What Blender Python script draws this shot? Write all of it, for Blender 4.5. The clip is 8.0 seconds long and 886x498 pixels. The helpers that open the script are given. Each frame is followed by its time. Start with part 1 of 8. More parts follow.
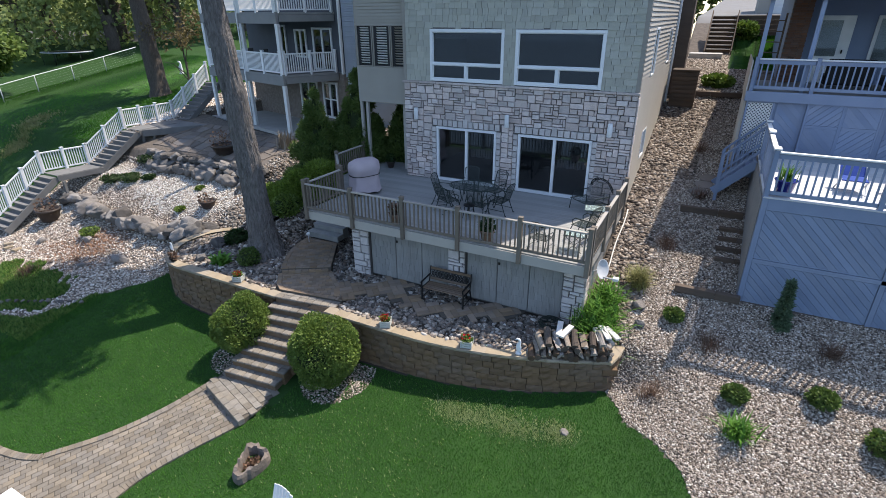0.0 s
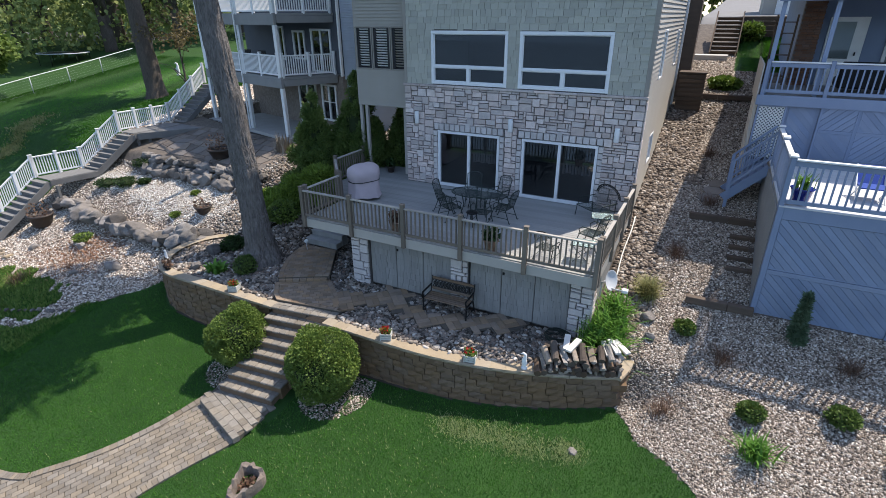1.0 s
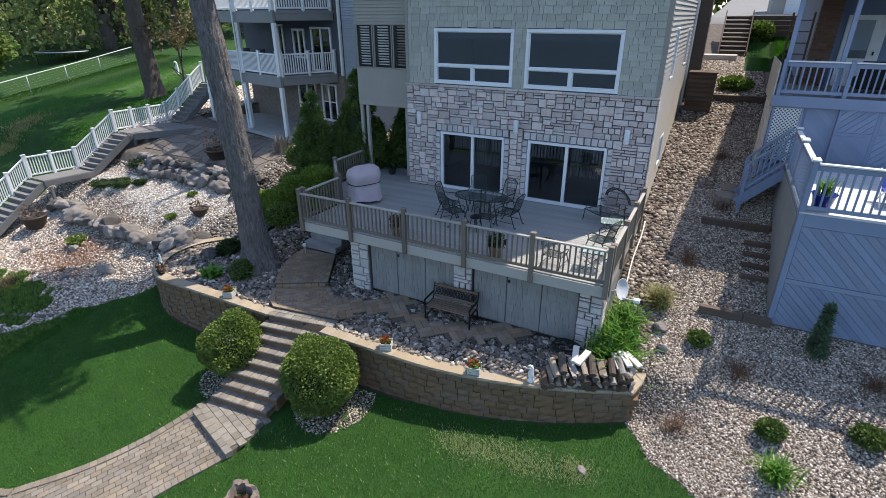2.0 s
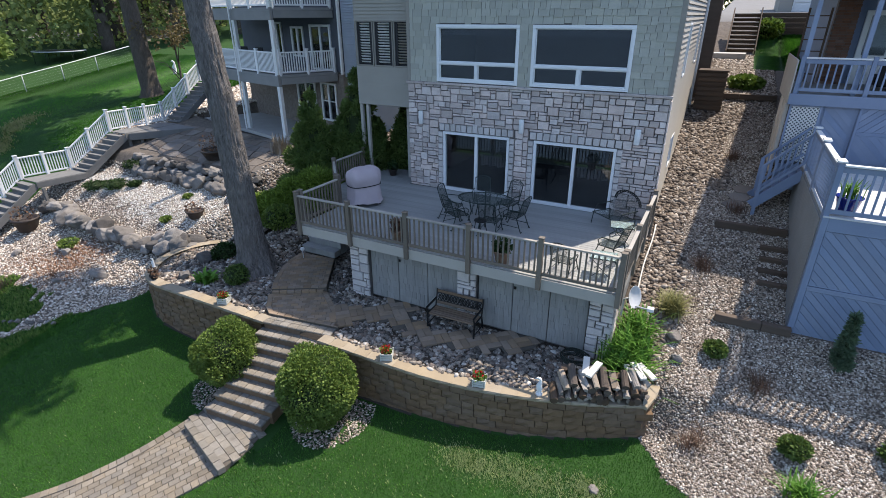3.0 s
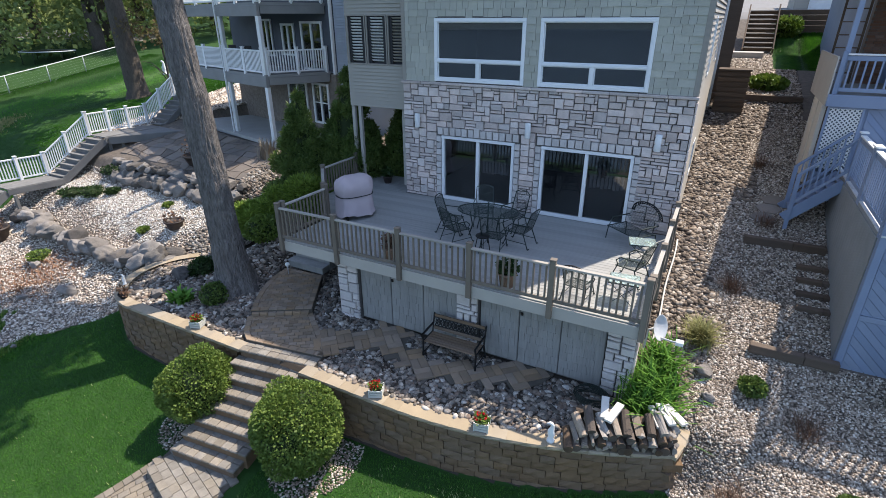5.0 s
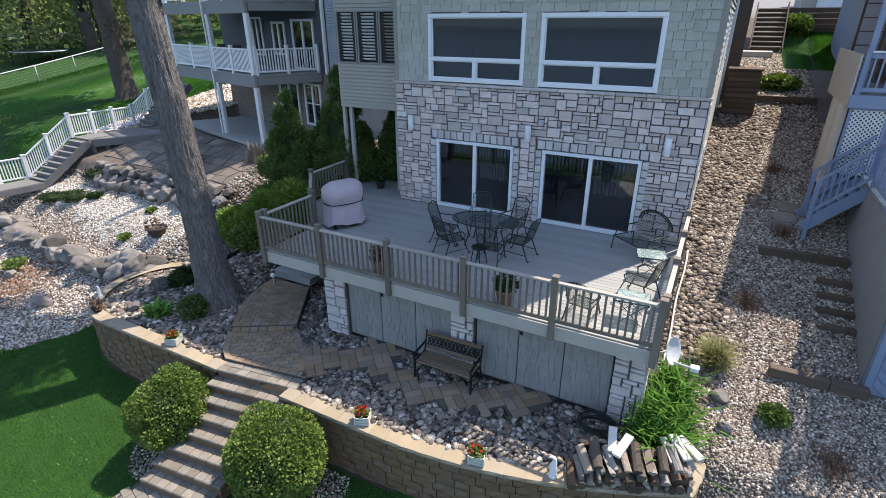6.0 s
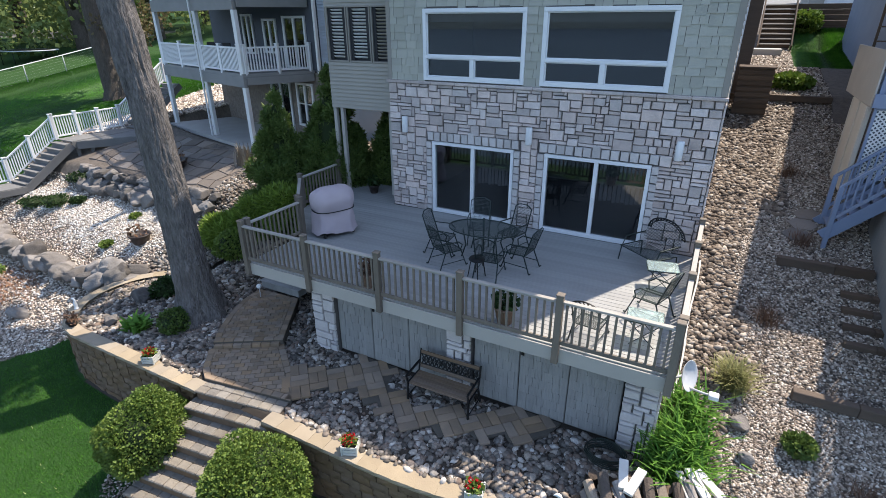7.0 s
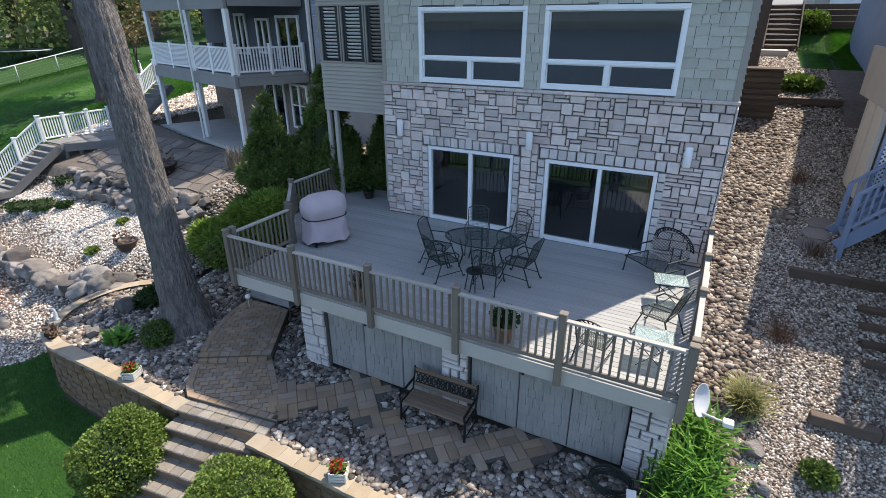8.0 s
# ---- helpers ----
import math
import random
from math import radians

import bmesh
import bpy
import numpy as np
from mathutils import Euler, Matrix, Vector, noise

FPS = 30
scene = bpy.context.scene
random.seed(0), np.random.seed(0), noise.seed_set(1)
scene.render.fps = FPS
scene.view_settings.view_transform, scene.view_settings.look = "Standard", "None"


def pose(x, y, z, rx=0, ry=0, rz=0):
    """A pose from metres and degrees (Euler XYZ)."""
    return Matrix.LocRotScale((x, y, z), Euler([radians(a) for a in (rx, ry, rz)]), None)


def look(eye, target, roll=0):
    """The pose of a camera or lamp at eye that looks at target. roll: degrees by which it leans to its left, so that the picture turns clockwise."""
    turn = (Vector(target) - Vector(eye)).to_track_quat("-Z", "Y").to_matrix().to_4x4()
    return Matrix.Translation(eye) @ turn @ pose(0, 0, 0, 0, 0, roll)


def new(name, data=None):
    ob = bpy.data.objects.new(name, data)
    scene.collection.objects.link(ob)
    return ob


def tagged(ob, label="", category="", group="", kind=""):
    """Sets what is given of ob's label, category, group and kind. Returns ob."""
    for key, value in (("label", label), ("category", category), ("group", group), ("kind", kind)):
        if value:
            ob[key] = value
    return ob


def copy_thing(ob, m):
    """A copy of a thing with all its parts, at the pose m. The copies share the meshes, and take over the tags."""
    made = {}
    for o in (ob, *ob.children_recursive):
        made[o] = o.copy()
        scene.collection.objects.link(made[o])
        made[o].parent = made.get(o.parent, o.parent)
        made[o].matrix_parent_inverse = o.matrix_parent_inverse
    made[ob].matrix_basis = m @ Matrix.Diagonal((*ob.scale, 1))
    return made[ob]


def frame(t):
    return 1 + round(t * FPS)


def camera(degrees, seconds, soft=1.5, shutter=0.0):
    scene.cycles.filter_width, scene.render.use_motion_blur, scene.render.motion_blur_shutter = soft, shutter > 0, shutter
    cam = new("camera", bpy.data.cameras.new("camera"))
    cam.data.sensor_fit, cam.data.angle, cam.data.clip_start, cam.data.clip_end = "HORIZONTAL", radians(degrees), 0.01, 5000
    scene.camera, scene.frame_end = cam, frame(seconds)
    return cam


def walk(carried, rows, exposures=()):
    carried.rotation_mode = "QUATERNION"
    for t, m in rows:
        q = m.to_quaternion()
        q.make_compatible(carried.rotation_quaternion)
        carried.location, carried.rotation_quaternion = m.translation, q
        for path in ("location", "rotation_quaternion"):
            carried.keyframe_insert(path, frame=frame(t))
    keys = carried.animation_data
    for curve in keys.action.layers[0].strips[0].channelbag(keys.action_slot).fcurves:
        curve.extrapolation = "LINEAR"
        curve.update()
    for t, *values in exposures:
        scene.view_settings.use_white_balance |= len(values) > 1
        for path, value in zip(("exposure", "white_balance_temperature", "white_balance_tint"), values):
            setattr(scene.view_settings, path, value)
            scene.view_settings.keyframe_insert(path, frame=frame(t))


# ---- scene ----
cam = camera(81.6, 8.0, soft=0.45)
PATH = [
    (0, (0.076, -0.062, 8.383), (-0.771, 1.548, 7.553), -0.3),
    (0.5, (-0.111, 0.148, 8.444), (-0.955, 1.759, 7.612), -0.2),
    (1, (-0.258, 0.407, 8.411), (-1.104, 2.019, 7.582), -0.3),
    (1.5, (-0.41, 0.675, 8.375), (-1.259, 2.286, 7.546), -0.2),
    (3, (-0.924, 1.44, 8.181), (-1.777, 3.048, 7.354), -0.2),
    (3.5, (-1.093, 1.741, 8.126), (-1.947, 3.35, 7.301), -0.2),
    (4, (-1.275, 2.065, 8.063), (-2.132, 3.675, 7.241), -0.2),
    (4.5, (-1.453, 2.458, 8.003), (-2.31, 4.067, 7.181), -0.2),
    (6, (-1.917, 3.835, 7.797), (-2.776, 5.445, 6.979), -0.2),
    (6.5, (-2.099, 4.269, 7.751), (-2.957, 5.879, 6.932), -0.2),
    (7, (-2.245, 4.671, 7.707), (-3.103, 6.28, 6.886), -0.3),
    (7.5, (-2.367, 5.017, 7.67), (-3.226, 6.627, 6.852), -0.3),
    (8, (-2.471, 5.27, 7.669), (-3.328, 6.881, 6.85), -0.2),
]
walk(cam, [(t, look(eye, target, roll)) for t, eye, target, roll in PATH],
     [(0.0, 1.06, 6560, 12), (1.5, 1.05, 6560, 12), (4.0, 1.16, 6600, 12), (6.0, 1.28, 6650, 12), (8.0, 1.31, 6680, 12)])

# ---- light ----
SUN_DIR = Vector((-0.235, -0.44, -0.866)).normalized()      # the way the sunlight travels
world = bpy.data.worlds.new("sky")
scene.world = world
world.use_nodes = True
_n = world.node_tree.nodes
_sky = _n.new("ShaderNodeTexSky")
_sky.sky_type = "NISHITA"
_sky.sun_disc = False
_sky.sun_elevation = math.asin(-SUN_DIR.z)
_sky.sun_rotation = math.atan2(-SUN_DIR.x, -SUN_DIR.y)
_sky.air_density, _sky.dust_density = 1.0, 0.6
world.node_tree.links.new(_sky.outputs[0], _n["Background"].inputs[0])
_n["Background"].inputs[1].default_value = 0.15
sun_data = bpy.data.lights.new("sun", "SUN")
sun_data.energy, sun_data.angle, sun_data.color = 3.5, radians(0.6), (1.0, 0.93, 0.82)
sun = new("sun", sun_data)
sun.rotation_mode = "QUATERNION"
sun.rotation_quaternion = SUN_DIR.to_track_quat("-Z", "Y")

# ---- helpers of this scene ----
WM = {}


def place(o, m, parent=None):
    """World pose m for o, under parent."""
    WM[o] = m
    if parent is not None:
        o.parent = parent
        o.matrix_basis = WM[parent].inverted() @ m
    else:
        o.matrix_basis = m
    return o


def thing(name, loc, label, category, group="", kind="", rz=0):
    o = new(name)
    o.empty_display_size = 0.1
    place(o, pose(*loc, 0, 0, rz))
    return tagged(o, label, category, group, kind)


def part(name, mesh, material, parent, m=None, label=""):
    if isinstance(mesh, bmesh.types.BMesh):
        me = bpy.data.meshes.new(name)
        mesh.to_mesh(me)
        mesh.free()
        mesh = me
    if material is not None and not mesh.materials:
        mesh.materials.append(material)
    o = new(name, mesh)
    place(o, m or Matrix(), parent)
    if label:
        o["label"] = label
    return o


def raw(name, verts, faces, smooth=False):
    me = bpy.data.meshes.new(name)
    me.from_pydata([tuple(map(float, v)) for v in verts], [], [tuple(map(int, q)) for q in faces])
    if smooth:
        me.shade_smooth()
    me.update()
    return me


def big(name, verts, faces, smooth=False):
    """A mesh from numpy arrays; all faces have the same number of corners."""
    me = bpy.data.meshes.new(name)
    verts, faces = np.asarray(verts, np.float32), np.asarray(faces, np.int32)
    n, k = faces.shape
    me.vertices.add(len(verts))
    me.vertices.foreach_set("co", verts.ravel())
    me.loops.add(n * k)
    me.loops.foreach_set("vertex_index", faces.ravel())
    me.polygons.add(n)
    me.polygons.foreach_set("loop_start", np.arange(0, n * k, k, dtype=np.int32))
    me.update(calc_edges=True)
    me.validate()
    if smooth:
        me.shade_smooth()
    return me


CUBES = {}


def cube(sx, sy, sz, material, bevel=0.006):
    key = (round(sx, 3), round(sy, 3), round(sz, 3), material.name, bevel)
    if key not in CUBES:
        bm = bmesh.new()
        bmesh.ops.create_cube(bm, size=1, matrix=Matrix.Diagonal((sx, sy, sz, 1)))
        if bevel:
            bmesh.ops.bevel(bm, geom=bm.edges[:], offset=min(bevel, min(sx, sy, sz) * 0.3), segments=1, affect="EDGES")
        me = bpy.data.meshes.new("block")
        bm.to_mesh(me)
        bm.free()
        me.materials.append(material)
        CUBES[key] = me
    return CUBES[key]


def box(name, lo, hi, material, parent=None, bevel=0.006, label=""):
    lo, hi = Vector(lo), Vector(hi)
    s = hi - lo
    return part(name, cube(s.x, s.y, s.z, material, bevel), material, parent, Matrix.Translation((lo + hi) / 2), label)


def beam(name, p, q, w, h, material, parent=None, bevel=0.006, label="", lean=0.0):
    """A bar of width w and height h from p to q (its axis)."""
    p, q = Vector(p), Vector(q)
    d = q - p
    x = d.normalized()
    up = Vector((0, 0, 1)) if abs(x.z) < 0.95 else Vector((0, 1, 0))
    y = up.cross(x).normalized()
    z = x.cross(y)
    m = Matrix((x, y, z)).transposed().to_4x4()
    m.translation = (p + q) / 2
    if lean:
        m = m @ Matrix.Rotation(radians(lean), 4, "X")
    return part(name, cube(round(d.length, 2), w, h, material, bevel), material, parent, m, label)


def tube_mesh(points, radii, n=8, cap=True, wobble=0.0, seed=0):
    rnd = random.Random(seed)
    pts = [Vector(p) for p in points]
    verts, faces = [], []
    ref = Vector((0.3, 1, 0.1)).normalized()
    for i, p in enumerate(pts):
        d = (pts[min(i + 1, len(pts) - 1)] - pts[max(i - 1, 0)]).normalized()
        a = d.cross(ref).normalized()
        b = d.cross(a)
        for k in range(n):
            t = 2 * math.pi * k / n
            r = radii[i] * (1 + wobble * (rnd.random() - 0.5))
            verts.append(p + r * (math.cos(t) * a + math.sin(t) * b))
    for i in range(len(pts) - 1):
        for k in range(n):
            faces.append((i * n + k, i * n + (k + 1) % n, (i + 1) * n + (k + 1) % n, (i + 1) * n + k))
    if cap:
        faces.append(tuple(range(n))[::-1])
        faces.append(tuple((len(pts) - 1) * n + k for k in range(n)))
    return raw("tube", verts, faces, True)


def lathe(profile, n=20):
    """profile: (radius, z) pairs."""
    verts, faces = [], []
    for r, z in profile:
        for k in range(n):
            t = 2 * math.pi * k / n
            verts.append((r * math.cos(t), r * math.sin(t), z))
    for i in range(len(profile) - 1):
        for k in range(n):
            faces.append((i * n + k, i * n + (k + 1) % n, (i + 1) * n + (k + 1) % n, (i + 1) * n + k))
    return raw("turned", verts, faces, True)


def ico(sub, seed, rough=0.2, flat=0.75):
    bm = bmesh.new()
    bmesh.ops.create_icosphere(bm, subdivisions=sub, radius=1.0)
    off = Vector((seed * 3.7, seed * 1.3, seed * 0.7))
    for v in bm.verts:
        v.co *= 1 + rough * noise.noise(v.co * 1.1 + off) + 0.5 * rough * noise.noise(v.co * 2.7 + off)
        v.co.z *= flat
    va = np.array([v.co[:] for v in bm.verts])
    fa = np.array([[v.index for v in f.verts] for f in bm.faces])
    bm.free()
    return va, fa


def scatter(name, pos, size, templates, seed=0, tilt=0.5):
    """One mesh of many copies of the templates at pos, of the given sizes (n,3), each turned by chance."""
    rng = np.random.default_rng(seed)
    allv, allf, base = [], [], 0
    pick = rng.integers(0, len(templates), len(pos))
    for k, (tv, tf) in enumerate(templates):
        idx = np.where(pick == k)[0]
        if not len(idx):
            continue
        a = rng.uniform(0, 2 * np.pi, len(idx))
        b = rng.normal(0, tilt, len(idx))
        c, s, cb, sb = np.cos(a), np.sin(a), np.cos(b), np.sin(b)
        v = tv[None] * size[idx][:, None, :]
        y, z = v[..., 1] * cb[:, None] - v[..., 2] * sb[:, None], v[..., 1] * sb[:, None] + v[..., 2] * cb[:, None]
        x = v[..., 0]
        v = np.stack([x * c[:, None] - y * s[:, None], x * s[:, None] + y * c[:, None], z], -1) + pos[idx][:, None, :]
        f = tf[None] + (np.arange(len(idx)) * len(tv))[:, None, None] + base
        allv.append(v.reshape(-1, 3))
        allf.append(f.reshape(-1, tf.shape[1]))
        base += len(idx) * len(tv)
    return big(name, np.concatenate(allv), np.concatenate(allf))


def leaves(name, centres, radii, n, size, seed=0, shell=0.5, squash=1.0, droop=0.3, aspect=1.8):
    """One mesh of n small bent leaves in balls round the centres. shell: how far in the leaves may lie."""
    rng = np.random.default_rng(seed)
    centres, radii = np.asarray(centres, float), np.asarray(radii, float)
    w = radii ** 2
    pick = rng.choice(len(centres), n, p=w / w.sum())
    d = rng.normal(size=(n, 3))
    d /= np.linalg.norm(d, axis=1)[:, None]
    r = radii[pick] * (1 - shell * rng.random(n) ** 1.5)
    d2 = d.copy()
    d2[:, 2] *= squash
    p = centres[pick] + d2 * r[:, None]
    out = d + rng.normal(0, 0.7, (n, 3))
    out[:, 2] -= droop * rng.random(n)
    out /= np.linalg.norm(out, axis=1)[:, None]
    side = np.cross(out, rng.normal(size=(n, 3)))
    side /= np.linalg.norm(side, axis=1)[:, None]
    nor = np.cross(out, side)
    s = size * rng.uniform(0.6, 1.3, n)[:, None]
    v = np.stack([p, p + out * s * 0.55 * aspect / 1.8 + side * s * 0.5 + nor * s * 0.12, p + out * s * aspect / 1.8 * 1.2,
                  p + out * s * 0.55 * aspect / 1.8 - side * s * 0.5 + nor * s * 0.12], 1)
    return big(name, v.reshape(-1, 3), np.arange(n * 4).reshape(n, 4))


def blades(name, pos, height, width, seed=0, bend=0.6, spread=0.5, plain=False):
    """One mesh of many bent grass blades (two quads tapering)."""
    rng = np.random.default_rng(seed)
    n = len(pos)
    a = rng.uniform(0, 2 * np.pi, n)
    out = np.stack([np.cos(a), np.sin(a), np.zeros(n)], 1)
    side = np.stack([-np.sin(a), np.cos(a), np.zeros(n)], 1)
    h = height * rng.uniform(0.6, 1.2, n)[:, None]
    up = np.array([0, 0, 1.0])
    k1 = out * spread * rng.random(n)[:, None]
    d0 = up + k1
    d0 /= np.linalg.norm(d0, axis=1)[:, None]
    mid = pos + d0 * h * 0.6
    d1 = d0 + out * bend * rng.uniform(0.5, 1.8, n)[:, None] - up * bend * 0.6 * rng.random(n)[:, None]
    d1 /= np.linalg.norm(d1, axis=1)[:, None]
    tip = mid + d1 * h * 0.5
    w = width * rng.uniform(0.7, 1.3, n)[:, None] / 2
    v = np.stack([pos - side * w, pos + side * w, mid + side * w * 0.9, mid - side * w * 0.9, tip + side * w * 0.15, tip - side * w * 0.15], 1)
    if plain:
        return big(name, v[:, [0, 1, 4, 5]].reshape(-1, 3), np.arange(n * 4).reshape(n, 4))
    base = (np.arange(n) * 6)[:, None]
    f = np.concatenate([base + np.array([[0, 1, 2, 3]]), base + np.array([[3, 2, 4, 5]])])
    return big(name, v.reshape(-1, 3), f)


# ---- materials ----
def mat(name, c1, c2=None, rough=0.8, scale=3.0, fine=40.0, bump=0.15, vary=0.0, island=False, metal=0.0, streak=None, spec=0.3, detail=0.35):
    """A surface of two colours mixed by a coarse and a fine noise, with relief; vary: how far each piece differs in brightness."""
    c2 = c2 or tuple(x * 0.7 for x in c1)
    m = bpy.data.materials.new(name)
    m.use_nodes = True
    nt = m.node_tree
    N, Lk = nt.nodes.new, nt.links.new
    bsdf = nt.nodes["Principled BSDF"]
    bsdf.inputs["Roughness"].default_value, bsdf.inputs["Metallic"].default_value = rough, metal
    bsdf.inputs["Specular IOR Level"].default_value = spec
    geo = N("ShaderNodeNewGeometry")
    mapping = N("ShaderNodeMapping")
    Lk(geo.outputs["Position"], mapping.inputs["Vector"])
    if streak:
        mapping.inputs["Scale"].default_value = streak
    n1, n2 = N("ShaderNodeTexNoise"), N("ShaderNodeTexNoise")
    for nn, sc in ((n1, scale), (n2, fine)):
        nn.inputs["Scale"].default_value = sc
        nn.inputs["Detail"].default_value = 4
        Lk(mapping.outputs[0], nn.inputs["Vector"])
    add = N("ShaderNodeMath")
    add.operation = "MULTIPLY_ADD"
    add.inputs[1].default_value, add.inputs[2].default_value = detail * 2, 0.5 - detail
    Lk(n2.outputs["Fac"], add.inputs[0])
    ramp = N("ShaderNodeMapRange")
    ramp.inputs["From Min"].default_value, ramp.inputs["From Max"].default_value = 0.3, 0.7
    Lk(n1.outputs["Fac"], ramp.inputs["Value"])
    av = N("ShaderNodeMix")
    av.inputs["Factor"].default_value = 0.5
    Lk(ramp.outputs[0], av.inputs["A"])
    Lk(add.outputs[0], av.inputs["B"])
    mix = N("ShaderNodeMix")
    mix.data_type = "RGBA"
    mix.inputs["A"].default_value, mix.inputs["B"].default_value = (*c1, 1), (*c2, 1)
    Lk(av.outputs["Result"], mix.inputs["Factor"])
    col = mix.outputs["Result"]
    if vary:
        if island:
            rnd = geo.outputs["Random Per Island"]
        else:
            rnd = N("ShaderNodeObjectInfo").outputs["Random"]
        mr = N("ShaderNodeMapRange")
        mr.inputs["To Min"].default_value, mr.inputs["To Max"].default_value = 1 - vary, 1 + vary
        Lk(rnd, mr.inputs["Value"])
        hs = N("ShaderNodeHueSaturation")
        Lk(mr.outputs[0], hs.inputs["Value"])
        sat = N("ShaderNodeMapRange")
        sat.inputs["To Min"].default_value, sat.inputs["To Max"].default_value = 1.0 + min(0.35, vary), 1.0 - min(0.35, vary)
        fr = N("ShaderNodeMath")
        fr.operation = "MULTIPLY"
        fr.inputs[1].default_value = 7.31
        Lk(rnd, fr.inputs[0])
        fr2 = N("ShaderNodeMath")
        fr2.operation = "FRACT"
        Lk(fr.outputs[0], fr2.inputs[0])
        Lk(fr2.outputs[0], sat.inputs["Value"])
        Lk(sat.outputs[0], hs.inputs["Saturation"])
        Lk(col, hs.inputs["Color"])
        col = hs.outputs[0]
    Lk(col, bsdf.inputs["Base Color"])
    if bump:
        bp = N("ShaderNodeBump")
        bp.inputs["Strength"].default_value, bp.inputs["Distance"].default_value = bump, 0.02
        Lk(n2.outputs["Fac"], bp.inputs["Height"])
        Lk(bp.outputs[0], bsdf.inputs["Normal"])
    return m


def pebbles(name, shades, rough=0.8, bump=0.3):
    """Loose stones: each takes its own shade from a range, mottled by a fine noise."""
    m = bpy.data.materials.new(name)
    m.use_nodes = True
    nt = m.node_tree
    N, Lk = nt.nodes.new, nt.links.new
    bsdf = nt.nodes["Principled BSDF"]
    bsdf.inputs["Roughness"].default_value, bsdf.inputs["Specular IOR Level"].default_value = rough, 0.25
    geo, ramp, n1, mr, hs = N("ShaderNodeNewGeometry"), N("ShaderNodeValToRGB"), N("ShaderNodeTexNoise"), N("ShaderNodeMapRange"), N("ShaderNodeHueSaturation")
    el = ramp.color_ramp.elements
    for k, c in enumerate(shades):
        e = el[k] if k < 2 else el.new(1.0)
        e.color = (*c, 1)
    for k, e in enumerate(el):
        e.position = k / (len(shades) - 1)
    Lk(geo.outputs["Random Per Island"], ramp.inputs["Fac"])
    n1.inputs["Scale"].default_value, n1.inputs["Detail"].default_value = 22, 5
    Lk(geo.outputs["Position"], n1.inputs["Vector"])
    mr.inputs["From Min"].default_value, mr.inputs["From Max"].default_value = 0.3, 0.7
    mr.inputs["To Min"].default_value, mr.inputs["To Max"].default_value = 0.72, 1.25
    Lk(n1.outputs["Fac"], mr.inputs["Value"])
    Lk(mr.outputs[0], hs.inputs["Value"])
    Lk(ramp.outputs["Color"], hs.inputs["Color"])
    Lk(hs.outputs[0], bsdf.inputs["Base Color"])
    bp = N("ShaderNodeBump")
    bp.inputs["Strength"].default_value, bp.inputs["Distance"].default_value = bump, 0.01
    Lk(n1.outputs["Fac"], bp.inputs["Height"])
    Lk(bp.outputs[0], bsdf.inputs["Normal"])
    return m


def leafy(name, c1, c2, rough=0.55, trans=0.25, size=0.9, patch=0.45):
    """Leaves: each its own shade between two greens, letting some light through."""
    m = bpy.data.materials.new(name)
    m.use_nodes = True
    nt = m.node_tree
    N, Lk = nt.nodes.new, nt.links.new
    bsdf = nt.nodes["Principled BSDF"]
    bsdf.inputs["Roughness"].default_value = rough
    bsdf.inputs["Specular IOR Level"].default_value = 0.25
    geo = N("ShaderNodeNewGeometry")
    n1 = N("ShaderNodeTexNoise")
    n1.inputs["Scale"].default_value = size
    n1.inputs["Detail"].default_value = 4
    Lk(geo.outputs["Position"], n1.inputs["Vector"])
    mx = N("ShaderNodeMath")
    mx.operation = "MULTIPLY_ADD"
    mx.inputs[1].default_value = 1 - patch
    Lk(geo.outputs["Random Per Island"], mx.inputs[0])
    sc = N("ShaderNodeMapRange")
    sc.inputs["From Min"].default_value, sc.inputs["From Max"].default_value, sc.inputs["To Max"].default_value = 0.3, 0.7, patch
    Lk(n1.outputs["Fac"], sc.inputs["Value"])
    Lk(sc.outputs[0], mx.inputs[2])
    mix = N("ShaderNodeMix")
    mix.data_type = "RGBA"
    mix.inputs["A"].default_value, mix.inputs["B"].default_value = (*c1, 1), (*c2, 1)
    Lk(mx.outputs[0], mix.inputs["Factor"])
    Lk(mix.outputs["Result"], bsdf.inputs["Base Color"])
    tr = N("ShaderNodeBsdfTranslucent")
    Lk(mix.outputs["Result"], tr.inputs["Color"])
    ms = N("ShaderNodeMixShader")
    ms.inputs[0].default_value = trans
    Lk(bsdf.outputs[0], ms.inputs[1])
    Lk(tr.outputs[0], ms.inputs[2])
    Lk(ms.outputs[0], nt.nodes["Material Output"].inputs["Surface"])
    return m


def bark_mat(name, c1, c2):
    m = mat(name, c1, c2, 0.95, 13, 34, 1.0, streak=(1, 1, 0.2), detail=1.0)
    m.node_tree.nodes["Bump"].inputs["Distance"].default_value = 0.12
    return m


STONE = mat("facing stone", (0.65, 0.555, 0.515), (0.44, 0.375, 0.345), 0.85, 4.5, 24, 0.9, vary=0.24, detail=0.6)
PALESTONE = mat("pale dressed stone", (0.60, 0.555, 0.53), (0.46, 0.42, 0.40), 0.85, 5, 24, 0.8, vary=0.12, detail=0.6)
MORTAR = mat("dark mortar", (0.16, 0.148, 0.14), (0.11, 0.10, 0.095), 0.95, 4, 60, 0.3)
SHINGLE = mat("sage shingle", (0.42, 0.41, 0.35), (0.36, 0.35, 0.30), 0.85, 1.5, 50, 0.3, vary=0.10, streak=(3, 3, 0.6))
SIDING = mat("taupe siding", (0.37, 0.34, 0.295), (0.32, 0.295, 0.255), 0.7, 1.2, 60, 0.08)
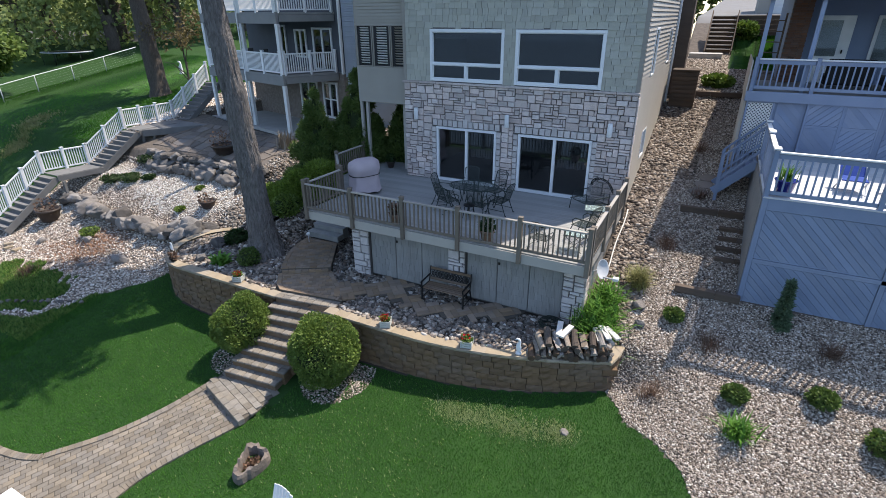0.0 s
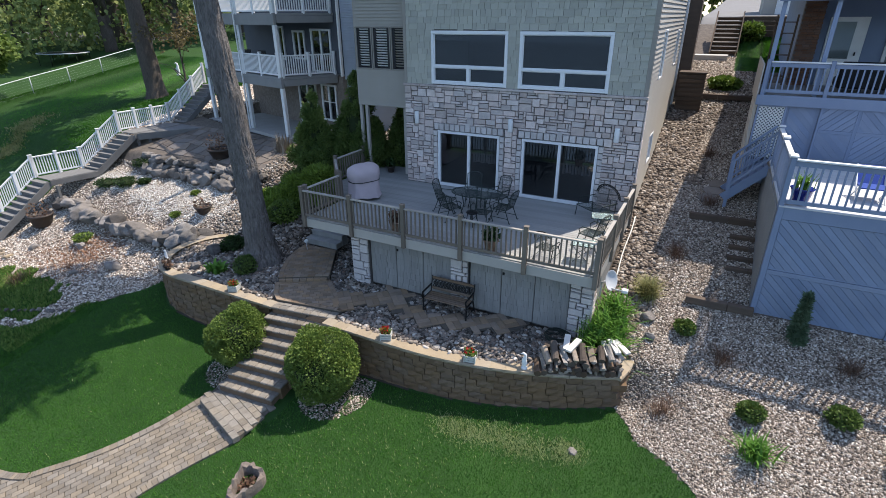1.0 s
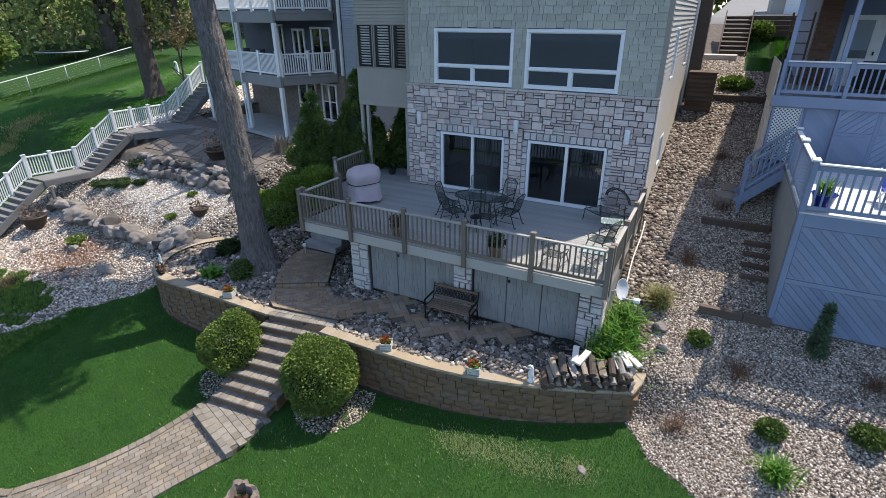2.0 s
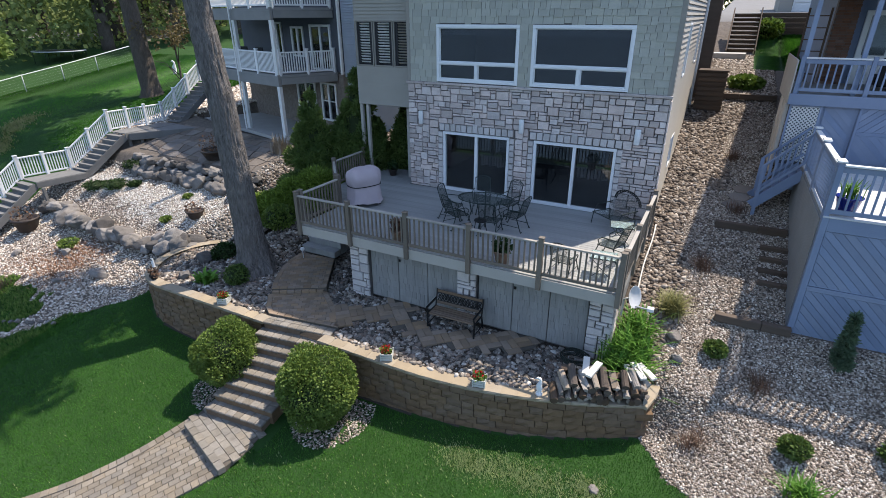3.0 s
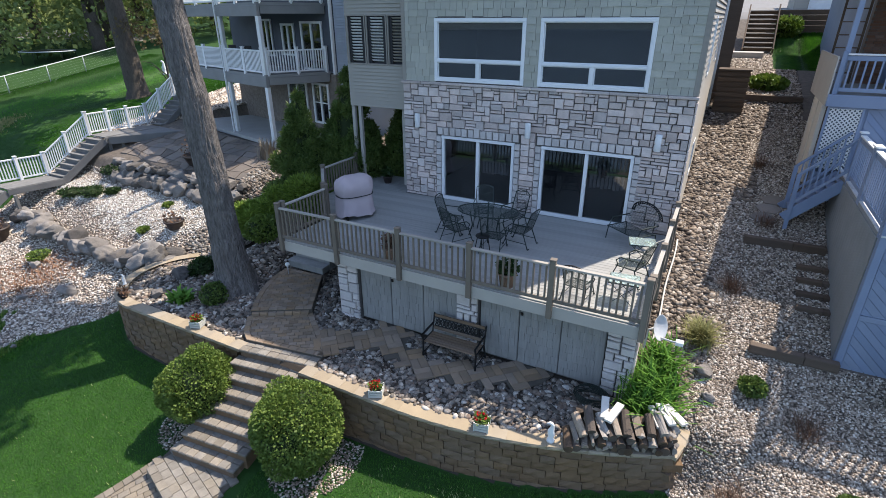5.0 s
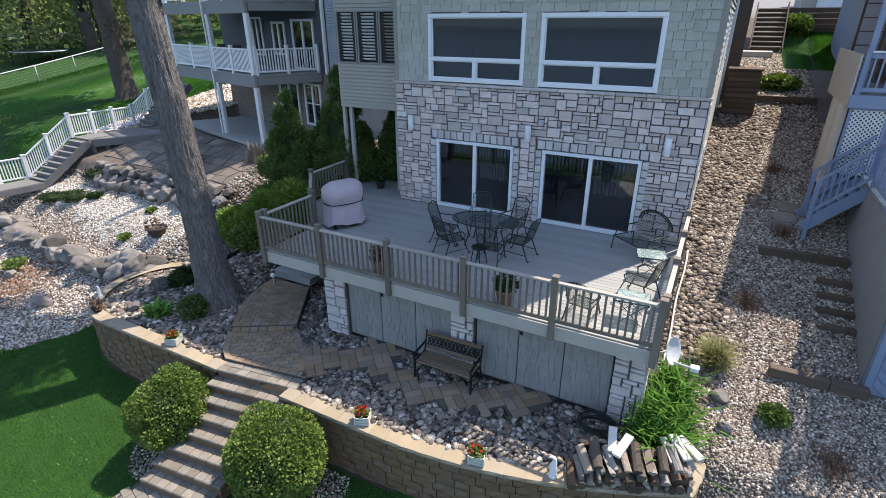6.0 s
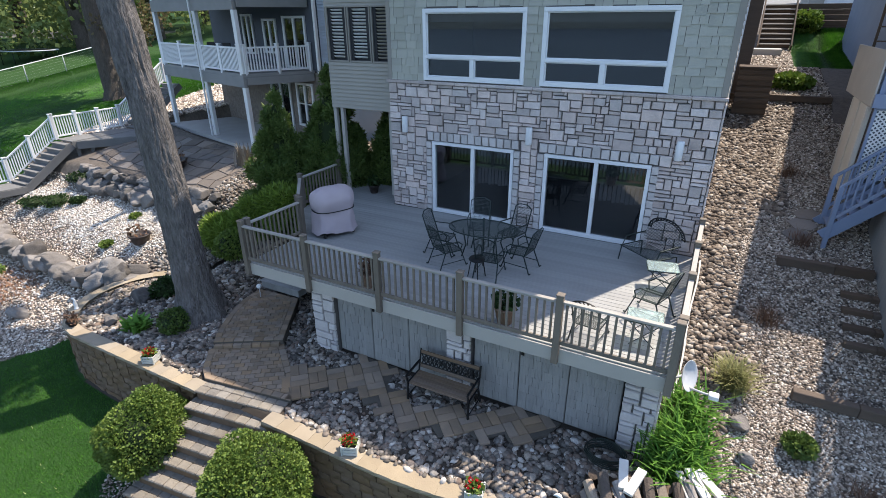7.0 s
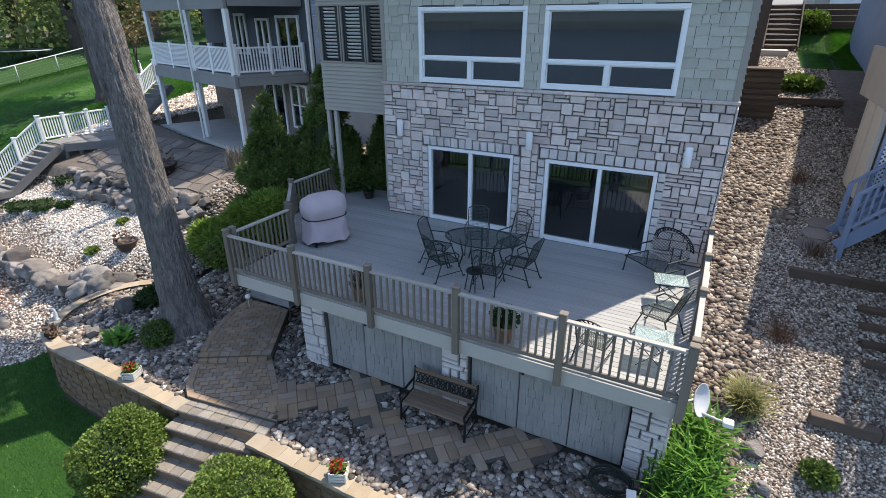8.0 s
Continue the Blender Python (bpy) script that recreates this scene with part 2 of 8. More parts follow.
TAUPE = mat("taupe trim", (0.30, 0.275, 0.24), (0.25, 0.23, 0.2), 0.75, 2, 50, 0.1)
WHITE = mat("white vinyl", (0.78, 0.78, 0.78), (0.68, 0.69, 0.70), 0.45, 1.5, 30, 0.03)
WHITEP = mat("white paint", (0.76, 0.76, 0.75), (0.62, 0.62, 0.61), 0.6, 3, 30, 0.08)
DECKING = mat("grey decking", (0.315, 0.31, 0.295), (0.245, 0.24, 0.228), 0.7, 1.6, 30, 0.25, vary=0.08, streak=(0.3, 2, 2))
RAILWOOD = mat("weathered rail wood", (0.205, 0.172, 0.138), (0.125, 0.105, 0.085), 0.85, 3, 35, 0.45, vary=0.12, streak=(1, 1, 0.4))
# weathered handrail wood, paled further to paint sky light on its flat top
RAILTOP = mat("sky-lit weathered rail wood", (0.40, 0.37, 0.33), (0.27, 0.245, 0.215), 0.85, 3, 35, 0.4, vary=0.1, streak=(0.5, 0.5, 1))
RIM = mat("beige rim board", (0.42, 0.39, 0.35), (0.36, 0.335, 0.30), 0.75, 1.5, 30, 0.12)
GREYDOOR = mat("grey painted boards", (0.30, 0.295, 0.28), (0.215, 0.21, 0.20), 0.75, 2.0, 14, 0.8, vary=0.05, streak=(2.5, 2.5, 0.25), detail=0.8)
PAVER = mat("brown paver", (0.296, 0.208, 0.135), (0.165, 0.13, 0.10), 0.9, 2.5, 45, 0.5, vary=0.18)
PATHPAVER = mat("tan paver", (0.235, 0.198, 0.152), (0.14, 0.12, 0.098), 0.9, 2.5, 45, 0.5, vary=0.2)
JOINT = mat("joint sand", (0.11, 0.095, 0.075), (0.07, 0.06, 0.05), 0.95, 5, 60, 0.3)
BLOCK = mat("split-face block", (0.20, 0.132, 0.08), (0.125, 0.083, 0.052), 0.9, 6, 28, 0.9, vary=0.11)
CAPST = mat("tan cap block", (0.35, 0.285, 0.20), (0.26, 0.21, 0.15), 0.88, 3, 40, 0.5, vary=0.12)
TREADST = mat("grey tan step block", (0.25, 0.222, 0.185), (0.14, 0.124, 0.104), 0.9, 5, 35, 0.9, vary=0.2)
SOIL = mat("dark soil", (0.07, 0.055, 0.04), (0.045, 0.035, 0.028), 0.95, 3, 40, 0.8)
LAWN = mat("lawn", (0.021, 0.066, 0.008), (0.012, 0.042, 0.005), 0.9, 0.7, 30, 0.8)
GRAVELBASE = mat("gravel bed", (0.17, 0.14, 0.115), (0.07, 0.058, 0.048), 0.95, 6, 26, 1.0, detail=1.0)
GRAVEL = pebbles("pea gravel", [(0.05, 0.04, 0.032), (0.155, 0.118, 0.09), (0.26, 0.205, 0.16), (0.35, 0.285, 0.225), (0.46, 0.39, 0.32), (0.70, 0.64, 0.56)])
GARDENGRAVEL = pebbles("garden gravel", [(0.10, 0.08, 0.065), (0.26, 0.20, 0.16), (0.38, 0.31, 0.25), (0.50, 0.42, 0.345), (0.62, 0.55, 0.47), (0.82, 0.77, 0.70)])
PALEGRAVEL = pebbles("pale gravel", [(0.34, 0.30, 0.25), (0.50, 0.45, 0.39), (0.62, 0.58, 0.52), (0.74, 0.71, 0.66), (0.84, 0.82, 0.79)])
RIVER = pebbles("river rock", [(0.048, 0.042, 0.036), (0.11, 0.094, 0.078), (0.16, 0.142, 0.124), (0.18, 0.13, 0.10), (0.25, 0.22, 0.19), (0.29, 0.24, 0.19), (0.52, 0.48, 0.43)], 0.75)
TANROCK = pebbles("tan river rock", [(0.045, 0.036, 0.03), (0.10, 0.076, 0.06), (0.155, 0.118, 0.09), (0.20, 0.155, 0.118), (0.27, 0.22, 0.175), (0.44, 0.38, 0.32)], 0.78)
BOULDER = mat("grey boulder", (0.225, 0.205, 0.19), (0.085, 0.078, 0.072), 0.9, 3.2, 22, 0.9, vary=0.45, detail=0.7)
BARK = bark_mat("maple bark", (0.27, 0.245, 0.23), (0.07, 0.062, 0.058))
BARK2 = bark_mat("far bark", (0.15, 0.12, 0.10), (0.06, 0.05, 0.04))
GREYBLUE = mat("grey blue boards", (0.225, 0.275, 0.375), (0.18, 0.22, 0.31), 0.7, 1.5, 40, 0.2, vary=0.09)
# slate blue taken darker to paint the shade under the balconies
DARKBLUE = mat("slate blue with shade painted in", (0.085, 0.095, 0.115), (0.07, 0.078, 0.095), 0.7, 2, 40, 0.1)
# siding brightened in colour, painting the sun on the end wall
BLUESIDE = mat("blue grey siding painted sunlit", (0.48, 0.55, 0.63), (0.40, 0.46, 0.54), 0.7, 2, 40, 0.1)
GREYBEAM = mat("grey beam", (0.26, 0.255, 0.25), (0.2, 0.2, 0.195), 0.8, 2, 40, 0.15)
CONCRETE = mat("concrete", (0.46, 0.435, 0.40), (0.36, 0.34, 0.31), 0.9, 1.5, 40, 0.3)
# drive colour darkened in place of the shade lying on it
DRIVE = mat("darkened drive", (0.20, 0.19, 0.18), (0.13, 0.125, 0.12), 0.9, 0.8, 30, 0.4)
TREAD = mat("grey treads", (0.19, 0.185, 0.18), (0.13, 0.128, 0.125), 0.85, 2, 30, 0.3)
TIE = mat("landscape timber", (0.125, 0.09, 0.065), (0.075, 0.055, 0.042), 0.9, 3, 25, 0.6, vary=0.15, streak=(0.3, 2, 2))
FLAG = mat("flagstone", (0.21, 0.175, 0.145), (0.12, 0.10, 0.088), 0.9, 1.5, 25, 0.5, vary=0.25)
DARKIN = mat("painted unlit interior", (0.035, 0.035, 0.04), (0.02, 0.02, 0.024), 0.9, 1, 10, 0)
METAL = mat("dark green wrought iron", (0.035, 0.05, 0.047), (0.022, 0.032, 0.03), 0.45, 5, 40, 0.1, metal=0.3)
BLACKIRON = mat("black cast iron", (0.02, 0.02, 0.02), (0.012, 0.012, 0.012), 0.5, 5, 40, 0.1, metal=0.3)
BOX_G = leafy("boxwood leaf", (0.052, 0.10, 0.016), (0.20, 0.27, 0.057), patch=0.3)
YEW_G = leafy("dark conifer spray", (0.012, 0.032, 0.010), (0.045, 0.085, 0.02))
TREE_G = leafy("tree leaf", (0.06, 0.11, 0.025), (0.25, 0.33, 0.09), trans=0.45)
LILY_G = leafy("lily leaf", (0.06, 0.16, 0.02), (0.16, 0.32, 0.05), trans=0.3)
GRASS_G = leafy("lawn blade", (0.015, 0.083, 0.008), (0.082, 0.215, 0.025), trans=0.3, size=2.4, patch=0.55)
PALE_G = leafy("bleached blade", (0.22, 0.28, 0.10), (0.42, 0.46, 0.22), trans=0.3)
FADED_G = leafy("faded grass", (0.16, 0.17, 0.06), (0.34, 0.31, 0.13), trans=0.2)
BROWN_G = leafy("bare twigs", (0.10, 0.06, 0.04), (0.19, 0.11, 0.07), trans=0.1)


def glass_mat():
    m = bpy.data.materials.new("window glass")
    m.use_nodes = True
    nt = m.node_tree
    N, Lk = nt.nodes.new, nt.links.new
    gl, tr, ms, fr = N("ShaderNodeBsdfGlossy"), N("ShaderNodeBsdfTransparent"), N("ShaderNodeMixShader"), N("ShaderNodeFresnel")
    gl.inputs["Roughness"].default_value = 0.02
    tr.inputs["Color"].default_value = (0.72, 0.75, 0.76, 1)
    mr = N("ShaderNodeMath")
    mr.operation = "MULTIPLY_ADD"
    mr.inputs[1].default_value, mr.inputs[2].default_value = 1.0, 0.05
    Lk(fr.outputs[0], mr.inputs[0])
    Lk(mr.outputs[0], ms.inputs[0])
    Lk(tr.outputs[0], ms.inputs[1])
    Lk(gl.outputs[0], ms.inputs[2])
    Lk(ms.outputs[0], nt.nodes["Material Output"].inputs["Surface"])
    return m


GLASS = glass_mat()

# ---- the lie of the land ----
DECK, PATIO, FACE = 2.39, 0.30, 17.50          # deck floor, lower patio, the facade's plane
HX0, HX1 = -10.78, -2.21                        # the house's side walls


def smooth(a, b, x):
    t = np.clip((x - a) / (b - a), 0, 1)
    return t * t * (3 - 2 * t)


def front_y(x):
    """The line of the retaining wall's outer face."""
    return np.where(x > -6.8, 10.08 + 0.045 * (x + 6.8) ** 2, 10.08)


def in_terrace(x, y, inset=0.0):
    a = (x > -16) & (x < -1.12 - inset) & (y > front_y(x) + inset) & (y < 17.6)
    b = (x <= -16) & ((np.hypot(x + 16, y - 12.08) < 2.0 - inset) | ((y > 11.95) & (y < 13.2) & (x > -18 + inset)))
    right = (x > -2.3) & (y > 12.6)
    return (a | b) & ~right


LEFT = ((-60, -12, 0, 6, 9, 10.8, 12.5, 13.2, 14.3, 16.1, 16.6, 18, 20, 24, 35, 60, 140), (-4.2, -4.2, -2.4, -1.75, -1.25, -0.95, -0.3, -0.08, 0.62, 1.25, 1.95, 2.35, 2.8, 3.4, 5.2, 8.0, 12))
RIGHT = ((-60, -12, 4, 7, 9, 10.9, 13, 14.6, 18.2, 26.8, 27.2, 36, 41, 60, 140), (-4.2, -4.2, -2.1, -1.5, -0.9, -0.25, 0.5, 1.05, 2.35, 4.95, 5.15, 6.2, 8.2, 8.8, 12))


def ground_z(x, y):
    x, y = np.asarray(x, float), np.asarray(y, float)
    left, right = np.interp(y, *LEFT), np.interp(y, *RIGHT)
    lawn = -1.2 + 0.12 * (y - 9.6) + 0.04 * (np.clip(x, -14, 0) + 7.7)
    lawn = np.where(y > 13, np.maximum(lawn, 0.2), lawn)
    mid = np.where(y > -5, lawn, left)
    z = left + (mid - left) * smooth(-18.2, -14.5, x)
    z = z + (right - z) * smooth(-1.0, 0.9, x)
    back = smooth(11.5, 12.5, y) * ((x > -1.15) | ((x > -2.3) & (y > 12.6)))
    z = z + (right - z) * back
    bed = 0.2 + np.maximum(0, (0.07 + 0.2 * smooth(-15.9, -14.6, x)) * (y - 11.6)) * smooth(-13.3, -14.3, x)
    bed = bed - 0.1 * smooth(-13.2, -14.2, x)
    bed = np.where(x < -15.8, np.minimum(bed, 0.12), bed)
    bed = np.where(y > 13.5, np.maximum(bed, 0.2), bed)
    z = np.where(in_terrace(x, y, 0.14), bed, z)
    z = np.where((x > HX0) & (x < HX1 - 0.1) & (y > 12.9), 0.2, z)
    behind = (x <= HX0) & (x > -16) & (y >= 17.6)
    z = np.where(behind, np.maximum(1.9 + 0.12 * (y - 17.6), 0), z)
    v = ((y - 19.8) + (x + 19.2) * 0.269) / 1.0007
    u = (0.5 * v - (x + 19.2)) / 0.965
    z = np.where((u > -0.9) & (u < 8.5) & (v > -0.6) & (v < 3.1), np.minimum(z, 2.66), z)
    return z


def gz(x, y):
    return float(ground_z(x, y))


EDGE_R = ((-1.2, -0.1, 0.55, 1.2, 2.0, 4, 8, 40), (11.4, 10.4, 9.6, 9.15, 8.7, 7.8, 6.6, 0))
EDGE_L = ((-40, -24, -21.5, -20, -19.8, -18.0), (3.5, 5.4, 6.7, 7.9, 8.6, 10.8))


def zone(x, y):
    """0 lawn, 1 gravel on the side slope, 2 garden gravel, 3 planting bed, 4 paved yard."""
    z = np.zeros(np.shape(x), int)
    wob = 0.12 * np.sin(3.1 * x) + 0.1 * np.sin(5.3 * y + x)
    z[((x > -1.15) | ((x > -2.3) & (y > 12.6))) & (y > np.interp(x, *EDGE_R) + wob)] = 1
    z[(x <= -16) & (x > -30.3) & (y > np.interp(x, *EDGE_L) + wob) & (y < 31)] = 2
    z[in_terrace(x, y)] = 3
    z[(x > -18.2) & (x < -10) & (y > 12.9) & (y < 24)] = 3
    z[(x > HX0) & (x < HX1) & (y > 12.5)] = 3
    z[(x > 0.1) & (x < 2.6) & (y > 32.0) & (y < 38.3)] = 0
    rag = 0.22 * np.sin(4.7 * x + 1.3 * y) + 0.2 * np.sin(6.1 * y - 2.2 * x) + 0.12 * np.sin(13 * x + 9 * y)
    z[(x <= -16) & (np.hypot((x + 23.6) / 2.9, (y - 8.1) / 1.25) + rag * 0.5 < 1.0)] = 0
    z[(x > -3) & (y > 40)] = 4
    z[(x < -62) & (y > 40) & (y < 46)] = 4
    z[y < -11] = 5
    return z


def span(lo, hi, step, far_lo, far_hi):
    mid = np.arange(lo, hi, step)
    a = lo - np.cumsum(np.geomspace(step * 2, (lo - far_lo) / 6, 16))
    b = mid[-1] + np.cumsum(np.geomspace(step * 2, (far_hi - hi) / 6, 16))
    return np.concatenate([a[::-1], mid, b])


gx, gy = span(-31, 7, 0.13, -1500, 1200), span(3, 39.5, 0.13, -1400, 170)
GX, GY = np.meshgrid(gx, gy)
GZ = ground_z(GX, GY)
nx, ny = len(gx), len(gy)
idx = np.arange(nx * ny).reshape(ny, nx)
quads = np.stack([idx[:-1, :-1], idx[:-1, 1:], idx[1:, 1:], idx[1:, :-1]], -1).reshape(-1, 4)
# unseen lake, added so the windows mirror a dull blue
WATER = mat("unseen lake water", (0.045, 0.075, 0.11), (0.035, 0.06, 0.09), 0.5, 0.5, 3, 0.05)
me = big("ground", np.stack([GX, GY, GZ], -1).reshape(-1, 3), quads, True)
for m_ in (LAWN, GRAVELBASE, GRAVELBASE, SOIL, DRIVE, WATER):
    me.materials.append(m_)
cxy = np.stack([GX, GY], -1).reshape(-1, 2)[quads].mean(1)
me.polygons.foreach_set("material_index", zone(cxy[:, 0], cxy[:, 1]).astype(np.int32))
ground = tagged(new("ground", me), "sloping ground of green lawn, gravel and planting beds", "ground", kind="structure")
WM[ground] = Matrix()


# ---- walls with openings ----
def wall_mesh(u0, u1, z0, z1, holes, th):
    """A wall in the xz plane, its outer face at y = 0 and th thick towards +y, with rectangular holes (u0, u1, z0, z1)."""
    us = sorted({u0, u1, *[h[0] for h in holes], *[h[1] for h in holes]})
    zs = sorted({z0, z1, *[h[2] for h in holes], *[h[3] for h in holes]})
    full = lambda i, j: 0 <= i < len(us) - 1 and 0 <= j < len(zs) - 1 and not any(
        h[0] <= us[i] < h[1] and h[2] <= zs[j] < h[3] for h in holes)
    verts, faces = [], []

    def quad(*p):
        n = len(verts)
        verts.extend(p)
        faces.append((n, n + 1, n + 2, n + 3))
    for i in range(len(us) - 1):
        for j in range(len(zs) - 1):
            if not full(i, j):
                continue
            a, b, c, d = us[i], us[i + 1], zs[j], zs[j + 1]
            quad((a, 0, c), (b, 0, c), (b, 0, d), (a, 0, d))
            quad((b, th, c), (a, th, c), (a, th, d), (b, th, d))
            if not full(i - 1, j):
                quad((a, th, c), (a, 0, c), (a, 0, d), (a, th, d))
            if not full(i + 1, j):
                quad((b, 0, c), (b, th, c), (b, th, d), (b, 0, d))
            if not full(i, j - 1):
                quad((a, 0, c), (a, th, c), (b, th, c), (b, 0, c))
            if not full(i, j + 1):
                quad((a, 0, d), (b, 0, d), (b, th, d), (a, th, d))
    return raw("wall", verts, faces)


def stone_mesh(w, h, d, material, variant=0, key={}):
    """A facing stone, w by h, standing d proud of y = 0 towards -y, with a worn front edge."""
    k = (round(w, 3), round(h, 3), d, material.name, variant)
    if k not in key:
        rnd = random.Random(int(k[0] * 1000) * 977 + int(k[1] * 1000) + variant * 31)
        e, a, b = 0.012, w / 2, h / 2
        jit = {(sx, sz): (-sx * rnd.uniform(0.0, 0.02), -sz * rnd.uniform(0.0, 0.018)) for sx in (-1, 1) for sz in (-1, 1)}
        v = []
        for y, s in ((0.0, 0.0), (-d * 0.6, 0.0), (-d, e)):
            for sx, sz in ((-1, -1), (1, -1), (1, 1), (-1, 1)):
                jx, jz = jit[(sx, sz)]
                v.append((sx * (a - s) + jx, y + (rnd.random() - 0.5) * 0.012, sz * (b - s) + jz))
        f = [(8, 9, 10, 11)]
        for r in (0, 4):
            for i in range(4):
                f.append((r + i, r + (i + 1) % 4, r + 4 + (i + 1) % 4, r + 4 + i))
        me = raw("stone", v, f)
        me.materials.append(material)
        key[k] = me
    return key[k]


def ashlar(u0, u1, z0, z1, holes, cell, seed):
    """Random rectangles (u, z, w, h) that fill a field but for the holes."""
    rnd = random.Random(seed)
    nu, nz = int(round((u1 - u0) / cell)), int(round((z1 - z0) / cell))
    cu, cz = (u1 - u0) / nu, (z1 - z0) / nz
    used = [[any(h[0] < u0 + (i + .5) * cu < h[1] and h[2] < z0 + (j + .5) * cz < h[3] for h in holes) for i in range(nu)] for j in range(nz)]
    out = []
    for j in range(nz):
        for i in range(nu):
            if used[j][i]:
                continue
            h = rnd.choice((1, 1, 2, 2, 2, 2, 3))
            w = rnd.choice((3, 4, 5)) if h == 1 else rnd.choice((2, 3, 3, 4, 5)) if h == 2 else rnd.choice((3, 4, 5))
            h = min(h, nz - j)
            k = 1
            while k < w and i + k < nu and not any(used[j + b][i + k] for b in range(h)):
                k += 1
            while h > 1 and any(used[j + h - 1][i + a] for a in range(k)):
                h -= 1
            for b in range(h):
                for a in range(k):
                    used[j + b][i + a] = True
            out.append((u0 + (i + k / 2) * cu, z0 + (j + h / 2) * cz, k * cu, h * cz))
    return out


def joined(items, material, name):
    """items: (mesh, matrix); one mesh of them all."""
    vs, fs, n = [], [], 0
    for me, m in items:
        for v in me.vertices:
            vs.append(m @ v.co)
        for p in me.polygons:
            fs.append([n + i for i in p.vertices])
        n += len(me.vertices)
    out = raw(name, vs, fs)
    out.materials.append(material)
    return out


# ---- the house ----
DOORS = ((-9.40, -6.92, DECK, 4.50), (-6.08, -3.46, DECK, 4.50))
WINDOWS = ((-9.64, -6.76, 6.16, 7.93), (-6.35, -3.38, 6.16, 7.93))
STONE_TOP, EAVE = 6.05, 12.9
house = thing("house", (-6.5, FACE, 0), "two-storey house with stone-faced lower wall and sage shingles above", "house")
holes = [tuple(d) for d in DOORS] + [tuple(w) for w in WINDOWS]
# room surfaces darkened in colour, so the panes look unlit inside
INTERIOR = mat("plaster darkened as room shade", (0.12, 0.12, 0.13), (0.09, 0.09, 0.1), 0.9, 1, 20, 0.05)
front_wall = part("wall", wall_mesh(HX0, HX1, 0.2, EAVE, holes, 0.25), MORTAR, house, Matrix.Translation((0, FACE, 0)), "stone and shingle front wall")
BACK = 34.0
SIDE_WINDOWS = ((1.9, 2.6, 6.5, 7.9), (6.3, 7.1, 6.6, 7.8), (2.2, 3.0, 3.6, 4.5))
# the side wall towards the gravel slope, turned so that its outer face looks along +x
side_m = Matrix.Translation((HX1, FACE, 0)) @ Matrix.Rotation(radians(90), 4, "Z")
side_wall = part("wall", wall_mesh(0.26, BACK - FACE, 0.2, EAVE, SIDE_WINDOWS, 0.25), TAUPE, house, side_m, "lapped vinyl side wall")
box("wall", (HX0, FACE + 0.26, 0.2), (HX0 + 0.25, BACK, EAVE), TAUPE, house, 0)
box("wall", (HX0 + 0.26, BACK - 0.25, 0.2), (HX1 - 0.26, BACK, EAVE), TAUPE, house, 0)
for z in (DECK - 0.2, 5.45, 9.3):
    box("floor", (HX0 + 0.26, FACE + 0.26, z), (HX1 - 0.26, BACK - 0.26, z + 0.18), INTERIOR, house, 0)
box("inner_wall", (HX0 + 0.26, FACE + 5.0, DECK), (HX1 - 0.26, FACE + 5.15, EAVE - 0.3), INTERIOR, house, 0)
roof = part("roof", wall_mesh(HX0 - 0.4, HX1 + 0.35, 0, BACK - FACE + 0.8, (), 0.25), TIE, house,
            Matrix.Translation((0, FACE - 0.4, EAVE + 0.25)) @ Matrix.Rotation(radians(-90), 4, "X"), "shallow dark roof")


def soldier_items(d):
    out = []
    u, n = d[0] - 0.14, 0
    count = 13
    w = (d[1] - d[0] + 0.28) / count
    for i in range(count):
        tall = 0.33 if i == count // 2 else 0.25
        out.append((d[0] - 0.14 + (i + 0.5) * w, d[3] + 0.02 + tall / 2, w, tall))
    for side in (d[0] - 0.095, d[1] + 0.095):
        z = d[2]
        while z < d[3] - 0.05:
            out.append((side, z + 0.105, 0.185, 0.21))
            z += 0.21
    return out


stones = []
reserved = [(d[0] - 0.15, d[1] + 0.15, d[2] - 1, d[3] + 0.28) for d in DOORS]
for d in DOORS:
    stones += soldier_items(d)
surround = {(round(u, 4), round(z, 4)) for u, z, _, _ in stones}
stones += ashlar(HX0, HX1, DECK, STONE_TOP, reserved, 0.092, 4)
random.Random(3).shuffle(stones)
rest = []
for i, (u, z, w, h) in enumerate(stones):
    m = Matrix.Translation((u, FACE - 0.002, z))
    dressed = (round(u, 4), round(z, 4)) in surround
    me = stone_mesh(w - 0.002, h - 0.002, 0.082 if dressed else 0.05 + 0.012 * (i % 3), PALESTONE if dressed else STONE, i % 5)
    if i < 260 or dressed:
        part("stone", me, STONE, front_wall, m)
    else:
        rest.append((me, m))
STONE_I = mat("facing stone joined", (0.65, 0.555, 0.515), (0.44, 0.375, 0.345), 0.85, 4.5, 24, 0.9, vary=0.24, island=True, detail=0.6)
tagged(part("stonework", joined(rest, STONE_I, "stonework"), STONE_I, front_wall), kind="stuff")
# the returned corner, with long and short quoins
for k in range(12):
    z = DECK + k * 0.3
    box("corner_stone", (HX1 + 0.004, FACE - 0.05, z + 0.01), (HX1 + 0.045, FACE + (0.25 if k % 2 else 0.12), z + 0.29), STONE, side_wall, 0.01)
for k in range(12):
    u0 = HX0 - 0.06 + k * (HX1 - HX0 + 0.12) / 12
    box("ledge_stone", (u0 + 0.004, FACE - 0.10, STONE_TOP), (u0 + (HX1 - HX0 + 0.12) / 12 - 0.004, FACE - 0.001, STONE_TOP + 0.075), STONE, front_wall, 0.012)


